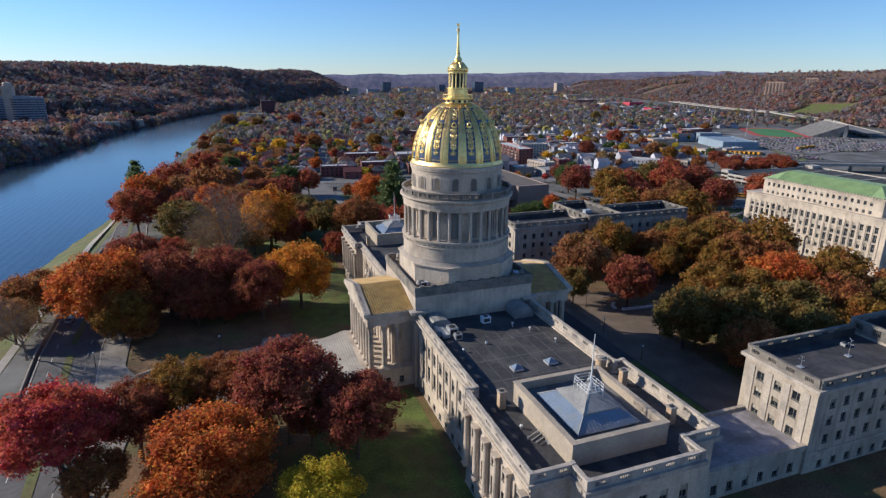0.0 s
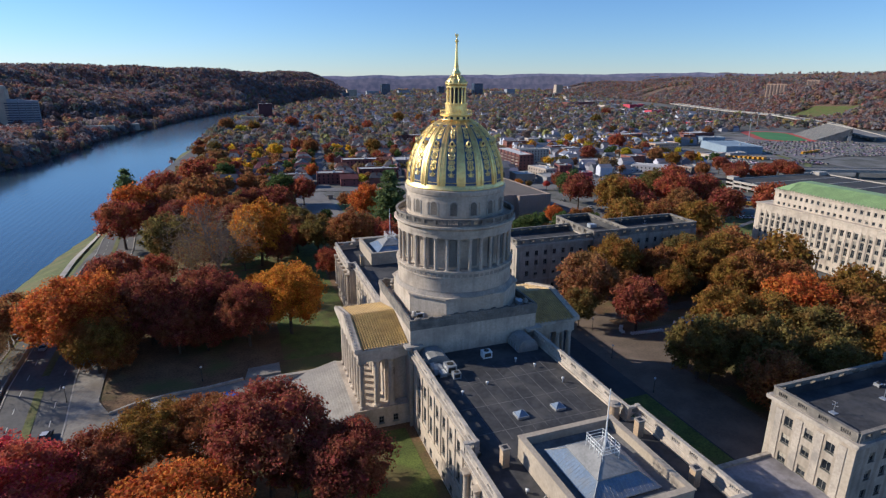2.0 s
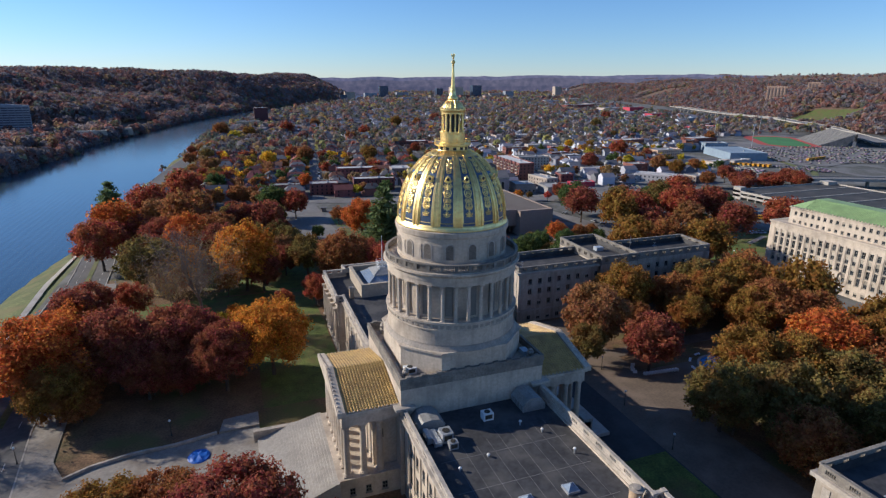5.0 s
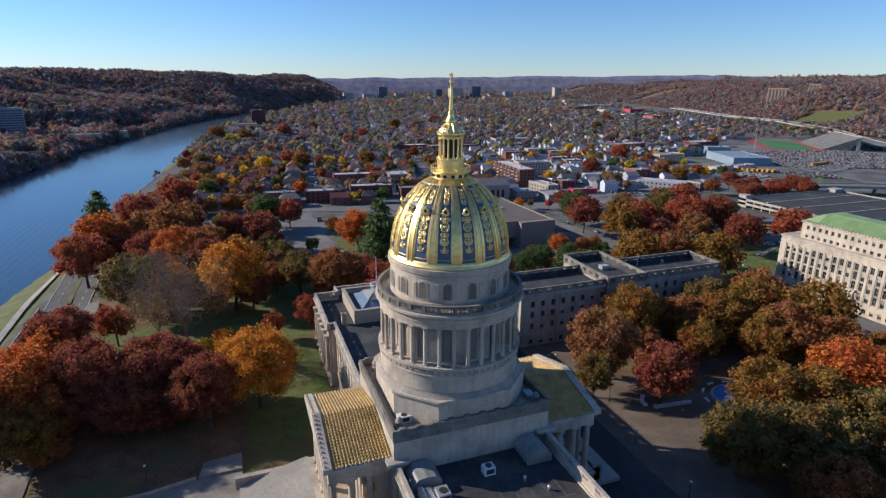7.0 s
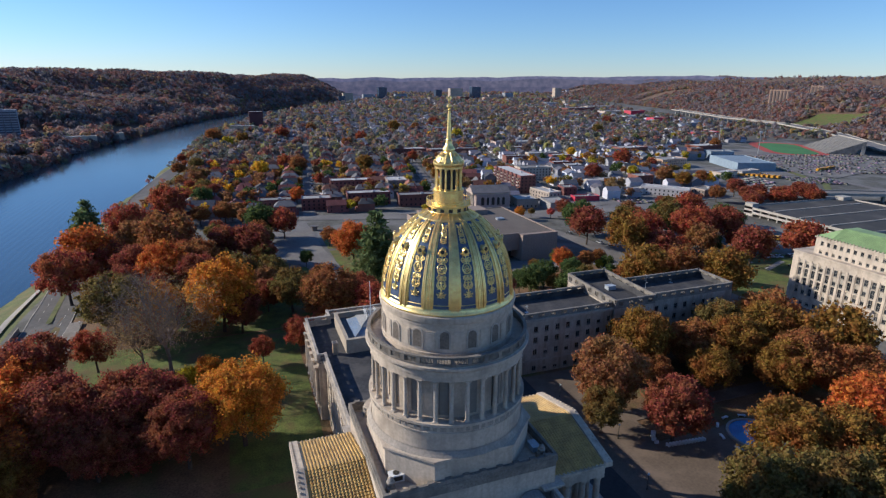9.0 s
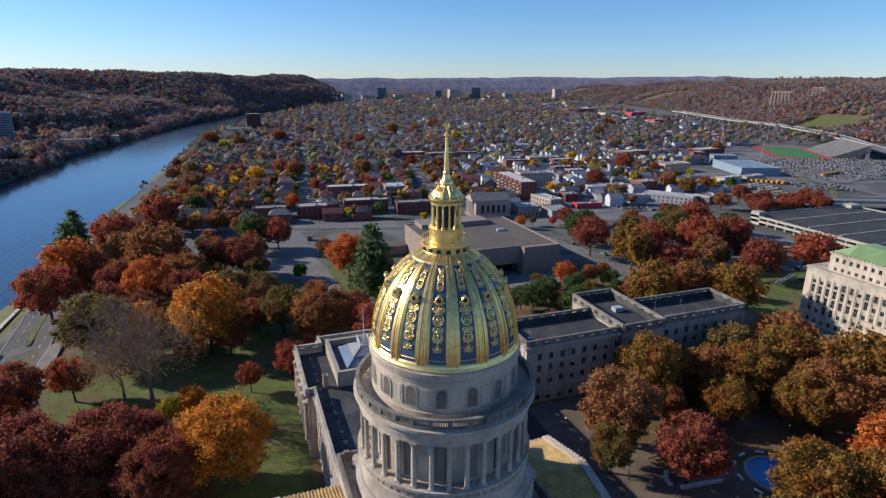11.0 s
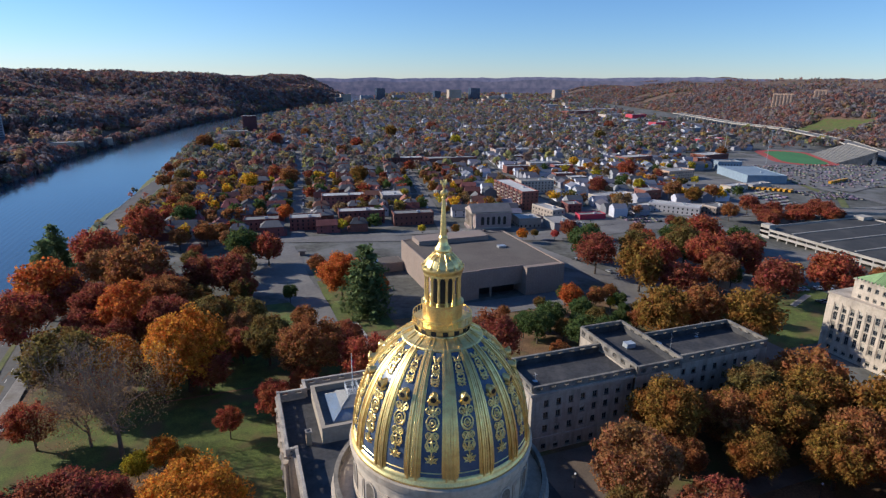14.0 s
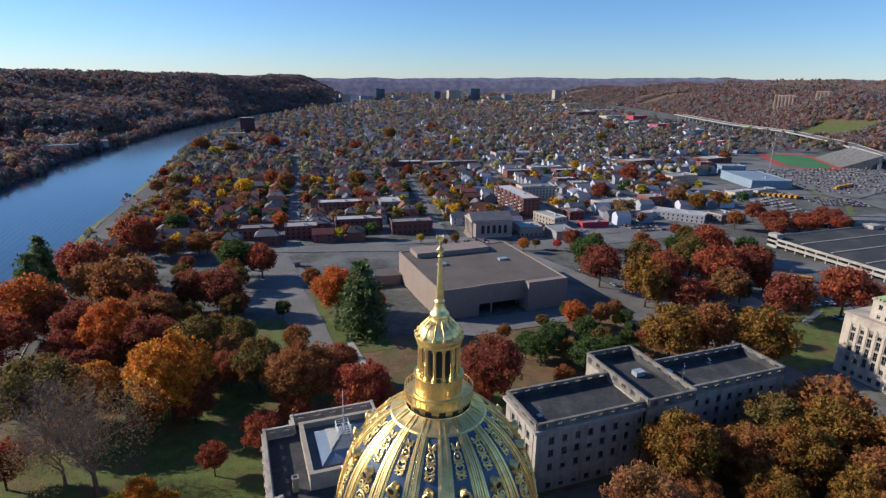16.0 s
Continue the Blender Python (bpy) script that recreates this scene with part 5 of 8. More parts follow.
def crown_geometry(rng, lobes, leaves, leaf, flat=0.82, ragged=0.0):
    """Lobes of leaf clumps round a dark heart; the crown's half-width is 1."""
    verts, faces = [], []
    cen = []
    for i in range(lobes):
        a, t = i * 2.39996 + rng.uniform(-0.5, 0.5), rng.uniform(-0.78, 0.97)
        rr = math.sqrt(max(0.04, 1 - t * t)) * rng.uniform(0.58, 0.86)
        cen.append((rr * math.cos(a), rr * math.sin(a), t * flat * rng.uniform(0.66, 0.84), rng.uniform(0.12, 0.26) * (1.0 if lobes < 100 else 0.8)))
    cen += [(0, 0, 0.05, 0.55), (0.25, 0.1, -0.1, 0.45), (-0.2, -0.2, -0.05, 0.45), (-0.1, 0.25, 0.1, 0.45)]
    ico = bmesh.new()
    bmesh.ops.create_icosphere(ico, subdivisions=1, radius=1)
    ico.verts.index_update()
    iv = np.array([v.co[:] for v in ico.verts])
    jf = [[v.index for v in f.verts] for f in ico.faces]
    ico.free()
    for cx, cy, cz, r in cen:
        base = len(verts)
        k = iv * (r * 0.5) * rng.uniform(0.8, 1.15, (len(iv), 1)) + np.array([cx, cy, cz])
        verts += k.tolist()
        faces += [[i + base for i in f] for f in jf]
    w = np.array([c[3] ** 2 for c in cen])
    pick = rng.choice(len(cen), leaves, p=w / w.sum())
    n = rng.normal(size=(leaves, 3))
    n /= np.linalg.norm(n, axis=1, keepdims=True)
    c = np.array(cen)[pick]
    p = c[:, :3] + n * (c[:, 3:4] * rng.uniform(0.62, 1.08 + ragged, (leaves, 1)))
    tilt = n + rng.normal(size=(leaves, 3)) * 0.8
    tilt /= np.linalg.norm(tilt, axis=1, keepdims=True)
    a = np.cross(tilt, rng.normal(size=(leaves, 3)))
    a /= np.linalg.norm(a, axis=1, keepdims=True)
    b = np.cross(tilt, a)
    s = leaf * rng.uniform(0.6, 1.35, (leaves, 1))
    bend = tilt * s * 0.35
    q = np.stack([p - a * s - b * s * 0.7, p + a * s * 1.1 - b * s * 0.5 - bend, p + b * s * 1.2], 1).reshape(-1, 3)
    base = len(verts)
    verts += q.tolist()
    faces += [(base + 3 * i, base + 3 * i + 1, base + 3 * i + 2) for i in range(leaves)]
    return verts, faces


def limbs(bm, rng, p, d, length, r, depth, thin=0.55, keep=(0.58, 0.8), twigs=4):
    e = p + d * length
    tube(bm, p, e, r, r * 0.62, 6 if depth > 2 else 4 if depth > 0 else 3)
    if depth == 0:
        return
    for i in range(3 if depth > 1 else twigs):
        t = Vector(rng.normal(size=3)) * (0.55 if depth > 2 else 0.6)
        nd = (d + t + Vector((0, 0, 0.18))).normalized()
        limbs(bm, rng, p.lerp(e, rng.uniform(0.65, 1.0)), nd, length * rng.uniform(*keep), r * thin, depth - 1, thin, keep, twigs)


CROWNS, TRUNKS = {}, []
for v in range(4):
    CROWNS[v] = crown_geometry(TREE_RNG, 120 + 10 * v, 22000, 0.0195, 0.88, 0.10)
for v in range(4, 7):
    CROWNS[v] = crown_geometry(TREE_RNG, 56 + 4 * v, 4200, 0.042, 0.9, 0.16)
for v in range(7, 10):
    CROWNS[v] = crown_geometry(TREE_RNG, 76 + 4 * v, 10500, 0.027, 0.9, 0.12)


def pine_geometry(rng):
    """Whorls of drooping boughs round a leader; half-width 1, from -1 to 1.5."""
    verts, faces = [], []
    for k in range(17):
        f = k / 16
        z, reach = -0.85 + 2.3 * f, (1.0 - f) ** 0.6 * (0.78 + 0.22 * math.sin(k * 2.4)) + 0.1
        for j in range(7 if f < 0.7 else 5):
            a = j * 6.283 / 7 + k * 1.9 + rng.uniform(-0.25, 0.25)
            ln = reach * rng.uniform(0.7, 1.08)
            for q in range(46 if f < 0.7 else 24):
                t = math.sqrt(rng.uniform(0.02, 1.0))
                p = np.array([ln * t * math.cos(a), ln * t * math.sin(a), z - 0.12 * t * t * reach]) + rng.normal(size=3) * np.array([0.09, 0.09, 0.04])
                u, w = rng.normal(size=3) * 0.05, rng.normal(size=3) * np.array([0.05, 0.05, 0.02])
                b = len(verts)
                verts += [tuple(p - u), tuple(p + u), tuple(p + w * 1.6)]
                faces.append((b, b + 1, b + 2))
    return verts, faces


CROWNS["pine"] = pine_geometry(TREE_RNG)
for v in range(3):
    bm = bm_new()
    limbs(bm, TREE_RNG, Vector((0, 0, -1.45)), Vector((0.02, 0.03, 1)), 0.72, 0.052, 3)
    TRUNKS.append(mesh_of("trunk", bm, BARK))
bare_bm = bm_new()
limbs(bare_bm, TREE_RNG, Vector((0, 0, -1.1)), Vector((0, 0.03, 1)), 0.50, 0.036, 6, 0.60, (0.70, 0.90), 6)
BARE = mesh_of("branches", bare_bm, TWIGS)
BARE_LEAF = crown_geometry(TREE_RNG, 50, 6500, 0.0085, 0.85, 0.2)
CROWN_MESH = {}


def crown_mesh(v, colour):
    if (v, colour) not in CROWN_MESH:
        CROWN_MESH[v, colour] = bulk("crown", *CROWNS[v], LEAF[colour])
    return CROWN_MESH[v, colour]


pairs = BARE_LEAF[1][-6500:]
lo_i = min(min(f) for f in pairs)
BARE_CROWN = bulk("leaves", BARE_LEAF[0][lo_i:], [tuple(i - lo_i for i in f) for f in pairs], LEAF["grey"])
TREE_WORDS = {"maroon": "deep maroon", "red": "bright red", "crimson": "crimson", "orange": "orange", "gold": "golden yellow", "yellow": "bright yellow", "rust": "rust-brown", "olive": "olive and tan", "oak": "mixed gold and rust", "grey": "sparse grey-brown", "green": "green", "lime": "yellow-green", "brown": "dull brown"}
tree_rng = random.Random(21)


def tree(x, y, r, colour, up=None, group="trees of the capitol grounds"):
    """A tree with a crown of half-width r whose middle is "up" above the ground."""
    z = land(x, y)
    if colour == "bare":
        t = thing("tree", (x, y, z), 0, "nearly bare grey-brown tree on the lawn", "tree", group)
        m = pose(0, 0, r * 1.1 - 0.1, 0, 0, tree_rng.uniform(0, 360)) @ Matrix.Diagonal((r, r, r, 1))
        put("trunk", BARE, t, m)
        put("crown", BARE_CROWN, t, m, "sparse brown leaves")
        return
    if colour == "pine":
        t = thing("tree", (x, y, z), 0, "tall dark green pine with layered boughs", "tree", group)
        m = pose(0, 0, r * 1.2, 0, 0, tree_rng.uniform(0, 360)) @ Matrix.Diagonal((r * 1.15, r * 1.15, r * 1.15, 1))
        stem = bm_new()
        tube(stem, (0, 0, 0), (0, 0, r * 2.7), r * 0.06, r * 0.012, 7)
        part("trunk", stem, BARK, t)
        put("crown", crown_mesh("pine", "pine"), t, m)
        return
    t = thing("tree", (x, y, z), 0, "broad tree with %s autumn leaves" % TREE_WORDS[colour], "tree", group)
    sz = tree_rng.uniform(0.92, 1.08)
    h = up if up else r * 0.92 + 2.3
    m = pose(0, 0, h, 0, 0, tree_rng.uniform(0, 360)) @ Matrix.Diagonal((r, r * tree_rng.uniform(0.92, 1.06), min(r * sz * (0.84 if y < -10 and x < 0 else 0.97), h * 0.97), 1))
    put("trunk", TRUNKS[tree_rng.randrange(3)], t, pose(0, 0, h, 0, 0, tree_rng.uniform(0, 360)) @ Matrix.Diagonal((r, r, h / 1.45, 1)))
    pick = (0, 4) if x < -20 and y < 62 and r > 7 else (7, 10) if (y < 70 and x < 140) or (x < 60 and y < 205 and r > 6.5) else (4, 7)
    put("crown", crown_mesh(tree_rng.randrange(*pick), colour), t, m)


def grove(rows, group="trees of the capitol grounds"):
    for row in rows:
        x, y, r, colour = row[:4]
        tree(x, y, r * 1.06, colour, row[4] + 0.3 if len(row) > 4 else None, group)


SOUTH_LAWN_EAST = [
    (-91, -30, 11.2, "crimson", 14.6), (-78.7, -22.8, 8.7, "maroon", 10.6), (-70, -17, 9.0, "oak", 12), (-61, -18, 8.6, "rust", 12), (-49.0, -28.2, 12.2, "maroon", 14.3), (-36.2, -38.4, 10.2, "maroon", 12.1),
    (-64, -43, 13.2, "orange", 10.5), (-46.5, -56, 7.8, "lime", 8.0)
]
SOUTH_LAWN_MIDDLE = [
    (-97, 50, 15.4, "orange", 14), (-91, 38, 8.5, "oak", 9), (-79, 53, 13.2, "maroon", 13), (-63, 53, 12.6, "maroon", 13), (-51, 42, 10.0, "maroon", 12), (-38, 47, 12.4, "gold", 13.5),
    (-120, 66, 10.5, "rust", 10), (-115, 35, 9.6, "bare"), (-122, 50, 7.5, "brown", 8),
    (-71, 44, 8.5, "maroon", 9), (-87, 46, 8.0, "rust", 9), (-57, 58, 9.0, "maroon", 10), (-45, 52, 7.5, "rust", 9),
    (-84, 60, 6.5, "maroon", 6), (-70, 61, 6.5, "rust", 6), (-56, 47, 6.0, "maroon", 5.5), (-95, 60, 6.5, "oak", 6), (-63, 43, 6.0, "maroon", 5.5), (-86, 38, 5.5, "rust", 5.2)
]
SOUTH_LAWN_WEST = [
    (-59, 92, 19.0, "bare"), (-68, 100, 12.0, "bare"), (-81.8, 102.9, 7.1, "red", 9.2), (-31.0, 90.9, 4.2, "red", 6.3), (-94.5, 91.0, 10.3, "maroon", 12.3), (-95.5, 79.6, 8.3, "orange", 10.3), (-47.5, 81.3, 4.5, "gold", 6.5), (-41.7, 75.9, 3.9, "gold", 5.9), (-53.4, 79.4, 3.5, "lime", 5.5)
]
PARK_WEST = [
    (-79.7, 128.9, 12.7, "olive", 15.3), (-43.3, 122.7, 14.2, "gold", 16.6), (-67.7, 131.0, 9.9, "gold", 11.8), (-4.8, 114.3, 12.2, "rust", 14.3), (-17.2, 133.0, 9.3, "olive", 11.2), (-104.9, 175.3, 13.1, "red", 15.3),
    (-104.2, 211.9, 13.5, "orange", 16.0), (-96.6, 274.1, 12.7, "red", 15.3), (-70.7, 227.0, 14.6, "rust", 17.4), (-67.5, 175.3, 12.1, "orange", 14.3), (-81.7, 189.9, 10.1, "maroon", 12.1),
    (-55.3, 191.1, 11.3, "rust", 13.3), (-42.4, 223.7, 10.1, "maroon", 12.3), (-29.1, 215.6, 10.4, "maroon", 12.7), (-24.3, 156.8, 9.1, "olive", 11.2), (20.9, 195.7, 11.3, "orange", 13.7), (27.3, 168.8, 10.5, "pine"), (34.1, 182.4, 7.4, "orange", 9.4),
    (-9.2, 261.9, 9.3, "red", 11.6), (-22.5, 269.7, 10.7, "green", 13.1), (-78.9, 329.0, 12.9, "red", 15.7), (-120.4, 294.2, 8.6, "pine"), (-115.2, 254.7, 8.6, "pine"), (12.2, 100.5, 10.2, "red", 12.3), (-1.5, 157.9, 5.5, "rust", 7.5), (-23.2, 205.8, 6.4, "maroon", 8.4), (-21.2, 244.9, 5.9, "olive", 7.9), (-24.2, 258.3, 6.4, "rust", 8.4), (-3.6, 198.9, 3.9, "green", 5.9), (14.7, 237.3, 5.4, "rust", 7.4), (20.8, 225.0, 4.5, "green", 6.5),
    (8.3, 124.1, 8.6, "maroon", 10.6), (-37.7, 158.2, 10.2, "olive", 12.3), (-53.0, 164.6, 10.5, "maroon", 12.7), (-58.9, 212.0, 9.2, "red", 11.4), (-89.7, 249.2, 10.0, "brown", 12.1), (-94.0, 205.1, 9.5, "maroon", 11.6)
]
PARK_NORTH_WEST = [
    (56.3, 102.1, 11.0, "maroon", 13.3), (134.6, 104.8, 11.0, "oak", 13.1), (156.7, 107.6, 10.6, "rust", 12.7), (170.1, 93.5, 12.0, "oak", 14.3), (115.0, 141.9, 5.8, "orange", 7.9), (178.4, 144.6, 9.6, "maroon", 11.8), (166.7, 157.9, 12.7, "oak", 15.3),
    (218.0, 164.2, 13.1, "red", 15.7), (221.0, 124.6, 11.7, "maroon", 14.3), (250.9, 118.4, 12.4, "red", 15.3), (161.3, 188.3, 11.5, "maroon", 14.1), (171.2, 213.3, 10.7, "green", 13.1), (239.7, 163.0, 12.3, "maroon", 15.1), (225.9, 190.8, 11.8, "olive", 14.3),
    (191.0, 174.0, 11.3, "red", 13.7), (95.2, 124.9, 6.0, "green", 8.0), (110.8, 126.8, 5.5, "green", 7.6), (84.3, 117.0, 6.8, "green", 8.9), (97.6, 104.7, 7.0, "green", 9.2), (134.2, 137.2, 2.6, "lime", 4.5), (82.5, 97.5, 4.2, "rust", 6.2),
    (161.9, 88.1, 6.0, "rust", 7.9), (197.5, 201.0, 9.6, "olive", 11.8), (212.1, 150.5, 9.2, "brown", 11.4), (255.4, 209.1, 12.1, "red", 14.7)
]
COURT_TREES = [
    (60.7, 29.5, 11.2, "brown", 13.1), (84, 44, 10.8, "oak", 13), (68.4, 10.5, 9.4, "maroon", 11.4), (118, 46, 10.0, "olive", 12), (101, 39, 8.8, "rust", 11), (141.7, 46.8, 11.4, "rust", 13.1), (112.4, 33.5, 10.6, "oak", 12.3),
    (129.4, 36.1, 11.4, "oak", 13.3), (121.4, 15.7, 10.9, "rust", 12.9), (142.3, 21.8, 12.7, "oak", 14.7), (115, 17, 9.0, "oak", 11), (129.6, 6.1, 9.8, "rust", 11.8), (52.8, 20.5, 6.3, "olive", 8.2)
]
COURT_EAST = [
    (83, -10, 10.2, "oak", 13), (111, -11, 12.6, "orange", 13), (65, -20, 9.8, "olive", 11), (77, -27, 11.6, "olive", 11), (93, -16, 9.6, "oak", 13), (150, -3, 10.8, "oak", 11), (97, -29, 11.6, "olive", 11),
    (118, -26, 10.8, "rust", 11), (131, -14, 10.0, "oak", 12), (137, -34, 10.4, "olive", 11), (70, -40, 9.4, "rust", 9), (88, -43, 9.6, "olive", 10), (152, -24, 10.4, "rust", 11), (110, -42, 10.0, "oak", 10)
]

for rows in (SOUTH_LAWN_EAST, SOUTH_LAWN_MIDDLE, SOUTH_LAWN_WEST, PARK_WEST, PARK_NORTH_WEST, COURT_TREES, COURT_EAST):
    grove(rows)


# ---- woods on the hills ----
def clumps(name, spots, material, label, category, seed, k=25, size=(0.30, 0.54)):
    """Ragged clumps of foliage at (x, y, z, r), each with a tone of its own; one mesh."""
    rng = np.random.default_rng(seed)
    s = np.array(spots)
    n = rng.normal(size=(len(s), k, 3))
    n[:, :, 2] = np.abs(n[:, :, 2]) * 1.0 - 0.3
    n /= np.linalg.norm(n, axis=2, keepdims=True)
    r = s[:, None, 3:4]
    p = s[:, None, :3] + n * r * rng.uniform(0.72, 1.0, (len(s), k, 1)) * np.array([1.0, 1.0, 1.15])
    tilt = n + rng.normal(size=n.shape) * 0.28
    a = np.cross(tilt, rng.normal(size=n.shape))
    a /= np.linalg.norm(a, axis=2, keepdims=True)
    b = np.cross(tilt, a)
    b /= np.linalg.norm(b, axis=2, keepdims=True)
    q = r * rng.uniform(*size, (len(s), k, 1))
    v = np.stack([p - a * q - b * q * 0.7, p + a * q - b * q * 0.6, p + b * q], 2)
    v = v.reshape(len(s), k * 3, 3)
    f = np.arange(len(s) * k * 3).reshape(-1, 3)
    me = bulk(name, v.reshape(-1, 3).tolist(), f.tolist(), material)
    tone = me.attributes.new("tone", "FLOAT", "FACE")
    tone.data.foreach_set("value", np.repeat(rng.random(len(s)), k).astype(np.float32))
    return tagged(put(name, me), label, category, "", "stuff")


def hill_woods():
    rng = random.Random(3)
    spots = []
    while len(spots) < 13000:
        y = 560 + (rng.random() ** 1.35) * 2900
        far = float(np.interp(y, BANK_Y, BANK_FAR))
        x = far - 4 - rng.random() * (600 - 260 * smooth(1600, 2300, y))
        if x < -90 - 0.315 * (y + 138) or (far - x < 170 and 820 < y < 1050 and far - x > 22 and rng.random() < 0.7):
            continue
        if 8 < far - x < 75 and noise.noise((x * 0.012, y * 0.012, 2)) > 0.2:
            continue
        r = rng.uniform(4.4, 8.6) * (1 + y / 8000)
        spots.append((x, y, land(x, y) + r * 0.75, r))
    for _ in range(800):
        y = 480 + rng.random() ** 1.2 * 2000
        x = float(np.interp(y, BANK_Y, BANK_FAR)) - rng.uniform(-2, 14)
        r = rng.uniform(2.4, 5.0) * (1 + y / 5000)
        for q in range(3):
            spots.append((x + rng.uniform(-0.6, 0.6) * r, y + rng.uniform(-0.6, 0.6) * r, land(x, y) + r * (0.4 + 0.5 * q), r * rng.uniform(0.6, 1.0)))
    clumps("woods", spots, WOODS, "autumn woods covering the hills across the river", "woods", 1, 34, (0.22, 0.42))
    spots = []
    while len(spots) < 16000:
        y = 430 + rng.random() ** 1.3 * 3400
        x = float(np.interp(y, FOOT_Y, FOOT_X)) + (rng.random() ** 1.2) * (900 if rng.random() < 0.85 else 1500) - 15
        if x > 60 + 1.62 * (y + 138) or noise.noise((x * 0.004, y * 0.004, 8)) > 0.36 or (1125 < x < 1335 and 790 < y < 935):
            continue
        r = rng.uniform(3.8, 7.4) * (1 + y / 8000)
        spots.append((x, y, land(x, y) + r * 0.7, r))
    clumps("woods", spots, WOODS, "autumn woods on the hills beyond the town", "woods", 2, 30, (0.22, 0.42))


hill_woods()


RIDGE_AZ = [-45, -5, 5, 8, 10, 13, 16, 21, 25, 29, 35, 40, 44, 47, 51, 57, 85]
RIDGE_Z = [110, 114, 108, 99, 98, 110, 103, 115, 115, 126, 125, 131, 138, 130, 127, 134, 134]


def far_ridges():
    """Far ridges glowing painted haze blue, so far off that they do not shift."""
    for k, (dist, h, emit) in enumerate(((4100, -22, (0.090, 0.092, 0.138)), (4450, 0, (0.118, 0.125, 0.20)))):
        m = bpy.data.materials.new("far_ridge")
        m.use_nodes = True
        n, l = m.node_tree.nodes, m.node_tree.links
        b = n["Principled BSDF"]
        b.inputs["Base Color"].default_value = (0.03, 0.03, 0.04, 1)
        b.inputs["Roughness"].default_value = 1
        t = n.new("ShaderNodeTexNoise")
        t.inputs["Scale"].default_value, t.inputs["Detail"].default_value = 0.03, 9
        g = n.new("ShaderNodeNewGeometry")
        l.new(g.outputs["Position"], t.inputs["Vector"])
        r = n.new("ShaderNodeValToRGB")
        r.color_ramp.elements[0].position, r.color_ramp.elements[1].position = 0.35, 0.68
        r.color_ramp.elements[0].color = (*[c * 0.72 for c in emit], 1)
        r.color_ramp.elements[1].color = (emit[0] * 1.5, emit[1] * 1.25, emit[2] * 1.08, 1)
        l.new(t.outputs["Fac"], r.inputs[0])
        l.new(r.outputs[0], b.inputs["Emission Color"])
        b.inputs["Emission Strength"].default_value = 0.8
        bm = bm_new()
        rows = []
        for i in range(260):
            a = radians(-45 + i * 0.5)
            x, y = dist * math.sin(a), dist * math.cos(a)
            z = h + float(np.interp(-45 + i * 0.5, RIDGE_AZ, RIDGE_Z)) + (14 if k == 0 else 3) * noise.noise((i * 0.11, k * 5.0, 0)) + 6 * noise.noise((i * 0.3, k * 5.0, 4)) + 3 * noise.noise((i * 0.9, k * 5.0, 4))
            rows.append([bm.verts.new((x * f, y * f, zz)) for f, zz in ((0.985, -20), (0.99, z * 0.5), (1, z), (1.03, z - 10), (1.03, -30))])
        for p, q in zip(rows, rows[1:]):
            for i in range(4):
                bm.faces.new((p[i], p[i + 1], q[i + 1], q[i]))
        setting("backdrop", bm, m, "far ridges in painted haze blue along the horizon", "hills")


far_ridges()

# ---- roads and paving ----
def lift(d):
    return lambda x, y: land(x, y) + d


def road(name, pts, width, material, label, d=0.12, category="road"):
    bm = bm_new()
    strip(bm, dense(pts, 12), width, lift(d))
    return setting(name, bm, material, label, category)


BLVD = [(-76, -260), (-94.5, -60), (-98.2, -23), (-101.6, 13), (-104.5, 37), (-106.5, 80), (-107.8, 150), (-110, 178), (-113, 205), (-114, 300), (-112, 420), (-102, 528), (-90, 634), (-79, 720), (-72, 800)]
road("road", BLVD, 15.6, BOULEVARD, "divided riverside boulevard in worn grey asphalt", 0.15)
bm = bm_new()
for pts in ([(-94.5, -60), (-98.8, -17)], [(-101.0, 7), (-104.2, 34)], [(-104.9, 41), (-106.5, 80), (-107.6, 140)], [(-108.2, 154), (-113, 205), (-114, 290)]):
    strip(bm, dense(pts, 8), 1.9, lift(0.24))
strip(bm, dense([(585, 436), (515, 301)], 10), 7, lift(0.4))
strip(bm, dense([(515, 301), (470, 262)], 10), 6, lift(0.4))
setting("median", bm, BANK, "grassy median strips between the lanes", "verge")
bm = bm_new()
for off in (-7.7, 7.7):
    strip(bm, dense([(x + off, y) for x, y in BLVD], 12), 0.35, lift(0.28))
setting("kerb", bm, CONCRETE, "concrete kerbs of the boulevard", "kerb")
bm = bm_new()
line = dense(BLVD[:9], 3.0)
for off in (-4.4, 4.4):
    for k in range(0, len(line) - 1, 3):
        strip(bm, [(line[k][0] + off, line[k][1]), (line[k + 1][0] + off, line[k + 1][1])], 0.16, lift(0.17))
setting("lane_line", bm, PAINT_LINE, "worn white lane lines of the boulevard", "road marking")
bm = bm_new()
strip(bm, dense([(-119, -100), (-123, 120), (-128, 250), (-126, 330)], 14), 2.4, lift(0.1))
setting("footpath", bm, CONCRETE, "riverside footpath", "path")

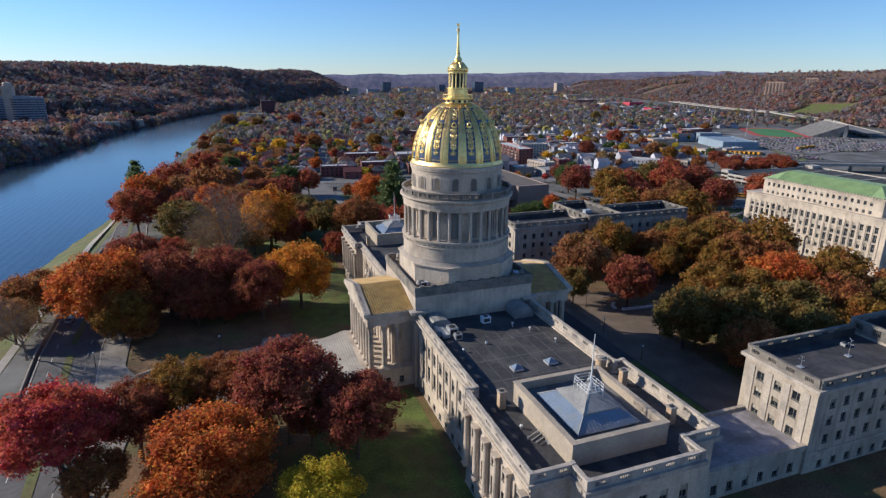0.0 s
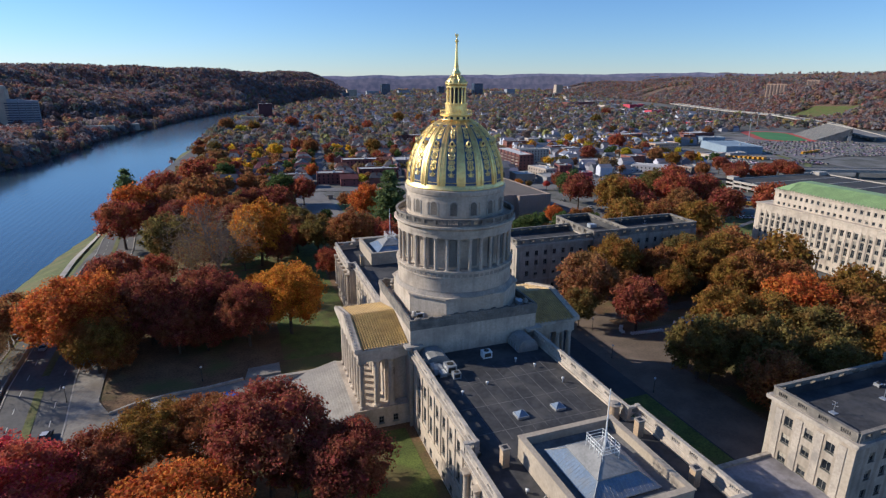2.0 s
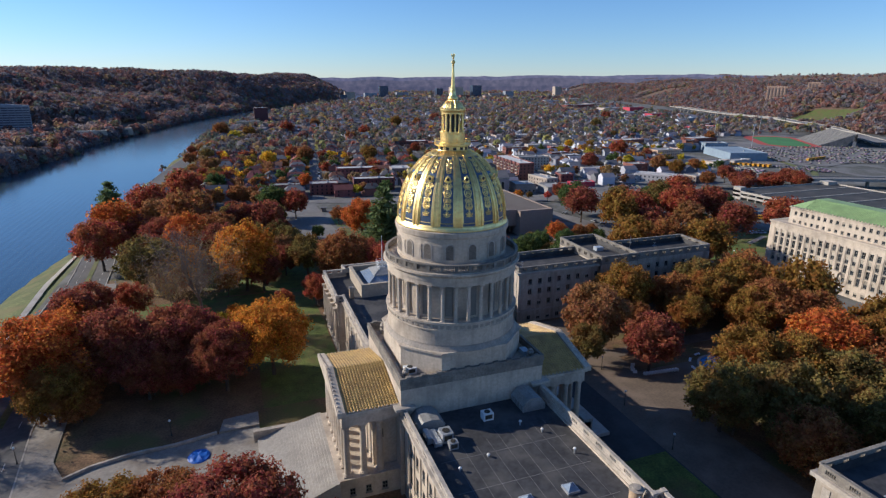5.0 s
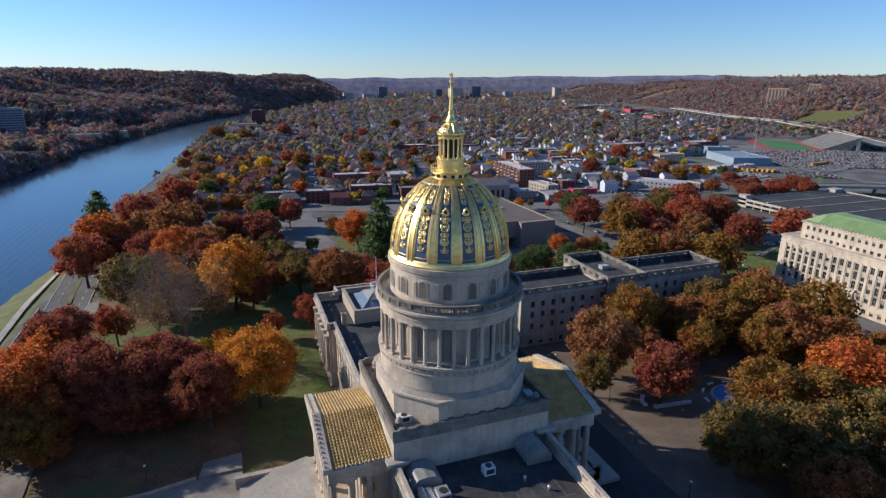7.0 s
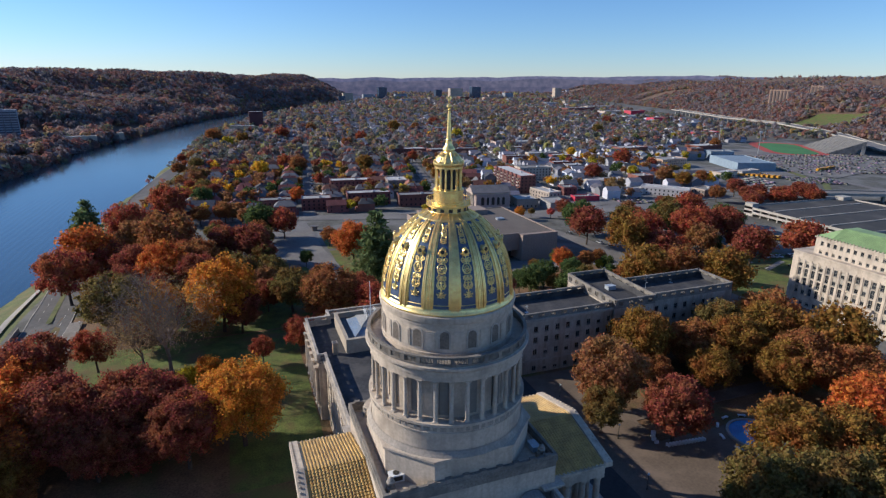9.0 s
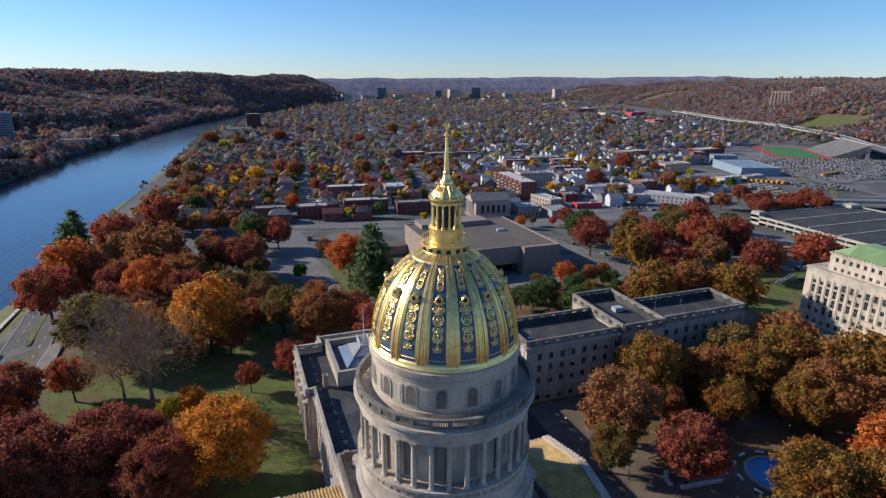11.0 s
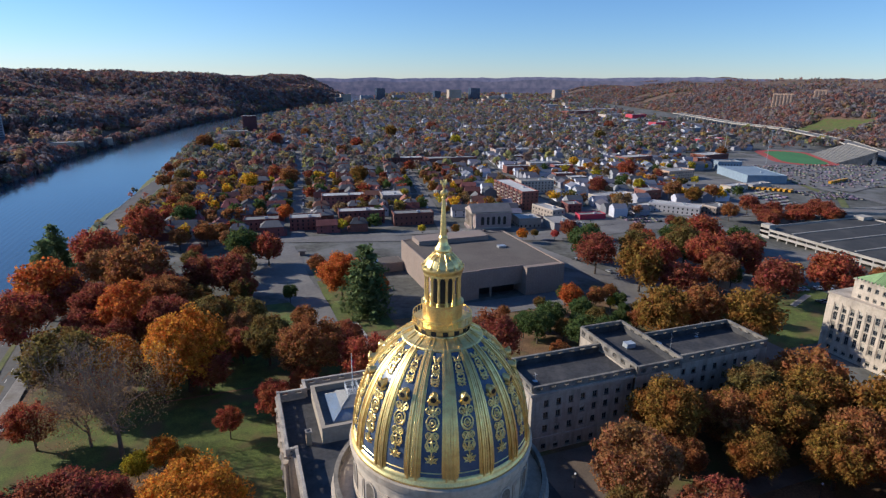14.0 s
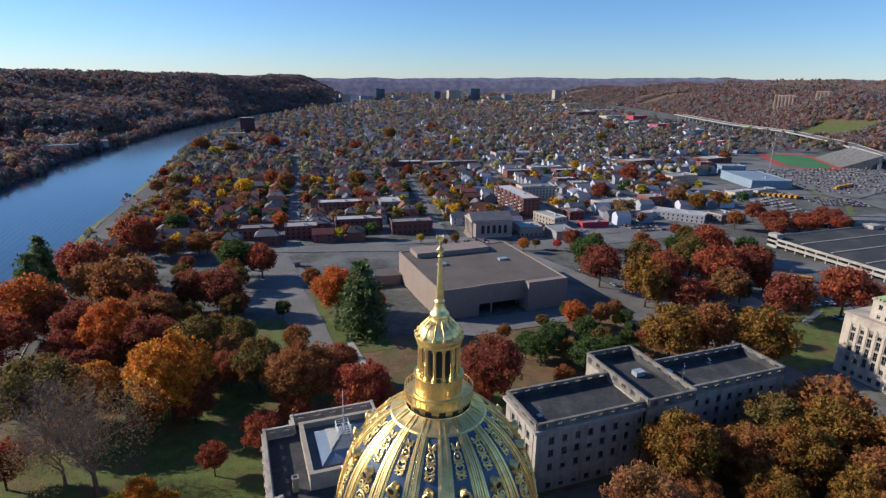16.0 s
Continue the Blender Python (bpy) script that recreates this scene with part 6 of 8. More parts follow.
# south steps and the walk to the boulevard
bm = bm_new()
for i in range(24):
    x1 = -29.3 - i * 0.62
    box(bm, x1 - 0.62, -29.3 + 0.3, -13.8 - i * 0.05, 13.8 + i * 0.05, 0.9 - 0.9, 5.35 - i * 0.19)
steps = setting("steps", bm, CONCRETE, "broad flight of pale stone steps below the portico", "steps")
bm = bm_new()
prism(bm, [(-89.5, -40), (-84, -40), (-82, -6), (-43.5, -12), (-43.5, 21), (-53, 20.6), (-63, 18.6), (-72, 18.2), (-80, 16.2), (-84.5, 13.6), (-88.5, 22), (-92, 76), (-95.5, 150), (-99.8, 150), (-98.4, 76), (-96, 30), (-93.6, 8)], -0.2, 0.22)
setting("pavement", bm, FORECOURT, "worn concrete forecourt and walk", "paving")
bm = bm_new()
prism(bm, [(-53, 20.6), (-43.5, 21), (-43.5, 27), (-52, 26)], -0.2, 0.75)
setting("terrace", bm, FORECOURT, "low paved terrace beside the steps", "paving")
bm = bm_new()
box(bm, -45, -43.6, -16.5, -14, 0, 2.2)
box(bm, -45, -29, 14.2, 15.4, 0, 3.0)
for a, b in (((-53.5, 20.9), (-63, 19.0)), ((-63, 19.0), (-72, 18.6)), ((-72, 18.6), (-80, 16.6)), ((-80, 16.6), (-84.8, 13.9))):
    prism(bm, [(a[0], a[1] - 0.3), (a[0], a[1] + 0.3), (b[0], b[1] + 0.3), (b[0], b[1] - 0.3)], 0, 0.85)
setting("low_wall", bm, PARAPET, "low stone walls beside the steps", "wall")
tp = bm_new()
bmesh.ops.create_uvsphere(tp, u_segments=18, v_segments=8, radius=1, matrix=Matrix.Diagonal((2.5, 2.8, 0.5, 1)))
for v in tp.verts:
    v.co.z = max(0.0, v.co.z)
    v.co += Vector((0, 0, 0.12 * math.sin(v.co.x * 4) * (v.co.z > 0)))
tarp = put("tarpaulin", mesh_of("tarpaulin", tp, BLUE_TARP), None, pose(-57.3, 13, 0.22))
tagged(tarp, "bright blue tarpaulin over a round mound", "tarpaulin")

# the court between the wings
bm = bm_new()
box(bm, 18, 47, -57, 57, -0.2, 0.12)
setting("court_road", bm, ASPHALT, "shade-darkened asphalt drive behind the main building", "road")
bm = bm_new()
box(bm, 47, 66, -54, 54, -0.2, 0.16)
box(bm, 66, 100, -10, 12, -0.2, 0.155)
box(bm, 66, 150, 22, 27, -0.2, 0.15)
setting("court_paving", bm, PLAZA, "tan paved court between the wings", "paving")
bm = bm_new()
box(bm, 31, 38, -12, 12, -0.1, 1.0)
for i in range(5):
    box(bm, 31, 33.5 - i * 0.5, -11 + 0.1, 11 - 0.1, 0.16, 5.2 - i * 0.8)
setting("north_steps", bm, CONCRETE, "stone steps below the court portico", "steps")


def fountain():
    f = thing("fountain", (92, 5, 0.16), 0, "round blue-lined fountain basin in the court", "fountain")
    rimb, wat = bm_new(), bm_new()
    lathe(rimb, [(7.6, 0), (7.6, 0.7), (6.9, 0.75), (6.9, 0.1)], 40)
    part("rim", rimb, CONCRETE, f)
    lathe(wat, [(6.9, 0.42), (0.05, 0.42)], 40)
    part("water", wat, POOL, f)
    bench_m = bm_new()
    box(bench_m, -1.1, 1.1, -0.35, 0.35, 0.36, 0.5)
    for x in (-0.9, 0.7):
        box(bench_m, x, x + 0.2, -0.3, 0.3, 0, 0.36)
    me = mesh_of("bench", bench_m, WHITE_METAL)
    for i in range(11):
        a = radians(i * 32.7)
        b = put("bench", me, None, pose(92 + 9.6 * math.cos(a), 5 + 9.6 * math.sin(a), 0.16, 0, 0, math.degrees(a) + 90))
        tagged(b, "pale stone bench beside the fountain", "bench", "fountain benches")


fountain()
hed = bm_new()
box(hed, -0.28, 0.28, -0.55, 0.55, 0, 0.75)
hed = mesh_of("marker_stone", hed, WHITE_METAL)
for i in range(16):
    b = put("marker_stone", hed, None, pose(66.3 + i * 0.98, 9.6 - 0.1 * i, 0.16, 0, 0, 20) if i < 12 else pose(64.2 + 0.25 * (i - 12) ** 2, 11.6 + 1.3 * (i - 12), 0.16, 0, 0, 70))
    tagged(b, "pale stone block edging a planting bed", "kerb stone", "bed edging")

# ---- streets of the town ----
TOWN_A = radians(6.0)


def town_turn(u):
    """Degrees by which the street at u leans from the y axis."""
    return float(np.interp(u, [0, 92], [6.5, 11.5]))


def town(u, v):
    """Town grid: u across, v along the streets that run away from the capitol."""
    a, w = radians(town_turn(u)), u * (1.18 if u > 0 else 1.0)
    return 20 + w * math.cos(TOWN_A) + v * math.sin(a), 377 - w * math.sin(TOWN_A) + v * math.cos(a)



bm = bm_new()
for u in (-90, 0, 92, 180, 270, 360, 450, 545):
    strip(bm, dense([town(u, -60), town(u, 1500)], 40), 9, lift(0.25))
for v in (-62, 78, 210, 345, 480, 620, 760, 900, 1050, 1200, 1350):
    strip(bm, dense([town(-100, v), town(600, v)], 40), 8.5, lift(0.32))
strip(bm, dense([(176, 60), (172, 140), (160, 205), (150, 262)], 10), 15, lift(0.3))
strip(bm, dense([(560, 330), (900, 420), (1100, 560)], 20), 16, lift(0.5))
setting("street", bm, STREET, "grid of asphalt town streets", "road")
bm = bm_new()
strip(bm, dense([(-8, 302), (-6, 270)], 10), 33, lift(0.2))
strip(bm, [(-6, 270), (-4, 250), (-1, 230), (3, 210), (6, 190), (8, 170), (9, 140)], [33, 28, 23, 19, 15, 11, 8], lift(0.2))
strip(bm, dense([(-72, 338), (0, 318), (77, 297), (186, 264)], 12), 14, lift(0.29))
for x0, x1, y0, y1 in ((-75, -22, 205, 222),):
    strip(bm, dense([((x0 + x1) / 2, y0), ((x0 + x1) / 2, y1)], 10), x1 - x0, lift(0.2))
for x0, x1, y0, y1 in ((190, 268, 285, 330), (270, 420, 300, 395), (140, 164, 130, 165), (66, 128, 150, 168)):
    strip(bm, dense([((x0 + x1) / 2, y0), ((x0 + x1) / 2, y1)], 10), x1 - x0, lift(0.22))
strip(bm, dense([(640, 330), (690, 560)], 20), 260, lift(0.24))
for x0, x1, y0, y1 in ((176, 330, 262, 284), (248, 292, 284, 345), (355, 410, 340, 385), (395, 500, 342, 425), (110, 150, 284, 302)):
    strip(bm, dense([((x0 + x1) / 2, y0), ((x0 + x1) / 2, y1)], 10), x1 - x0, lift(0.235))
setting("parking_lot", bm, STREET, "worn asphalt parking lots", "parking lot")

house_rng = random.Random(8)


def house_parts(w, d, h, rise, hip):
    wall, roof = bm_new(), bm_new()
    box(wall, -w / 2, w / 2, -d / 2, d / 2, 0, h)
    if not hip:
        for y in (-d / 2, d / 2 - 0.2):
            a, b, c = (-w / 2, h), (w / 2, h), (0, h + rise)
            lo = [wall.verts.new((x, y, z)) for x, z in (a, b, c)]
            hi = [wall.verts.new((x, y + 0.2, z)) for x, z in (a, b, c)]
            wall.faces.new(lo), wall.faces.new(hi[::-1])
    e = 0.5
    k = d / 2 * 0.55 if hip else d / 2 + e
    zz = h - 0.25
    for t in (0.0, 0.22):
        lo = [roof.verts.new(p) for p in ((-w / 2 - e, -d / 2 - e, zz + t), (w / 2 + e, -d / 2 - e, zz + t), (w / 2 + e, d / 2 + e, zz + t), (-w / 2 - e, d / 2 + e, zz + t))]
        r0, r1 = roof.verts.new((0, -k, h + rise + t)), roof.verts.new((0, k, h + rise + t))
        for f in ((lo[0], lo[3], r1, r0), (lo[2], lo[1], r0, r1), (lo[1], lo[0], r0), (lo[3], lo[2], r1)):
            if hip or len(f) == 4:
                roof.faces.new(f)
    box(wall, -w / 2 - 0.01, w / 2 - 0.6, -d / 2 - 2.0, -d / 2, 0, 2.7)
    ch = bm_new()
    box(ch, w * 0.18, w * 0.18 + 0.9, -0.5, 0.5, h, h + rise + 1.0)
    return wall, roof, ch


PROTO, PLAIN = [], []
for i, (w, d, h, rise, hip, wm, rm, words) in enumerate((
        (8.5, 12, 6.0, 3.6, False, SIDING, ROOF_HOUSE, "two-storey house with pale siding and grey gable roof"),
        (9.5, 12, 6.4, 3.2, True, BRICK, ROOF_HOUSE, "brick house with dark hipped roof"),
        (8.0, 11, 5.6, 3.8, False, SIDING, ROOF_RED, "pale house with red-brown gable roof"),
        (10, 13, 6.6, 3.4, True, SIDING, ROOF_RED, "broad house with red-brown hipped roof"),
        (9.0, 14, 6.0, 3.0, False, BRICK, ROOF_RED, "brick house with red-brown gable roof"),
        (11, 15, 7.0, 3.2, True, BRICK, ROOF_HOUSE, "large brick house with hipped roof"))):
  for windows in (True, False):
    t = thing("house", (0, 0, -400 - 0.001 * i), 0, words, "house", "town houses")
    wall, roof, ch = house_parts(w, d, h, rise, hip)
    wall = part("wall", wall, wm, t)
    part("roof", roof, rm, t)
    part("chimney", ch, BRICK, t)
    fr, pa, _ = window_mesh(1.1, 1.6, 1)
    for fx in ("south", "east") if windows else ():
        for z in (1.9, 4.6):
            for q in (-0.28, 0.28):
                m = {"south": side("south", -w / 2 - 0.29, 0), "east": side("east", 0, -d / 2 - 0.29), "north": side("north", w / 2 + 0.29, 0)}[fx]
                ln = w if fx == "east" else d
                if fx == "east" and z < 3:
                    continue
                put("window", pa, t, m @ Matrix.Translation((q * ln, 0, z)))
    (PROTO if windows else PLAIN).append(t)


def big_block(x, y, rz, w, d, h, wm, words, storeys=0, roof=ROOF_FLAT):
    """A flat-roofed block with parapet and rows of windows on the sides seen."""
    t = thing("town_building", (x, y, land(x, y) - 0.3), rz, words, "building", "town blocks")
    wall, rf, lip = bm_new(), bm_new(), bm_new()
    box(wall, -w / 2, w / 2, -d / 2, d / 2, 0, h)
    part("wall", wall, wm, t)
    ring_wall(lip, -w / 2 - 0.1, w / 2 + 0.1, -d / 2 - 0.1, d / 2 + 0.1, h - 0.3, h + 0.7, 0.45)
    part("roof_edge", lip, wm, t)
    box(rf, -w / 2 + 0.36, w / 2 - 0.36, -d / 2 + 0.36, d / 2 - 0.36, h, h + 0.12)
    part("roof", rf, roof, t)
    u = bm_new()
    box(u, w * 0.1, w * 0.1 + 2.2, -d * 0.2, -d * 0.2 + 2.0, h + 0.1, h + 1.5)
    part("roof_unit", u, METAL, t)
    if storeys:
        _, pa, _ = window_mesh(1.3, 1.7, 1)
        for f, m, ln in (("east", side("east", -w / 2, -d / 2 - 0.29), w), ("south", side("south", -w / 2 - 0.29, d / 2), d)):
            n = max(2, int(ln / 3.4))
            for s in range(storeys):
                for i in range(n):
                    put("window", pa, t, m @ Matrix.Translation((ln * (i + 0.5) / n, 0, 1.9 + s * (h - 0.8) / storeys)))
    return t


NEAR_BLOCKS = [
    (64, 350, -6, 34, 13, 10, BRICK, "long brick apartment block with flat grey roof", 3),
    (22, 345, -6, 22, 14, 9, BRICK, "brick apartment block with flat roof", 3),
    (-8, 352, -6, 24, 12, 8, BRICK, "red brick row of low flats", 2),
    (62, 412, -6, 36, 14, 10, BRICK, "long brick block with pale roof", 3),
    (105, 415, -6, 18, 22, 8, WALL_TOWN, "low tan block with flat roof", 2),
    (100, 335, -6, 30, 12, 9, BRICK, "dark brick building with flat roof", 2),
    (210, 381, -3, 15, 62, 15.5, BRICK, "long row of tall brick apartments with pale balconies", 5),
    (200, 291, -8, 15, 22, 6, SIDING, "low shop with white flat roof", 0),
    (240, 308, -8, 22, 9, 4, RED_METAL, "low filling station canopy with red edge", 0),
    (240, 336, -8, 12, 14, 7, BRICK, "small brick building with flat roof", 2),
    (252, 421, -6, 34, 16, 12, WALL_TOWN, "grey four-storey apartment block", 4),
    (213, 328, 8, 12, 27, 7, WALL_TOWN, "grey-tan row of shops with grey roof", 2),
    (180, 304, -8, 17, 18, 7, WALL_TOWN, "low tan annex with flat roof beside the hall", 1),
    (300, 364, 4, 40, 14, 6, WALL_TOWN, "long low tan shop building", 1),
    (303, 320, 6, 26, 11, 5, SIDING, "low white shop building with flat roof", 1),
    (322, 306, 40, 14, 40, 7, SIDING, "long white two-storey building", 2),
    (352, 292, 10, 18, 14, 7, WALL_TOWN, "grey block with flat roof", 2),
    (447, 446, 4, 38, 20, 10, TAN_BRICK, "tan brick three-storey block", 3),
    (338, 360, 0, 18, 16, 9, BRICK, "dark brick corner block with flat roof", 2),
    (314, 442, -6, 18, 14, 9, SIDING, "white two-storey block with flat roof", 2),
    (316, 472, -6, 22, 12, 8, BRICK, "two-storey brick row of shops", 2),
    (532, 420, -21, 43, 72, 9, SLAB_BLUE, "long pale blue metal warehouse", 0, SLAB_BLUE),
    (566, 488, -21, 30, 22, 10, SLAB_BLUE, "pale blue flat-roofed block", 2),
    (545, 508, -21, 16, 14, 12, BRICK, "narrow red brick block with flat roof", 0),
    (488, 372, 8, 30, 12, 5, SIDING, "low white flat-roofed store", 0),
    (334, 546, -6, 40, 14, 9, WALL_TOWN, "pale flat-roofed commercial block", 2),
    (346, 620, -6, 46, 14, 8, BRICK, "long low row in red brick", 2),
    (344, 520, -6, 24, 12, 9, BRICK, "red brick flats with flat roof", 2),
    (292, 536, -6, 30, 14, 8, BRICK, "pink-red brick shop row", 2),
    (418, 370, 6, 20, 12, 6, SIDING, "small white flat-roofed building", 1),
    (453, 368, 6, 26, 12, 6, WALL_TOWN, "low tan flat-roofed building", 1),
    (610, 560, 8, 50, 24, 9, BRICK, "brick school block with flat roof", 2),
    (480, 560, 8, 46, 22, 10, BRICK, "brick block with flat roof", 2),
    (240, 620, 0, 66, 20, 9, BRICK, "long low brick building with white roof", 0),
    (180, 620, -6, 40, 18, 11, BRICK, "three-storey brick school building", 3),
    (370, 690, -6, 70, 24, 8, WALL_TOWN, "broad low building with white roof", 0),
]
def balcony_stacks(t, w, d, h, storeys, n):
    """Pale balconies one over another along the long side, with a projecting brick bay between stacks."""
    slab = bm_new()
    box(slab, -1.5, 0.1, -1.7, 1.7, 0, 0.2)
    ring_wall(slab, -1.5, 0.05, -1.7, 1.7, 0.2, 1.1, 0.12)
    slab_me = mesh_of("balcony", slab, WALL_TOWN)
    for i in range(n):
        y = -d / 2 + d * (i + 0.5) / n
        for k in range(storeys - 1):
            put("balcony", slab_me, t, Matrix.Translation((-w / 2, y, 3.4 + k * (h - 0.8) / storeys)))
        bay = bm_new()
        y += d / n / 2
        if i < n - 1:
            box(bay, -w / 2 - 0.7, -w / 2 + 0.05, y - 1.1, y + 1.1, 0, h + 1.2)
            part("bay", bay, BRICK_DARK, t)


for row in NEAR_BLOCKS:
    block = big_block(*row)
    if "balconies" in row[7]:
        balcony_stacks(block, row[3], row[4], row[5], row[8], 7)
FAR_BLOCKS = [
    (659, 2650, 0, 41, 36, 61, TOWER_DARK, "dark glass office tower downtown"), (945, 2650, 0, 32, 30, 50, TOWER_DARK, "dark office tower downtown"),
    (1145, 2650, 0, 49, 36, 65, TOWER_DARK, "tall dark tower downtown"), (1045, 2670, 0, 66, 36, 56, TOWER_TAN, "broad tan tower downtown"),
    (1622, 2650, 0, 38, 30, 60, TOWER_TAN, "white slab block at the far end"), (1255, 2640, 0, 73, 34, 26, TOWER_TAN, "low tan downtown block"),
    (491, 2640, 0, 47, 30, 42, TOWER_TAN, "pale downtown office block"), (446, 2560, 0, 31, 30, 30, TOWER_DARK, "dark low downtown block"),
    (594, 2650, 0, 60, 30, 28, SLAB_GREY, "blue-grey downtown office block"), (760, 2680, 0, 60, 30, 30, SLAB_GREY, "wide grey downtown block"), (1330, 2650, 0, 46, 34, 36, SLAB_GREY, "mid-height grey office block downtown"),
    (980, 2400, 0, 45, 34, 24, BRICK, "red brick office block downtown"), (1090, 2380, 0, 37, 30, 22, TOWER_TAN, "tan office block downtown"), (700, 2350, 0, 70, 30, 16, SLAB_GREY, "low grey block downtown"),
    (860, 2480, 0, 44, 30, 20, WALL_TOWN, "tan block with flat roof downtown"), (560, 2420, 0, 56, 26, 17, WALL_TOWN, "low tan downtown block"), (1200, 2300, 4, 90, 40, 17, SIDING, "long pale downtown building"), (1400, 2350, 6, 110, 40, 18, BRICK, "wide brick downtown building"),
    (1350, 2080, 8, 90, 34, 16, WALL_TOWN, "pale flat-roofed commercial block downtown"), (1180, 1960, 6, 60, 30, 14, SLAB_GREY, "low blue-grey commercial block"), (1030, 2080, 4, 80, 30, 14, BRICK, "brick commercial block with flat roof"),
    (1063, 1290, 8, 58, 26, 17, RED_METAL, "bright red building at the foot of the hills"), (1010, 1500, 8, 110, 30, 16, BRICK, "long red brick warehouse building"), (1180, 1640, 8, 120, 34, 14, WALL_TOWN, "long pale flat-roofed warehouse building"),
    (949, 1060, 8, 50, 24, 13, RED_METAL, "bright red flat-roofed store building"), (1069, 1400, 8, 92, 30, 11, WALL_TOWN, "long white flat-roofed warehouse building"), (783, 740, 10, 65, 24, 9, RED_METAL, "red-fronted flat-roofed store building"),
    (945, 955, 8, 56, 20, 8, SLAB_GREY, "long low shed in pale blue"), (870, 800, 10, 70, 24, 8, WALL_TOWN, "pale store with flat roof"), (980, 1180, 8, 80, 22, 10, SIDING, "pale flat-roofed store building"),
    (11, 1065, 0, 25, 22, 36, BRICK_DARK, "dark red brick tower block by the river"), (-16, 985, 0, 40, 20, 16, WALL_TOWN, "pale apartment block by the river"),
]
for row in FAR_BLOCKS:
    big_block(*row)
for x, y, w in ((1524, 1213, 54), (1640, 1186, 32)):
    t = big_block(x, y, -52, w, 20, 40 if w > 50 else 35, TAN_BRICK, "tan brick apartment tower on the hill", 8)
    for i in range(int(w / 9)):
        a = bm_new()
        box(a, -w / 2 + 2.5 + i * 9, -w / 2 + 5.5 + i * 9, -11.5, -9.9, 0, 38 if w > 50 else 33)
        part("stair_bay", a, BROWN_PANEL, t, "dark recessed window bay")
for x, y, w, h in ((-250, 905, 44, 9), (-222, 985, 36, 10)):
    big_block(x, y, 15, w, 18, h, TOWER_TAN if h < 40 else TOWER_DARK, "low pale building across the river", 0)


def hospital():
    """Curved slab with a stair tower, across the river."""
    t = thing("hospital", (-366, 958, land(-366, 958) - 1), 0, "blue-grey curved office slab with a pale stair tower", "building")
    win, tow, cap = bm_new(), bm_new(), bm_new()
    for i in range(12):
        a = radians(-118 + i * 3.6)
        p = (135 * math.cos(a), 120 + 135 * math.sin(a))
        m = pose(p[0], p[1], 0, 0, 0, math.degrees(a) + 90)
        h = 50 - 0.5 * abs(i - 6)
        wall = bm_new()
        box(wall, -4.3, 4.3, -7, 7, 0, h, m)
        part("wall_bay", wall, SLAB_GREY, t)
        for k in range(12):
            box(win, -4.0, 4.0, -7.4 if k % 2 else -7.35, -7.02, 3 + k * 3.6, 4.7 + k * 3.6, m)
    part("window_band", win, TOWER_DARK, t, "dark bands of windows")
    box(tow, -20, -7, -22, -6, 0, 64)
    part("stair_tower", tow, TOWER_TAN, t)
    lathe(cap, [(6.4, 64), (6.4, 67), (5.0, 69.5), (0.1, 70.2)], 24)
    for v in cap.verts:
        v.co += Vector((-13.5, -14, 0))
    part("tower_cap", cap, TOWER_TAN, t)


hospital()


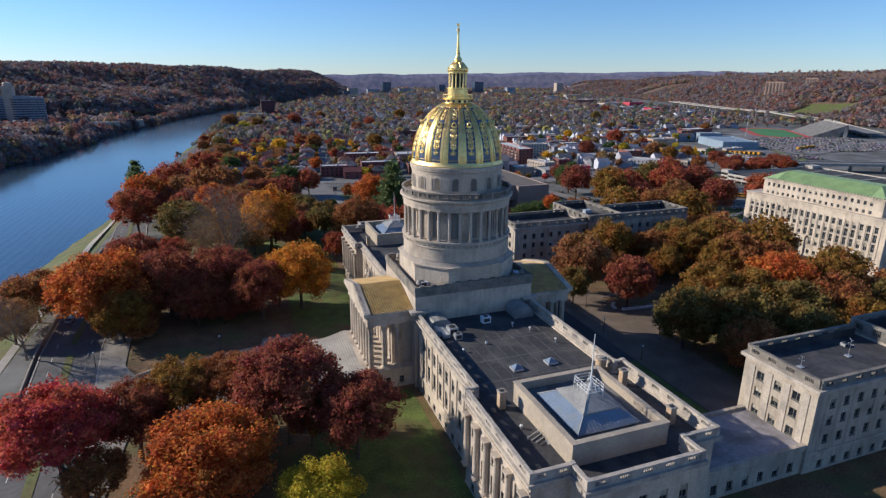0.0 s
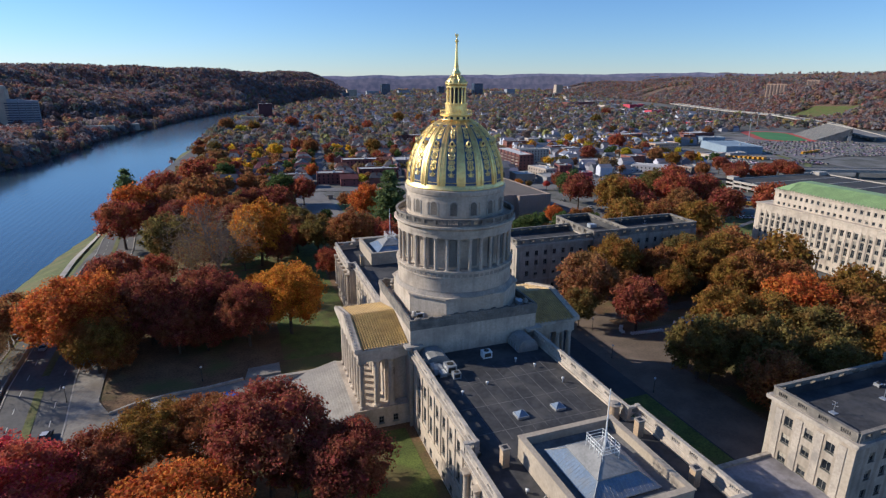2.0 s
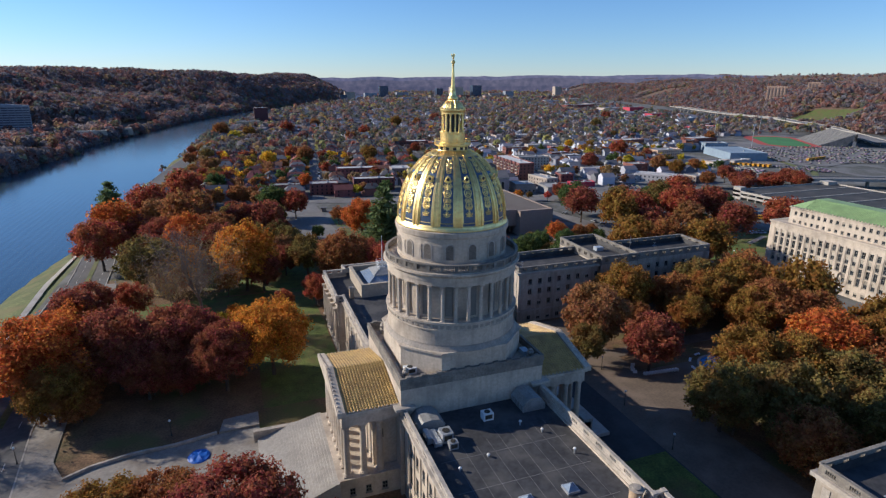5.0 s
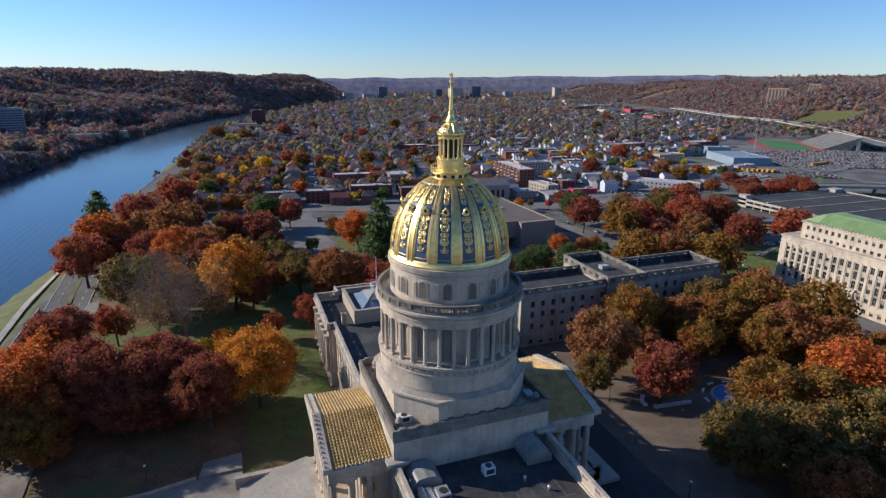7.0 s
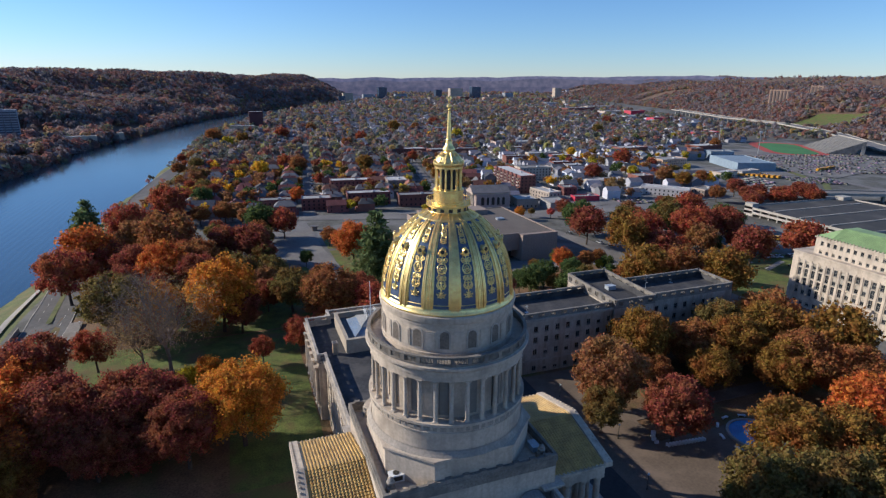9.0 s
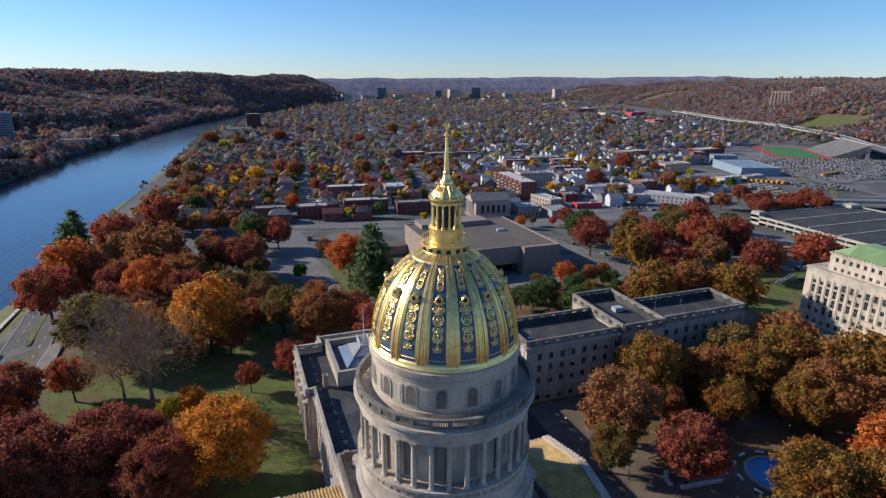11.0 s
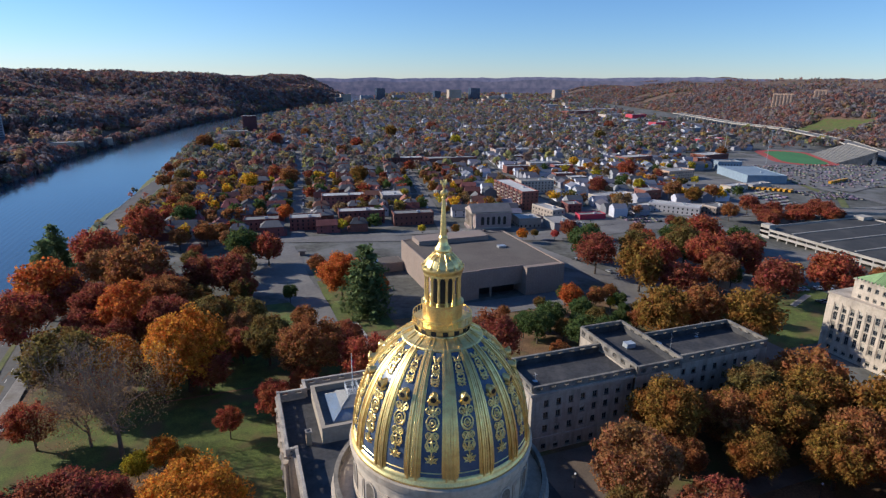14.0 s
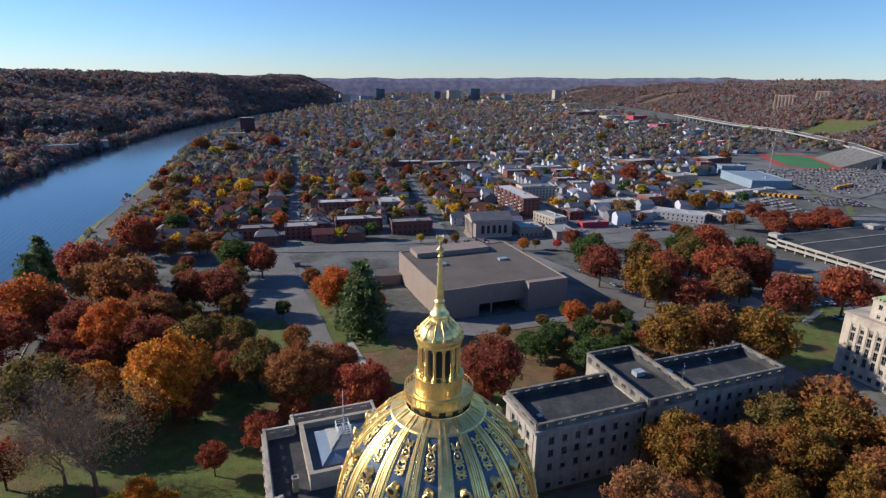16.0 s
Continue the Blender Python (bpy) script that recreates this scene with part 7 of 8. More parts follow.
def gabled_hall():
    """A stone hall with its roof ridge across, arched windows in front and columns at the gable end."""
    t = thing("hall", (153, 311, land(153, 311) - 0.2), -8, "tan stone hall with arched windows, columns and grey gabled roof", "building")
    hw, hd, h = 13.5, 10.0, 12.0
    wall, roof, band = bm_new(), bm_new(), bm_new()
    box(wall, -hw, hw, -hd, hd, 0, h)
    for x in (-hw - 2.6, hw):
        pts = [(x, -hd, h + 0.7), (x, hd, h + 0.7), (x, 0, h + 4.9)]
        v = [wall.verts.new(p) for p in pts] + [wall.verts.new((p[0] + 0.01 if x > 0 else p[0] + 0.6, p[1], p[2])) for p in pts]
        wall.faces.new((v[0], v[2], v[1]))
        wall.faces.new((v[3], v[4], v[5]))
        for i in range(3):
            j = (i + 1) % 3
            wall.faces.new((v[i], v[j], v[3 + j], v[3 + i]))
    part("wall", wall, WALL_TOWN, t)
    box(band, -hw - 3.0, hw + 0.4, -hd - 0.4, hd + 0.4, h, h + 0.7)
    box(band, -hw - 0.15, hw + 0.15, -hd - 0.15, hd + 0.15, 0, 1.6)
    part("cornice", band, LIMESTONE, t)
    for s in (-1, 1):
        slope = bm_new()
        a = [(-hw - 3.1, s * (hd + 0.5), h + 0.72), (hw + 0.5, s * (hd + 0.5), h + 0.72), (hw + 0.5, 0, h + 5.2), (-hw - 3.1, 0, h + 5.2)]
        v = [slope.verts.new(p) for p in a] + [slope.verts.new((p[0], p[1], p[2] + 0.3)) for p in a]
        for f in ((0, 1, 2, 3), (4, 5, 6, 7), (0, 1, 5, 4), (1, 2, 6, 5), (2, 3, 7, 6), (3, 0, 4, 7)):
            slope.faces.new([v[i] for i in f])
        bmesh.ops.recalc_face_normals(slope, faces=slope.faces)
        part("roof", slope, ROOF_HOUSE, t)
    pane, arch = bm_new(), bm_new()
    n = 8
    ring = [(-1.3, 0.0)] + [(1.3 * math.cos(math.pi - math.pi * i / n), 5.0 + 1.3 * math.sin(math.pi * i / n)) for i in range(n + 1)] + [(1.3, 0.0)]
    pane.faces.new([pane.verts.new((x, 0, z)) for x, z in ring])
    for (x0, z0), (x1, z1) in zip(ring, ring[1:]):
        tube(arch, (x0, 0, z0), (x1, 0, z1), 0.2, None, 4)
    pane_me, arch_me = mesh_of("pane", pane, DARK), mesh_of("window_frame", arch, WALL_TOWN)
    for x in (-8.4, -4.2, 0.0, 4.2, 8.4):
        w = put("window", arch_me, t, Matrix.Translation((x, -hd - 0.06, 3.4)))
        put("pane", pane_me, w, Matrix.Translation((0, 0.03, 0)))
    col = column_mesh(0.6, h - 1.0)
    porch = bm_new()
    box(porch, -hw - 3.4, -hw, -hd, hd, 0, 1.0)
    for k in range(4):
        box(porch, -hw - 3.4 - 0.45 * (k + 1), -hw - 3.4 - 0.45 * k, -hd * 0.7, hd * 0.7, 0, 0.8 - 0.2 * k)
    part("steps", porch, WALL_TOWN, t)
    for i in range(6):
        put("column", col, t, Matrix.Translation((-hw - 2.3, -hd + 0.9 + i * (2 * hd - 1.8) / 5, 1.0)))


gabled_hall()


def near_block(x, y):
    return any(math.hypot(x - b[0], y - b[1]) < 8 + 0.5 * max(b[3], b[4]) * 0.8 for b in NEAR_BLOCKS) or math.hypot(x - 149, y - 311) < 27


placed = 0
stuff_wall, stuff_roof = [], []
spots_trees = []
for u0 in (-122, -90, 0, 92, 180, 270, 360, 450, 545):
    v = -46.0
    while v < 1480:
        for sd in (-1, 1, -2, 2):
            u = u0 + (sd * house_rng.uniform(15, 18) if abs(sd) == 1 else math.copysign(house_rng.uniform(35, 39), sd))
            x, y = town(u, v + house_rng.uniform(-2, 2))
            near = float(np.interp(y, BANK_Y, BANK_NEAR))
            if x < near + 36 or near_block(x, y) or house_rng.random() < 0.10 or (x > 300 and y < 330) or (x > 560 and y < 640) or (x > 420 and y < 480):
                continue
            rz = -town_turn(u0) + (90 if house_rng.random() < 0.7 else 0) + (180 if house_rng.random() < 0.5 else 0)
            if y < 720 and placed < 290:
                copy_thing(house_rng.choice(PROTO if y < 450 else PLAIN), pose(x, y, land(x, y) - 0.2, 0, 0, rz))
                placed += 1
            else:
                stuff_wall.append((x, y, rz, house_rng.uniform(8, 13), house_rng.uniform(10, 15), house_rng.uniform(5, 8)))
            a, b = town(u + math.copysign(house_rng.uniform(8, 14), sd), v + house_rng.uniform(-6, 6))
            if house_rng.random() < 0.9:
                spots_trees.append((a, b))
            if house_rng.random() < 0.55:
                a, b = town(u0 + sd * 8, v + 7)
                spots_trees.append((a, b))
        v += house_rng.uniform(13, 15.5)
for p in PROTO + PLAIN:
    for o in (*p.children_recursive, p):
        bpy.data.objects.remove(o)


def far_houses():
    verts, faces, kinds = [], [], []
    rows = list(stuff_wall)
    rng = random.Random(31)
    for _ in range(2200):
        y = 900 + rng.random() ** 0.9 * 2900
        x = float(np.interp(y, BANK_Y, BANK_NEAR)) + 60 + rng.random() * (1100 + 0.1 * max(0, y - 2000))
        rows.append((x, y, -6 + 90 * rng.randrange(2), rng.uniform(8, 16), rng.uniform(10, 24), rng.uniform(5, 9)))
    for x, y, rz, w, d, h in rows:
        m = pose(x, y, land(x, y) - 0.2, 0, 0, rz)
        b = len(verts)
        for px, py, pz in ((-w / 2, -d / 2, 0), (w / 2, -d / 2, 0), (w / 2, d / 2, 0), (-w / 2, d / 2, 0), (-w / 2, -d / 2, h), (w / 2, -d / 2, h), (w / 2, d / 2, h), (-w / 2, d / 2, h), (0, -d / 2, h + 3), (0, d / 2, h + 3)):
            verts.append(tuple(m @ Vector((px, py, pz))))
        for f, k in (((0, 1, 5, 4), 0), ((1, 2, 6, 5), 0), ((2, 3, 7, 6), 0), ((3, 0, 4, 7), 0), ((4, 5, 8), 0), ((6, 7, 9), 0), ((5, 6, 9, 8), 1), ((7, 4, 8, 9), 1)):
            faces.append(tuple(b + i for i in f))
            kinds.append(k)
    # wall and roof colours carry a painted blue haze tint
    walls = mat("hazed_far_walls", (0.37, 0.375, 0.415), 0.9, 0, 0.3, 0.1, 0, None, 0, 0.1, 0.6, 0.05, True)
    roofs = mat("hazed_far_roofs", (0.125, 0.127, 0.158), 0.9, 0, 0.3, 0.15, 0, None, 0, 0.1, 0.6, 0.05, True)
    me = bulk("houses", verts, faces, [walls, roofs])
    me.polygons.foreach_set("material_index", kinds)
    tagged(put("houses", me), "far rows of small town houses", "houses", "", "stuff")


far_houses()


def town_trees():
    rng = random.Random(77)
    near, spots = [], []
    for x, y in spots_trees:
        if near_block(x, y):
            continue
        near.append((x, y)) if y < 560 else spots.append((x, y))
    for _ in range(6200):
        y = 620 + rng.random() ** 1.15 * 3000
        x = float(np.interp(y, BANK_Y, BANK_NEAR)) + 36 + rng.random() * (1150 + 0.15 * max(0, y - 1500))
        if x > float(np.interp(y, FOOT_Y, FOOT_X)):
            continue
        spots.append((x, y))
    rng.shuffle(near)
    pal = ["rust", "olive", "brown", "grey", "maroon", "grey", "green", "oak", "olive", "red", "brown", "yellow", "lime", "green"]
    shapes = [crown_geometry(TREE_RNG, 14, 380, 0.115, 0.95, 0.14) for _ in range(3)]
    verts, faces, kinds = [], [], []
    for x, y in near:
        r = rng.uniform(3.0, 7.4)
        sv2, sf = shapes[rng.randrange(3)]
        b, k, q = len(verts), rng.randrange(len(pal)), rng.uniform(0, 6.28)
        c, s, z = r * math.cos(q), r * math.sin(q), land(x, y) + r * 0.9 + 1.5
        verts += [(x + c * px - s * py, y + s * px + c * py, z + pz * r) for px, py, pz in sv2]
        faces += [tuple(b + i for i in f) for f in sf]
        kinds += [k] * len(sf)
    me = bulk("street_trees", verts, faces, [LEAF[p] for p in pal])
    me.polygons.foreach_set("material_index", kinds)
    tagged(put("street_trees", me), "mixed autumn trees along the town streets", "trees", "", "stuff")
    out = []
    for x, y in spots:
        r = (3.2 + 5.6 * rng.random() ** 1.5) * (1 + max(0, y - 1300) / 2800)
        z = land(x, y)
        out.append((x, y, z + r * 1.05, r * rng.uniform(0.72, 0.86)))
        for _ in range(2 if y < 1600 else 0):
            q = r * rng.uniform(0.36, 0.55)
            out.append((x + rng.uniform(-0.55, 0.55) * r, y + rng.uniform(-0.55, 0.55) * r, z + r * rng.uniform(0.7, 1.6), q))
    for _ in range(500):
        y = 240 + rng.random() * 900
        x = float(np.interp(y, BANK_Y, BANK_NEAR)) + rng.uniform(2, 22)
        if rng.random() < smooth(560, 760, y) * 0.8 + 0.03:
            q = rng.uniform(1.2, 3.8)
            out.append((x, y, land(x, y) + q * 0.8, q))
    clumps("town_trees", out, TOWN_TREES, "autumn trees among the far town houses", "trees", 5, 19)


town_trees()

# ---- fittings on the capitol roofs ----
def roof_skylight(x, y, z):
    t = thing("roof_light", (x, y, z), 0, "small pyramid roof light on a low kerb", "skylight", "small roof lights")
    k, g = bm_new(), bm_new()
    box(k, -1.15, 1.15, -1.15, 1.15, 0, 0.45)
    part("kerb", k, METAL, t)
    lo = [g.verts.new(p) for p in ((-1.05, -1.05, 0.45), (1.05, -1.05, 0.45), (1.05, 1.05, 0.45), (-1.05, 1.05, 0.45))]
    top = g.verts.new((0, 0, 1.35))
    for i in range(4):
        g.faces.new((lo[i], lo[(i + 1) % 4], top))
    part("dome", g, SKY_GLASS, t)


for x, y in ((5.3, -43.7), (-2.9, -43.8)):
    roof_skylight(x, y, ROOF_Z)


def stack(x, y, z, h, w, words):
    t = thing("chimney", (x, y, z), 0, words, "chimney", "roof chimneys")
    a, b, c = bm_new(), bm_new(), bm_new()
    box(a, -w / 2, w / 2, -w / 2, w / 2, 0, h)
    part("shaft", a, CHIM, t)
    box(b, -w / 2 - 0.12, w / 2 + 0.12, -w / 2 - 0.12, w / 2 + 0.12, h, h + 0.25)
    part("cap", b, STONE_DARK, t)
    box(c, -w / 2 + 0.2, w / 2 - 0.2, -w / 2 + 0.2, w / 2 - 0.2, h + 0.25, h + 0.29)
    part("flue", c, DARK, t)


for s in (-1, 1):
    for x, y, h in ((14.2, 56.5, 3.2), (14.0, 70.3, 3.2), (-12.3, 55.9, 3.4)):
        stack(x, s * y, ROOF_Z, h, 1.25, "tan terracotta chimney on the flat roof")
tank = thing("roof_tank", (13.4, -50.2, ROOF_Z), 0, "round tan roof tank with dark lid", "tank")
a, b = bm_new(), bm_new()
lathe(a, [(1.15, 0), (1.2, 0.3), (1.1, 0.35), (1.1, 2.7), (1.2, 2.8), (1.2, 3.0)], 20)
part("body", a, CHIM, tank)
lathe(b, [(1.25, 3.0), (1.25, 3.1), (0.7, 3.15), (0.68, 3.4), (0.05, 3.45)], 20)
part("lid", b, STONE_DARK, tank)


def roof_box(name, x, y, z, w, d, h, material, words, category, fan=True):
    t = thing(name, (x, y, z), 0, words, category, "roof plant")
    a = bm_new()
    box(a, -w / 2, w / 2, -d / 2, d / 2, 0.12, h)
    for sx in (-1, 1):
        for sy in (-1, 1):
            box(a, sx * w * 0.4 - 0.08, sx * w * 0.4 + 0.08, sy * d * 0.4 - 0.08, sy * d * 0.4 + 0.08, 0, 0.12)
    part("casing", a, material, t)
    if fan:
        f = bm_new()
        lathe(f, [(min(w, d) * 0.34, h), (min(w, d) * 0.34, h + 0.12), (0.05, h + 0.12)], 14)
        part("fan_guard", f, BRONZE, t)
        g = bm_new()
        box(g, -w * 0.36, w * 0.36, -d / 2 - 0.03, -d / 2, h * 0.3, h * 0.85)
        part("grille", g, BRONZE, t)


roof_box("air_conditioner", 0.6, -19.8, ROOF_Z, 2.2, 1.8, 1.7, WHITE_METAL, "white roof fan unit in the shade of the block", "air conditioner")
roof_box("air_conditioner", -9.8, -23.6, ROOF_Z, 2.2, 2.6, 2.1, METAL, "grey roof plant box with a round fan", "air conditioner")
roof_box("air_conditioner", -9.4, -26.4, ROOF_Z, 1.7, 1.5, 1.5, METAL, "small grey roof plant box beside ducts", "air conditioner")
for k, (x0, y0, x1, y1, h) in enumerate(((-12.6, -25.6, -11.2, -20.8, 1.1), (-13.6, -24.2, -12.7, -20.8, 1.5), (-11.0, -21.8, -8.7, -21.0, 0.9))):
    t = thing("duct", ((x0 + x1) / 2, (y0 + y1) / 2, ROOF_Z), 0, "grey sheet-metal air duct on the flat roof", "duct", "roof ducts")
    a, b = bm_new(), bm_new()
    w, d = (x1 - x0) / 2, (y1 - y0) / 2
    box(a, -w, w, -d, d, 0.3, h)
    part("casing", a, METAL, t)
    for q in (-0.8, 0.0, 0.8):
        f = bm_new()
        box(f, -w - 0.05, w + 0.05, d * q - 0.06, d * q + 0.06, 0, h + 0.05) if d > w else box(f, w * q - 0.06, w * q + 0.06, -d - 0.05, d + 0.05, 0, h + 0.05)
        part("flange", f, METAL, t)
roof_box("air_conditioner", -12.6, -9.2, 25.2, 2.6, 1.7, 1.5, WHITE_METAL, "white unit on the block roof", "air conditioner")
roof_box("air_conditioner", 14.2, -9.5, 25.2, 1.6, 2.4, 1.2, COPPER, "pale blue-grey unit on the block roof", "air conditioner", False)
roof_box("air_conditioner", 91, 71.5, 18.95, 3.2, 2.4, 1.6, COPPER, "pale blue roof unit on the wing", "air conditioner", False)
roof_box("air_conditioner", 100.5, 70, 18.35, 3.0, 2.0, 1.3, WHITE_METAL, "white roof unit beside a red mat", "air conditioner")
roof_box("air_conditioner", 72, -60, 18.6, 1.2, 1.2, 0.7, METAL, "small grey roof vent on the wing", "air conditioner")


def plant_hood(x, y, z, w, d, h, words):
    """Barrel-roofed sheet-metal hood against the block."""
    t = thing("plant_hood", (x, y, z), 0, words, "vent hood", "roof plant")
    a = bm_new()
    pts = [(-w / 2, 0), (w / 2, 0), (w / 2, h * 0.45), (w * 0.3, h * 0.9), (0, h), (-w * 0.3, h * 0.9), (-w / 2, h * 0.45)]
    lo = [a.verts.new((u, -d / 2, v)) for u, v in pts]
    hi = [a.verts.new((u, d / 2, v)) for u, v in pts]
    a.faces.new(lo), a.faces.new(hi[::-1])
    for i in range(len(pts)):
        j = (i + 1) % len(pts)
        a.faces.new((lo[i], hi[i], hi[j], lo[j]))
    part("hood", a, LEAD, t)
    b = bm_new()
    for k in range(5):
        box(b, -w / 2 - 0.04, w / 2 + 0.04, -d / 2 + 0.1 + k * (d - 0.3) / 4, -d / 2 + 0.2 + k * (d - 0.3) / 4, 0, h * 0.45)
    part("rib", b, METAL, t)


plant_hood(-11.4, -17.4, ROOF_Z, 5.6, 5.2, 2.5, "grey sheet-metal plant hood beside the block")
plant_hood(11.2, -17.6, ROOF_Z, 5.2, 5.6, 3.0, "grey sheet-metal hood against the block wall")
for x, y, z, h in ((11.4, -35.4, ROOF_Z, 0.9), (9.0, -27.5, ROOF_Z, 0.6), (-4.2, -31.0, ROOF_Z, 0.4), (6.0, -24.0, ROOF_Z, 0.8), (-10.6, -33, ROOF_Z, 0.6), (12.4, -64, ROOF_Z, 0.7), (-11.8, -63, ROOF_Z, 0.5)):
    t = thing("vent_pipe", (x, y, z), 0, "short white vent pipe with cowl", "vent", "roof vents")
    a, b = bm_new(), bm_new()
    tube(a, (0, 0, 0), (0, 0, h), 0.16, None, 8)
    part("pipe", a, METAL, t)
    lathe(b, [(0.3, h), (0.3, h + 0.22), (0.05, h + 0.36)], 10)
    part("cowl", b, WHITE_METAL, t)


def aerial(x, y, z, h, words):
    t = thing("aerial", (x, y, z), 0, words, "antenna", "roof aerials")
    a, b = bm_new(), bm_new()
    box(a, -0.6, 0.6, -0.6, 0.6, 0, 0.15)
    tube(a, (0, 0, 0.15), (0, 0, h), 0.06, 0.035, 6)
    part("mast", a, METAL, t)
    for i, (dx, dy, zz) in enumerate(((0.5, 0, 0.9), (-0.45, 0.2, 0.8), (0.1, -0.5, 0.7), (0, 0.4, 1.0))):
        tube(b, (0, 0, h * zz - 0.1), (dx, dy, h * zz), 0.04, None, 4)
        bmesh.ops.create_icosphere(b, subdivisions=1, radius=0.09, matrix=Matrix.Translation((dx, dy, h * zz)))
    part("aerial_head", b, METAL, t)


frame_rack = thing("pipe_rack", (-10.6, -66.5, ROOF_Z), 25, "small grey tubular rack on the flat roof", "rack")
for k in range(3):
    a = bm_new()
    tube(a, (-1.6, -0.9 + 0.9 * k, 0.5), (1.6, -0.9 + 0.9 * k, 0.5), 0.09, None, 6)
    part("rail", a, METAL, frame_rack)
for sx in (-1, 1):
    for sy in (-1, 1):
        a = bm_new()
        tube(a, (1.4 * sx, 0.9 * sy, 0), (1.4 * sx, 0.9 * sy, 0.9), 0.08, None, 6)
        part("leg", a, METAL, frame_rack)
for x, y, z, h in ((53.5, -64, 18.6, 2.4), (68, -63.8, 18.6, 4.0), (52, 62.8, 18.6, 2.4), (97.3, 60.5, 18.35, 9.0), (118.6, 71.4, 18.35, 1.5), (-9, -68, ROOF_Z, 1.2)):
    aerial(x, y, z, h, "pale aerial mast on the flat roof")
for x, y in ((-14.2, -11.6), (-13.0, 12.0), (13.0, 12.2), (14.2, -12.3)):
    t = thing("urn", (x, y, 25.2), 0, "dark weathered stone urn on the block roof", "urn", "roof urns")
    a, b = bm_new(), bm_new()
    box(a, -0.7, 0.7, -0.7, 0.7, 0, 1.1)
    part("pedestal", a, STONE_DARK, t)
    lathe(b, [(0.3, 1.1), (0.7, 1.7), (0.75, 2.0), (0.45, 2.3), (0.55, 2.5), (0.05, 2.9)], 12)
    part("bowl", b, STONE_DARK, t)
flag = thing("flag", (0.2, 65.2, 33.0), 0, "limp red flag on the far roof mast", "flag")
a = bm_new()
rows = []
for i in range(5):
    rows.append([a.verts.new((0.1 + 0.18 * j + 0.05 * math.sin(i * 2 + j), 0.1 * math.sin(j * 2 + i), -0.5 * i)) for j in range(4)])
for p, q in zip(rows, rows[1:]):
    for j in range(3):
        a.faces.new((p[j], p[j + 1], q[j + 1], q[j]))
fl = part("cloth", a, FLAG_RED, flag)
fl.modifiers.new("thickness", "SOLIDIFY").thickness = 0.02

# ---- museum annex with a dish ----
an = thing("loading_annex", (38, 230, -3.6), 0, "low tan annex beside the museum", "building")
a, b = bm_new(), bm_new()
box(a, 0, 24, 0, 12, 0, 5.2)
part("wall", a, BROWN_PANEL, an)
box(b, 0.4, 23.6, 0.4, 11.6, 5.2, 5.3)
part("roof", b, BROWN_ROOF, an)
dish = thing("satellite_dish", (46, 233, 1.7), 0, "white satellite dish on the annex roof", "antenna")
a, b = bm_new(), bm_new()
tube(a, (0, 0, 0), (0, 0, 1.4), 0.15, None, 8)
part("stand", a, METAL, dish)
lathe(b, [(0.05, 0), (0.9, 0.15), (1.6, 0.5), (1.9, 0.8), (1.62, 0.55), (0.9, 0.2), (0.04, 0.05)], 20)
put("reflector", mesh_of("reflector", b, WHITE_METAL), dish, pose(0, 0, 1.4, 55, 0, 20))
booth = thing("gate_booth", (11.4, 279, land(11.4, 279) + 0.2), 0, "small dark gate booth with flat roof", "booth")
a, b = bm_new(), bm_new()
box(a, -1.6, 1.6, -1.6, 1.6, 0, 2.6)
part("cabin", a, WALL_TOWN, booth)
box(b, -2.6, 2.6, -2.6, 2.6, 2.6, 2.9)
part("roof", b, ROOF_HOUSE, booth)


# ---- vehicles ----
def car_proto():
    t = thing("car", (0, 0, -300), 0, "parked car with pale or dark paint", "car", "parked cars")
    body, cab, = bm_new(), bm_new()
    prof = [(-2.2, 0.35), (2.2, 0.35), (2.25, 0.8), (1.2, 0.95), (-1.9, 1.0), (-2.25, 0.85)]
    for bmx, pr, w in ((body, prof, 0.88), (cab, [(-1.7, 0.98), (1.1, 0.93), (0.5, 1.42), (-1.2, 1.45)], 0.76)):
        lo = [bmx.verts.new((x, -w, z)) for x, z in pr]
        hi = [bmx.verts.new((x, w, z)) for x, z in pr]
        bmx.faces.new(lo), bmx.faces.new(hi[::-1])
        for i in range(len(pr)):
            j = (i + 1) % len(pr)
            bmx.faces.new((lo[i], hi[i], hi[j], lo[j]))
    part("body", body, CAR_PAINT, t)
    part("cabin_glass", cab, GLASS, t)
    rf = bm_new()
    box(rf, -1.15, 0.45, -0.72, 0.72, 1.44, 1.49)
    part("roof", rf, CAR_PAINT, t)
    wh = bm_new()
    tube(wh, (0, -0.1, 0), (0, 0.1, 0), 0.34, None, 10)
    wh = mesh_of("wheel", wh, TYRE)
    for x in (-1.4, 1.4):
        for y in (-0.82, 0.82):
            put("wheel", wh, t, pose(x, y, 0.34))
    return t


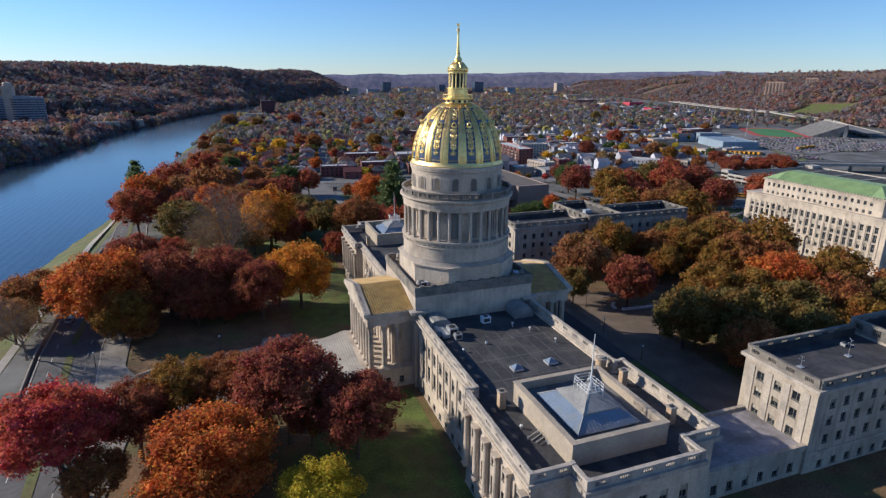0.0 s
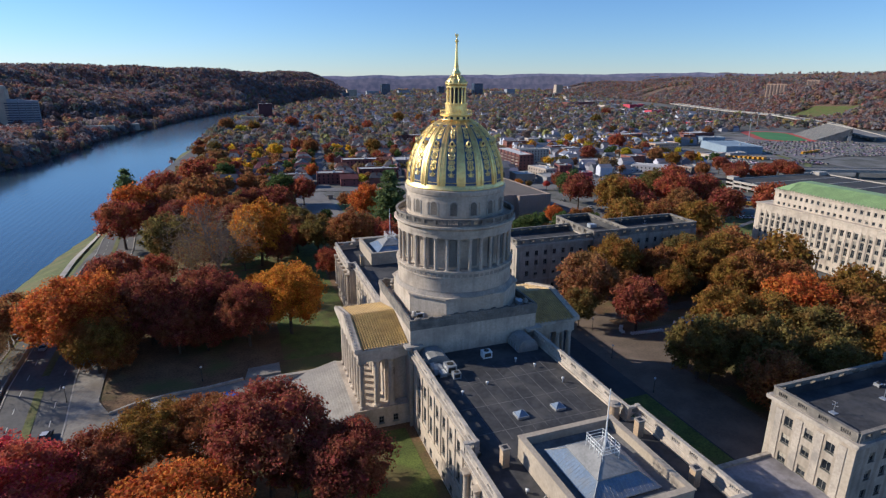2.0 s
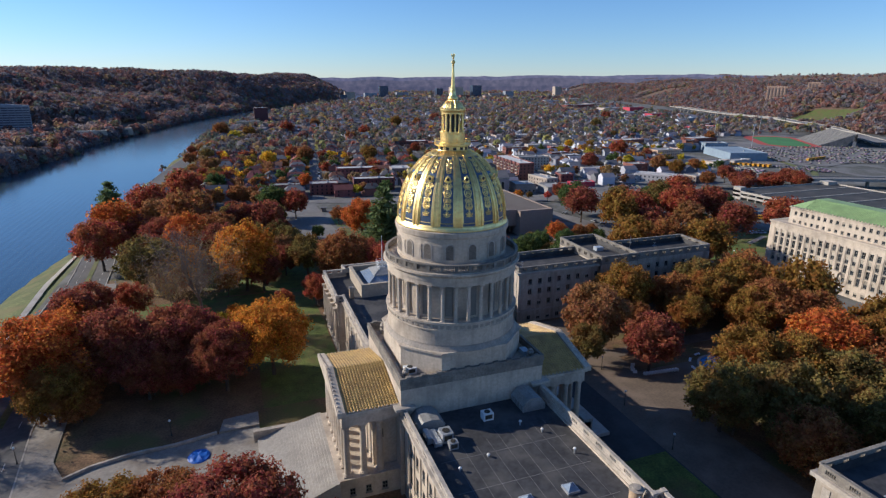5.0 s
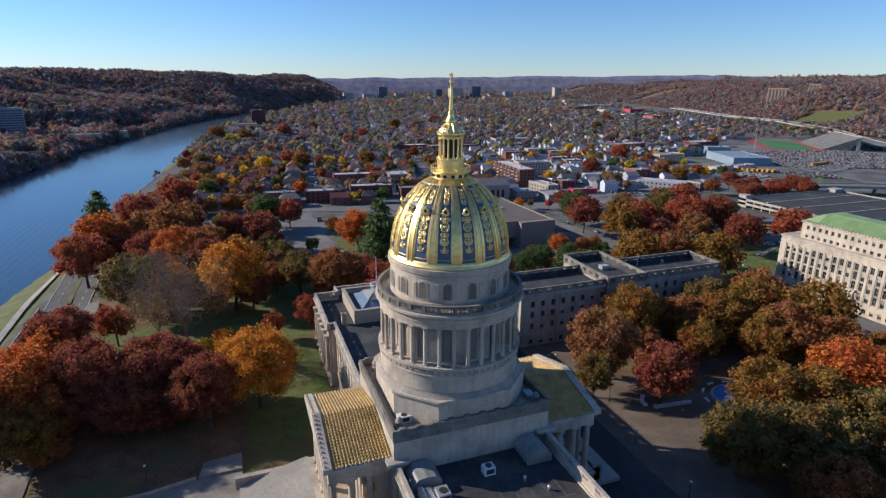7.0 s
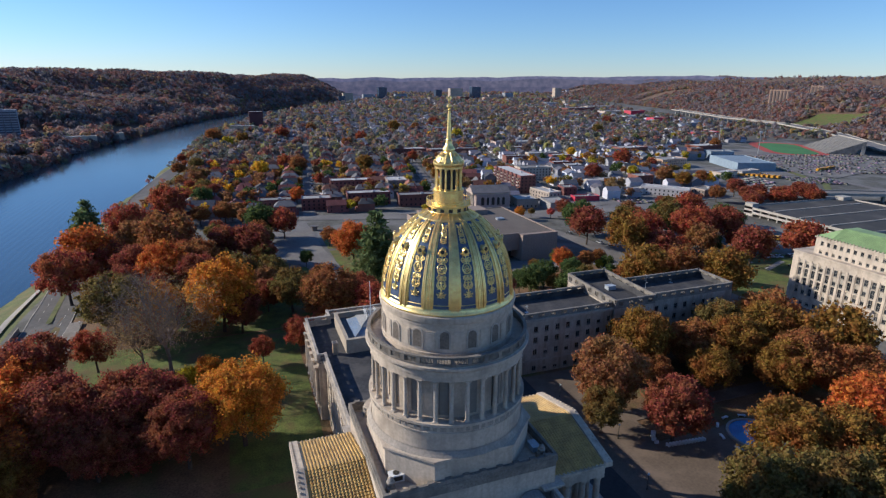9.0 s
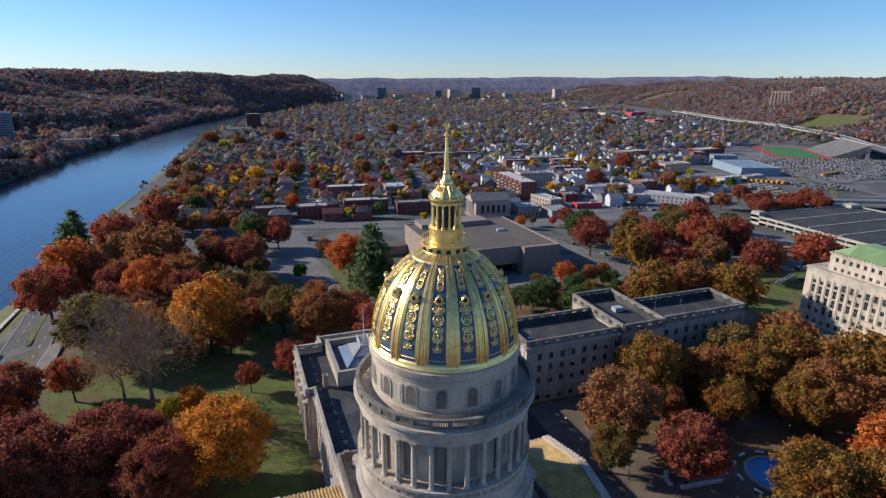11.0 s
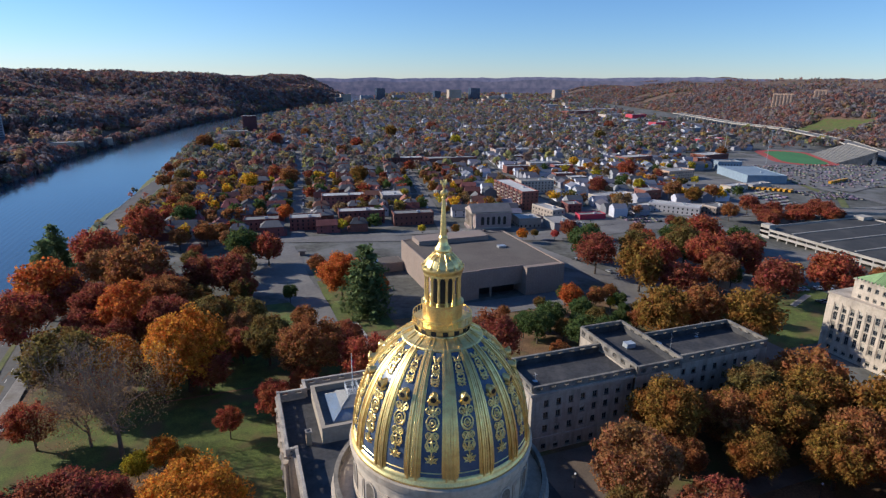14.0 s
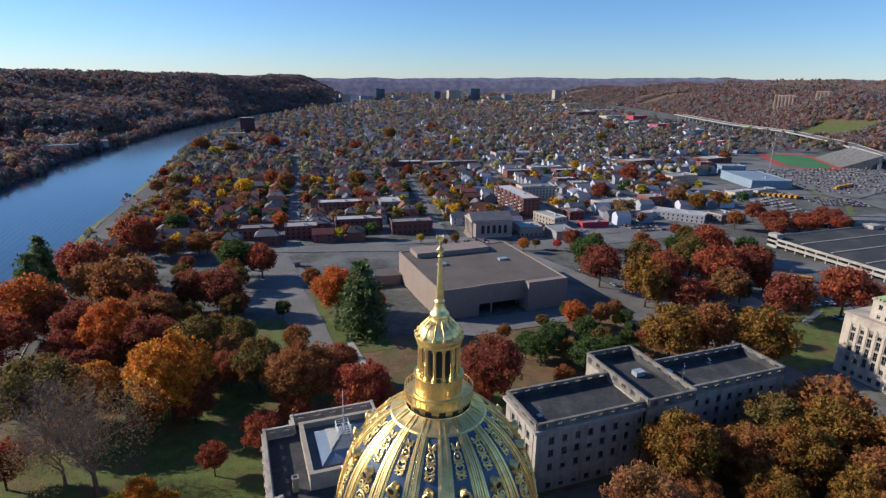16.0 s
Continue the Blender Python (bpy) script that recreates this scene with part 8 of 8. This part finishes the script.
CAR = car_proto()
crng = random.Random(17)
for x, y, rz in ((-96.5, 8, 82), (-70, -36, 10), (-110, 60, 90), (171.8, 189.5, 97), (173.2, 181, 97), (166, 215, 105), (172, 120, 92)):
    copy_thing(CAR, pose(x, y, land(x, y) + 0.32, 0, 0, rz))
for x0, y0, dx, dy, n, rz in ((245, 118, 2.9, -0.6, 11, 80), (243, 136, 2.9, -0.6, 12, 80), (256, 190, 2.7, -2.2, 9, 40), (200, 295, 3.0, 0, 10, 90), (280, 330, 3.0, 0, 12, 90), (290, 352, 3.0, 0, 10, 90), (300, 376, 3.0, 0, 12, 90), (142, 136, 0.3, 3.0, 7, 5)):
    for i in range(n):
        if crng.random() < 0.25:
            continue
        x, y = x0 + dx * i, y0 + dy * i
        copy_thing(CAR, pose(x, y, land(x, y) + 0.32, 0, 0, rz + (180 if crng.random() < 0.5 else 0)))
for u in (-90, 0, 92, 180, 270):
    for k in range(12):
        x, y = town(u + crng.choice((-3.4, 3.4)), -40 + crng.random() * 330)
        if not near_block(x, y):
            copy_thing(CAR, pose(x, y, land(x, y) + 0.42, 0, 0, 90 - town_turn(u)))
for o in (*CAR.children_recursive, CAR):
    bpy.data.objects.remove(o)


def bus_proto():
    t = thing("school_bus", (0, 0, -300), 0, "yellow school bus parked in a lot", "bus", "school buses")
    a, g = bm_new(), bm_new()
    box(a, -4.2, 4.6, -1.2, 1.2, 0.5, 2.9)
    box(a, 4.6, 5.7, -1.0, 1.0, 0.5, 1.6)
    part("body", a, BUS_YELLOW, t)
    box(g, -4.0, 4.3, -1.22, 1.22, 1.75, 2.4)
    part("window_band", g, GLASS, t)
    wh = bm_new()
    tube(wh, (0, -0.12, 0), (0, 0.12, 0), 0.5, None, 10)
    wh = mesh_of("wheel", wh, TYRE)
    for x in (-2.6, 4.4):
        for y in (-1.1, 1.1):
            put("wheel", wh, t, pose(x, y, 0.5))
    return t


BUS = bus_proto()
for i in range(18):
    x, y = (470 + i * 3.3, 372 - i * 3.4) if i < 10 else (590 + (i - 10) * 5.0, 366 + (i - 10) * 1.2)
    copy_thing(BUS, pose(x, y, land(x, y) + 0.3, 0, 0, 20 + crng.uniform(-3, 3)))
for x, y in ((265, 178), (282, 163)):
    copy_thing(BUS, pose(x, y, land(x, y) + 0.3, 0, 0, -40))
for o in (*BUS.children_recursive, BUS):
    bpy.data.objects.remove(o)


def far_cars():
    verts, faces = [], []
    rng = random.Random(4)
    for r in range(17):
        for c in range(34):
            if rng.random() < 0.25 + 0.25 * (noise.noise((c * 0.2, r * 0.5, 0)) > 0.1):
                continue
            x, y = 540 + c * 5.6 + r * 4.4 + rng.uniform(-0.9, 0.9), 352 + r * 9.0 + (r % 2) * 1.5 - c * 1.2 + rng.uniform(-0.9, 0.9)
            z = land(x, y) + 0.25
            m = pose(x, y, z, 0, 0, 62 + rng.uniform(-4, 4))
            for dims in ((-2.2, 2.2, -0.9, 0.9, 0.3, 0.95), (-1.5, 0.9, -0.78, 0.78, 0.95, 1.5)):
                b = len(verts)
                x0, x1, y0, y1, z0, z1 = dims
                k = 0.0 if z0 < 0.5 else 0.25
                for px, py, pz in ((x0, y0, z0), (x1, y0, z0), (x1, y1, z0), (x0, y1, z0), (x0 + k, y0 + k / 2, z1), (x1 - k, y0 + k / 2, z1), (x1 - k, y1 - k / 2, z1), (x0 + k, y1 - k / 2, z1)):
                    verts.append(tuple(m @ Vector((px, py, pz))))
                faces.extend(tuple(b + i for i in f) for f in ((4, 5, 6, 7), (0, 1, 5, 4), (1, 2, 6, 5), (2, 3, 7, 6), (3, 0, 4, 7)))
    for x0, y0, rows, cols, turn in ((262, 284, 4, 9, -6), (292, 268, 3, 10, -6), (360, 352, 3, 12, 8), (400, 395, 4, 9, 8), (470, 350, 3, 14, 8), (492, 312, 5, 16, -26), (440, 318, 4, 12, 8), (425, 288, 3, 12, 8), (246, 350, 3, 6, -6), (196, 320, 2, 5, -6), (120, 290, 2, 8, -6)):
        for r in range(rows):
            for c in range(cols):
                if rng.random() < 0.3:
                    continue
                m0 = pose(x0, y0, 0, 0, 0, turn) @ Vector((c * 3.0, r * 8.0, 0))
                m = pose(m0.x, m0.y, land(m0.x, m0.y) + 0.25, 0, 0, turn + 90)
                for x0_, x1, z0, z1, k in ((-2.2, 2.2, 0.3, 0.95, 0.0), (-1.5, 0.9, 0.95, 1.5, 0.25)):
                    b = len(verts)
                    for px, py, pz in ((x0_, -0.9, z0), (x1, -0.9, z0), (x1, 0.9, z0), (x0_, 0.9, z0), (x0_ + k, k / 2 - 0.9, z1), (x1 - k, k / 2 - 0.9, z1), (x1 - k, 0.9 - k / 2, z1), (x0_ + k, 0.9 - k / 2, z1)):
                        verts.append(tuple(m @ Vector((px, py, pz))))
                    faces.extend(tuple(b + i for i in f) for f in ((4, 5, 6, 7), (0, 1, 5, 4), (1, 2, 6, 5), (2, 3, 7, 6), (3, 0, 4, 7)))
    tagged(put("cars", bulk("cars", verts, faces, CAR_STUFF)), "packed rows of parked cars on the town lots", "cars", "", "stuff")


far_cars()

# ---- sports ground ----
def oval(bm, cx, cy, hl, hw, ang, z, r0=0.0, n=48):
    d, p = Vector((math.sin(ang), math.cos(ang))), Vector((math.cos(ang), -math.sin(ang)))
    out = []
    for i in range(n):
        a = 2 * math.pi * i / n
        u = (hl - hw) * (1 if math.sin(a) > 0 else -1) + hw * math.sin(a)
        v = hw * math.cos(a)
        out.append((cx + d.x * u + p.x * v, cy + d.y * u + p.y * v))
    vs = [bm.verts.new((x, y, z)) for x, y in out]
    bm.faces.new(vs if (Vector(out[1]) - Vector(out[0])).x is not None else vs)


bm = bm_new()
oval(bm, 758, 546, 92, 42, radians(37), -3.55)
setting("running_track", bm, RED_TRACK, "red running track", "track")
bm = bm_new()
oval(bm, 758, 546, 78, 29, radians(37), -3.45)
setting("playing_field", bm, PITCH, "green playing field inside the track", "field")
st = thing("grandstand", (785, 526, -4), -37, "large grey concrete grandstand", "grandstand")
a = bm_new()
pts = [(4, 0)]
for k in range(16):
    pts += [(4 + k * 2.9, 1.2 + k * 1.15), (4 + (k + 1) * 2.9, 1.2 + k * 1.15)]
pts += [(4 + 16 * 2.9, 8), (42, 8), (40, 0)]
lo, hi = [a.verts.new((x, -56, z)) for x, z in pts], [a.verts.new((x, 56, z)) for x, z in pts]
a.faces.new(lo), a.faces.new(hi[::-1])
for i in range(len(pts)):
    j = (i + 1) % len(pts)
    a.faces.new((lo[i], hi[i], hi[j], lo[j]))
part("terrace", a, ROOF_WALK, st)
for k in range(7):
    b = bm_new()
    box(b, 46, 50.5, -56 + k * 18.4, -54.5 + k * 18.4, 0, 17)
    part("pier", b, CONCRETE, st)
b = bm_new()
box(b, 49.6, 50.2, -56, 56, 18.4, 19.8)
part("back_rail", b, CONCRETE, st)
for x, y in ((700, 620), (655, 505), (820, 640)):
    t = thing("floodlight", (x, y, -4), 0, "tall floodlight mast beside the track", "light mast", "floodlights")
    a, b = bm_new(), bm_new()
    tube(a, (0, 0, 0), (0, 0, 30), 0.4, 0.25, 6)
    part("mast", a, METAL, t)
    box(b, -2.5, 2.5, -0.3, 0.3, 29, 31.5)
    part("lamp_bank", b, METAL, t)


# ---- motorway and viaduct ----
def deck_road(name, pts, width, zs, label):
    bm, side_bm, pier = bm_new(), bm_new(), bm_new()
    P = [Vector((*p, z)) for p, z in zip(pts, zs)]
    for a, b in zip(P, P[1:]):
        d = (b - a).normalized()
        n = Vector((-d.y, d.x, 0)).normalized()
        for bmx, o0, o1, z0, z1 in ((bm, -width / 2, width / 2, -1.0, 0.0), (side_bm, -width / 2 - 0.4, -width / 2, -1.4, 0.9), (side_bm, width / 2, width / 2 + 0.4, -1.4, 0.9)):
            v = [bmx.verts.new(q + n * o + Vector((0, 0, z))) for z in (z0, z1) for q, o in ((a, o0), (b, o0), (b, o1), (a, o1))]
            for f in ((3, 2, 1, 0), (4, 5, 6, 7), (0, 1, 5, 4), (1, 2, 6, 5), (2, 3, 7, 6), (3, 0, 4, 7)):
                bmx.faces.new([v[i] for i in f])
        for k in range(int((b - a).length / 28) + 1):
            q = a + d * (k * 28 + 8)
            if (q - a).length < (b - a).length:
                box(pier, q.x - 1, q.x + 1, q.y - 1, q.y + 1, land(q.x, q.y) - 1, q.z - 0.9)
    setting(name, bm, STREET, label, "road")
    setting(name + "_barrier", side_bm, CONCRETE, "pale concrete barriers of the raised road", "barrier")
    setting(name + "_pier", pier, CONCRETE, "concrete piers of the raised road", "pier")


deck_road("motorway", [(830, 440), (904, 533), (986, 634), (1093, 830), (1138, 1020), (1282, 1372)], 26, [3, 4, 6, 8, 8, 10], "raised motorway at the foot of the hills")
deck_road("viaduct", [(392, 268), (470, 226), (560, 178), (660, 130)], 15, [2, 3.5, 4.5, 5], "raised concrete viaduct beside the garage")
bm = bm_new()
for k in range(10):
    strip(bm, dense([(1140 + 20 * k, 800), (1140 + 20 * k, 930)], 12), 20, lift(0.7))
setting("meadow", bm, GRASS, "bright green hillside meadow", "meadow")

# ---- lamps and small things of the grounds ----
lp = thing("street_lamp", (0, 0, -300), 0, "slim dark lamp post with a white globe", "street lamp", "lamp posts")
a, b = bm_new(), bm_new()
tube(a, (0, 0, 0), (0, 0, 0.6), 0.22, 0.14, 8)
tube(a, (0, 0, 0.6), (0, 0, 4.0), 0.09, 0.06, 8)
part("post", a, BRONZE, lp)
bmesh.ops.create_icosphere(b, subdivisions=2, radius=0.3, matrix=Matrix.Translation((0, 0, 4.25)))
part("globe", b, WHITE_METAL, lp)
for x, y in ((55.9, 16.8), (48.7, -21.9), (108.9, 16), (50, -2), (52, 40), (-96, 24), (-64, 24), (-96, -8), (-70, 46), (-40, 70), (14, 150), (24, 190), (150, 100), (196, 100), (-94, 90), (-94, 140)):
    copy_thing(lp, pose(x, y, land(x, y) + 0.1))
for o in (*lp.children_recursive, lp):
    bpy.data.objects.remove(o)
bm = bm_new()
for pts, w in (([(20, 164), (22, 120), (12, 92)], 2.6), ([(196, 90), (205, 110), (222, 117), (250, 128)], 3.0), ([(-38, -66), (-60, -58), (-90, -40)], 3.0), ([(208, 111), (204, 122), (214, 134), (232, 132)], 2.6), ([(72, 96), (120, 100), (168, 92)], 3.0)):
    strip(bm, dense(pts, 6), w, lift(0.13))
setting("footpaths", bm, CONCRETE, "pale winding footpaths across the lawns", "path")
bm = bm_new()
for x0, x1, y0, y1 in ((-44, -17.8, -60, -15), (-42, -18.2, 29, 84), (-90, -18.4, 84.2, 118), (13, 36, 150, 262), (58, 152, 95, 149), (-60, 8, 119, 200), (180, 262, 86, 142)):
    strip(bm, dense([((x0 + x1) / 2, y0), ((x0 + x1) / 2, y1)], 6), x1 - x0, lift(0.06))
setting("lawn", bm, GRASS, "mown green lawn beside the building", "lawn")
bm = bm_new()
box(bm, 18.5, 46.5, -55, -22, 0.0, 0.2)
setting("court_lawn", bm, GRASS, "shaded lawn in the court", "lawn")
bm = bm_new()
for (xa, ya), (xb, yb) in zip(line, line[1:]):
    if -60 < ya < 150:
        prism(bm, [(xa - 9.2, ya), (xa - 8.8, ya), (xb - 8.8, yb), (xb - 9.2, yb)], -1.2, 0.75)
setting("river_wall", bm, STONE_DARK, "low dark wall along the boulevard", "wall")


memorial = thing("memorial", (223, 150, land(223, 150)), 0, "curved pale stone memorial wall on a round terrace", "memorial")
a, b = bm_new(), bm_new()
lathe(a, [(9.5, 0), (9.5, 0.5), (0.05, 0.52)], 36)
part("terrace", a, CONCRETE, memorial)
lathe(b, [(6.2, 0.5), (7.2, 0.5), (7.2, 6.4), (6.2, 6.4), (6.2, 0.5)], 20, 10, 200)
part("wall", b, LIMESTONE, memorial)
for k in range(4):
    c = bm_new()
    box(c, 5.0, 6.0, -1.4, 1.4, 0.5, 7.0, pose(0, 0, 0, 0, 0, 35 + 47 * k))
    part("pier", c, LIMESTONE, memorial)


# ---- more trees of the park ----
def scatter(region, n, rlo, rhi, palette, gap, seed):
    rng = random.Random(seed)
    done = []
    x0, x1, y0, y1 = region
    for _ in range(n * 12):
        if len(done) >= n:
            break
        x, y, r = rng.uniform(x0, x1), rng.uniform(y0, y1), rng.uniform(rlo, rhi)
        if all(math.hypot(x - a, y - b) > gap for a, b in done) and not (-24 < x < 14 and 200 < y < 300):
            done.append((x, y))
            tree(x, y, r, rng.choice(palette))


scatter((-84, -24, 116, 205), 24, 5.5, 9.0, ["rust", "oak", "olive", "maroon", "brown", "maroon"], 10, 41)
scatter((-20, 52, 96, 132), 8, 5.0, 7.5, ["rust", "olive", "maroon", "red"], 11, 52)
scatter((78, 158, 22, 49), 10, 6.0, 8.5, ["oak", "rust", "olive", "oak"], 11, 48)
scatter((64, 158, -50, -12), 12, 6.5, 9.0, ["olive", "rust", "oak", "olive"], 12, 49)
scatter((-96, -40, -46, -30), 4, 5.0, 6.5, ["maroon", "rust"], 12, 50)
scatter((-98, -28, 206, 318), 17, 5.0, 8.0, ["rust", "maroon", "olive", "green", "brown"], 14, 42)
scatter((150, 300, 95, 125), 5, 4.8, 6.8, ["red", "maroon", "rust"], 14, 45)
scatter((178, 292, 140, 262), 18, 5.2, 8.2, ["rust", "maroon", "olive", "olive", "red", "brown", "green"], 12, 46)
scatter((322, 440, 232, 262), 15, 5.4, 7.4, ["maroon", "maroon", "red", "maroon"], 8, 47)
scatter((74, 140, 100, 150), 24, 2.6, 5.2, ["green", "green", "green", "olive", "rust"], 6, 51)
scatter((-92, -48, 350, 700), 26, 4.5, 8.5, ["rust", "olive", "red", "maroon", "green", "gold", "brown"], 11, 54)
scatter((-72, -20, 318, 344), 7, 4.0, 6.5, ["rust", "olive", "red", "green"], 9, 55)
scatter((16, 40, 168, 215), 3, 3.5, 5.5, ["green", "green", "orange"], 8, 53)
TOWN_LARGE = [
    (-11, 500, 8.6, "yellow"), (17, 545, 9.2, "red"), (27, 510, 11.0, "rust"), (40, 850, 12.9, "red"), (97, 508, 10.3, "oak"), (86, 453, 6.4, "brown"), (154, 790, 10.2, "red"), (167, 563, 7.2, "red"),
    (268, 660, 6.5, "orange"), (10, 368, 6.5, "orange"), (51, 330, 4.6, "brown"), (78, 352, 5.4, "green"), (53, 522, 4.6, "green"), (-42, 770, 9.0, "lime"), (-61, 845, 13.0, "rust"), (-20, 800, 11.0, "oak"),
    (101, 980, 9.7, "rust"), (289, 940, 10.0, "rust"), (257, 975, 11.4, "oak"), (117, 714, 9.6, "rust"), (314, 790, 11.0, "lime"), (272, 802, 8.0, "yellow"), (155, 900, 6.7, "yellow"), (363, 1050, 12.0, "maroon"),
    (388, 456, 11.5, "red"), (302, 388, 9.2, "maroon"), (352, 390, 6.6, "lime"), (355, 346, 9.4, "brown"), (358, 324, 8.4, "oak"), (633, 562, 9.0, "rust"), (753, 990, 13.0, "maroon"), (381, 552, 6.8, "yellow"),
    (574, 670, 8.4, "green"), (520, 645, 7.4, "olive"), (661, 680, 7.0, "lime"), (595, 800, 12.0, "olive"), (372, 278, 8.6, "maroon"), (340, 266, 7.4, "rust"), (278, 261, 4.7, "maroon"), (390, 335, 7.4, "rust")
]
for x, y, r, colour in TOWN_LARGE:
    tree(x, y, r, colour, None, "large trees of the town")
for x, y, r, colour in ((155, 263, 4.2, "gold"), (166, 266, 3.0, "olive"), (178, 259, 3.2, "crimson"), (186, 252, 2.8, "rust"), (118, 292, 3.4, "oak"), (108, 287, 3.0, "rust"), (96, 300, 3.2, "lime"), (205, 262, 3.0, "olive")):
    tree(x, y, r, colour, None, "street trees")
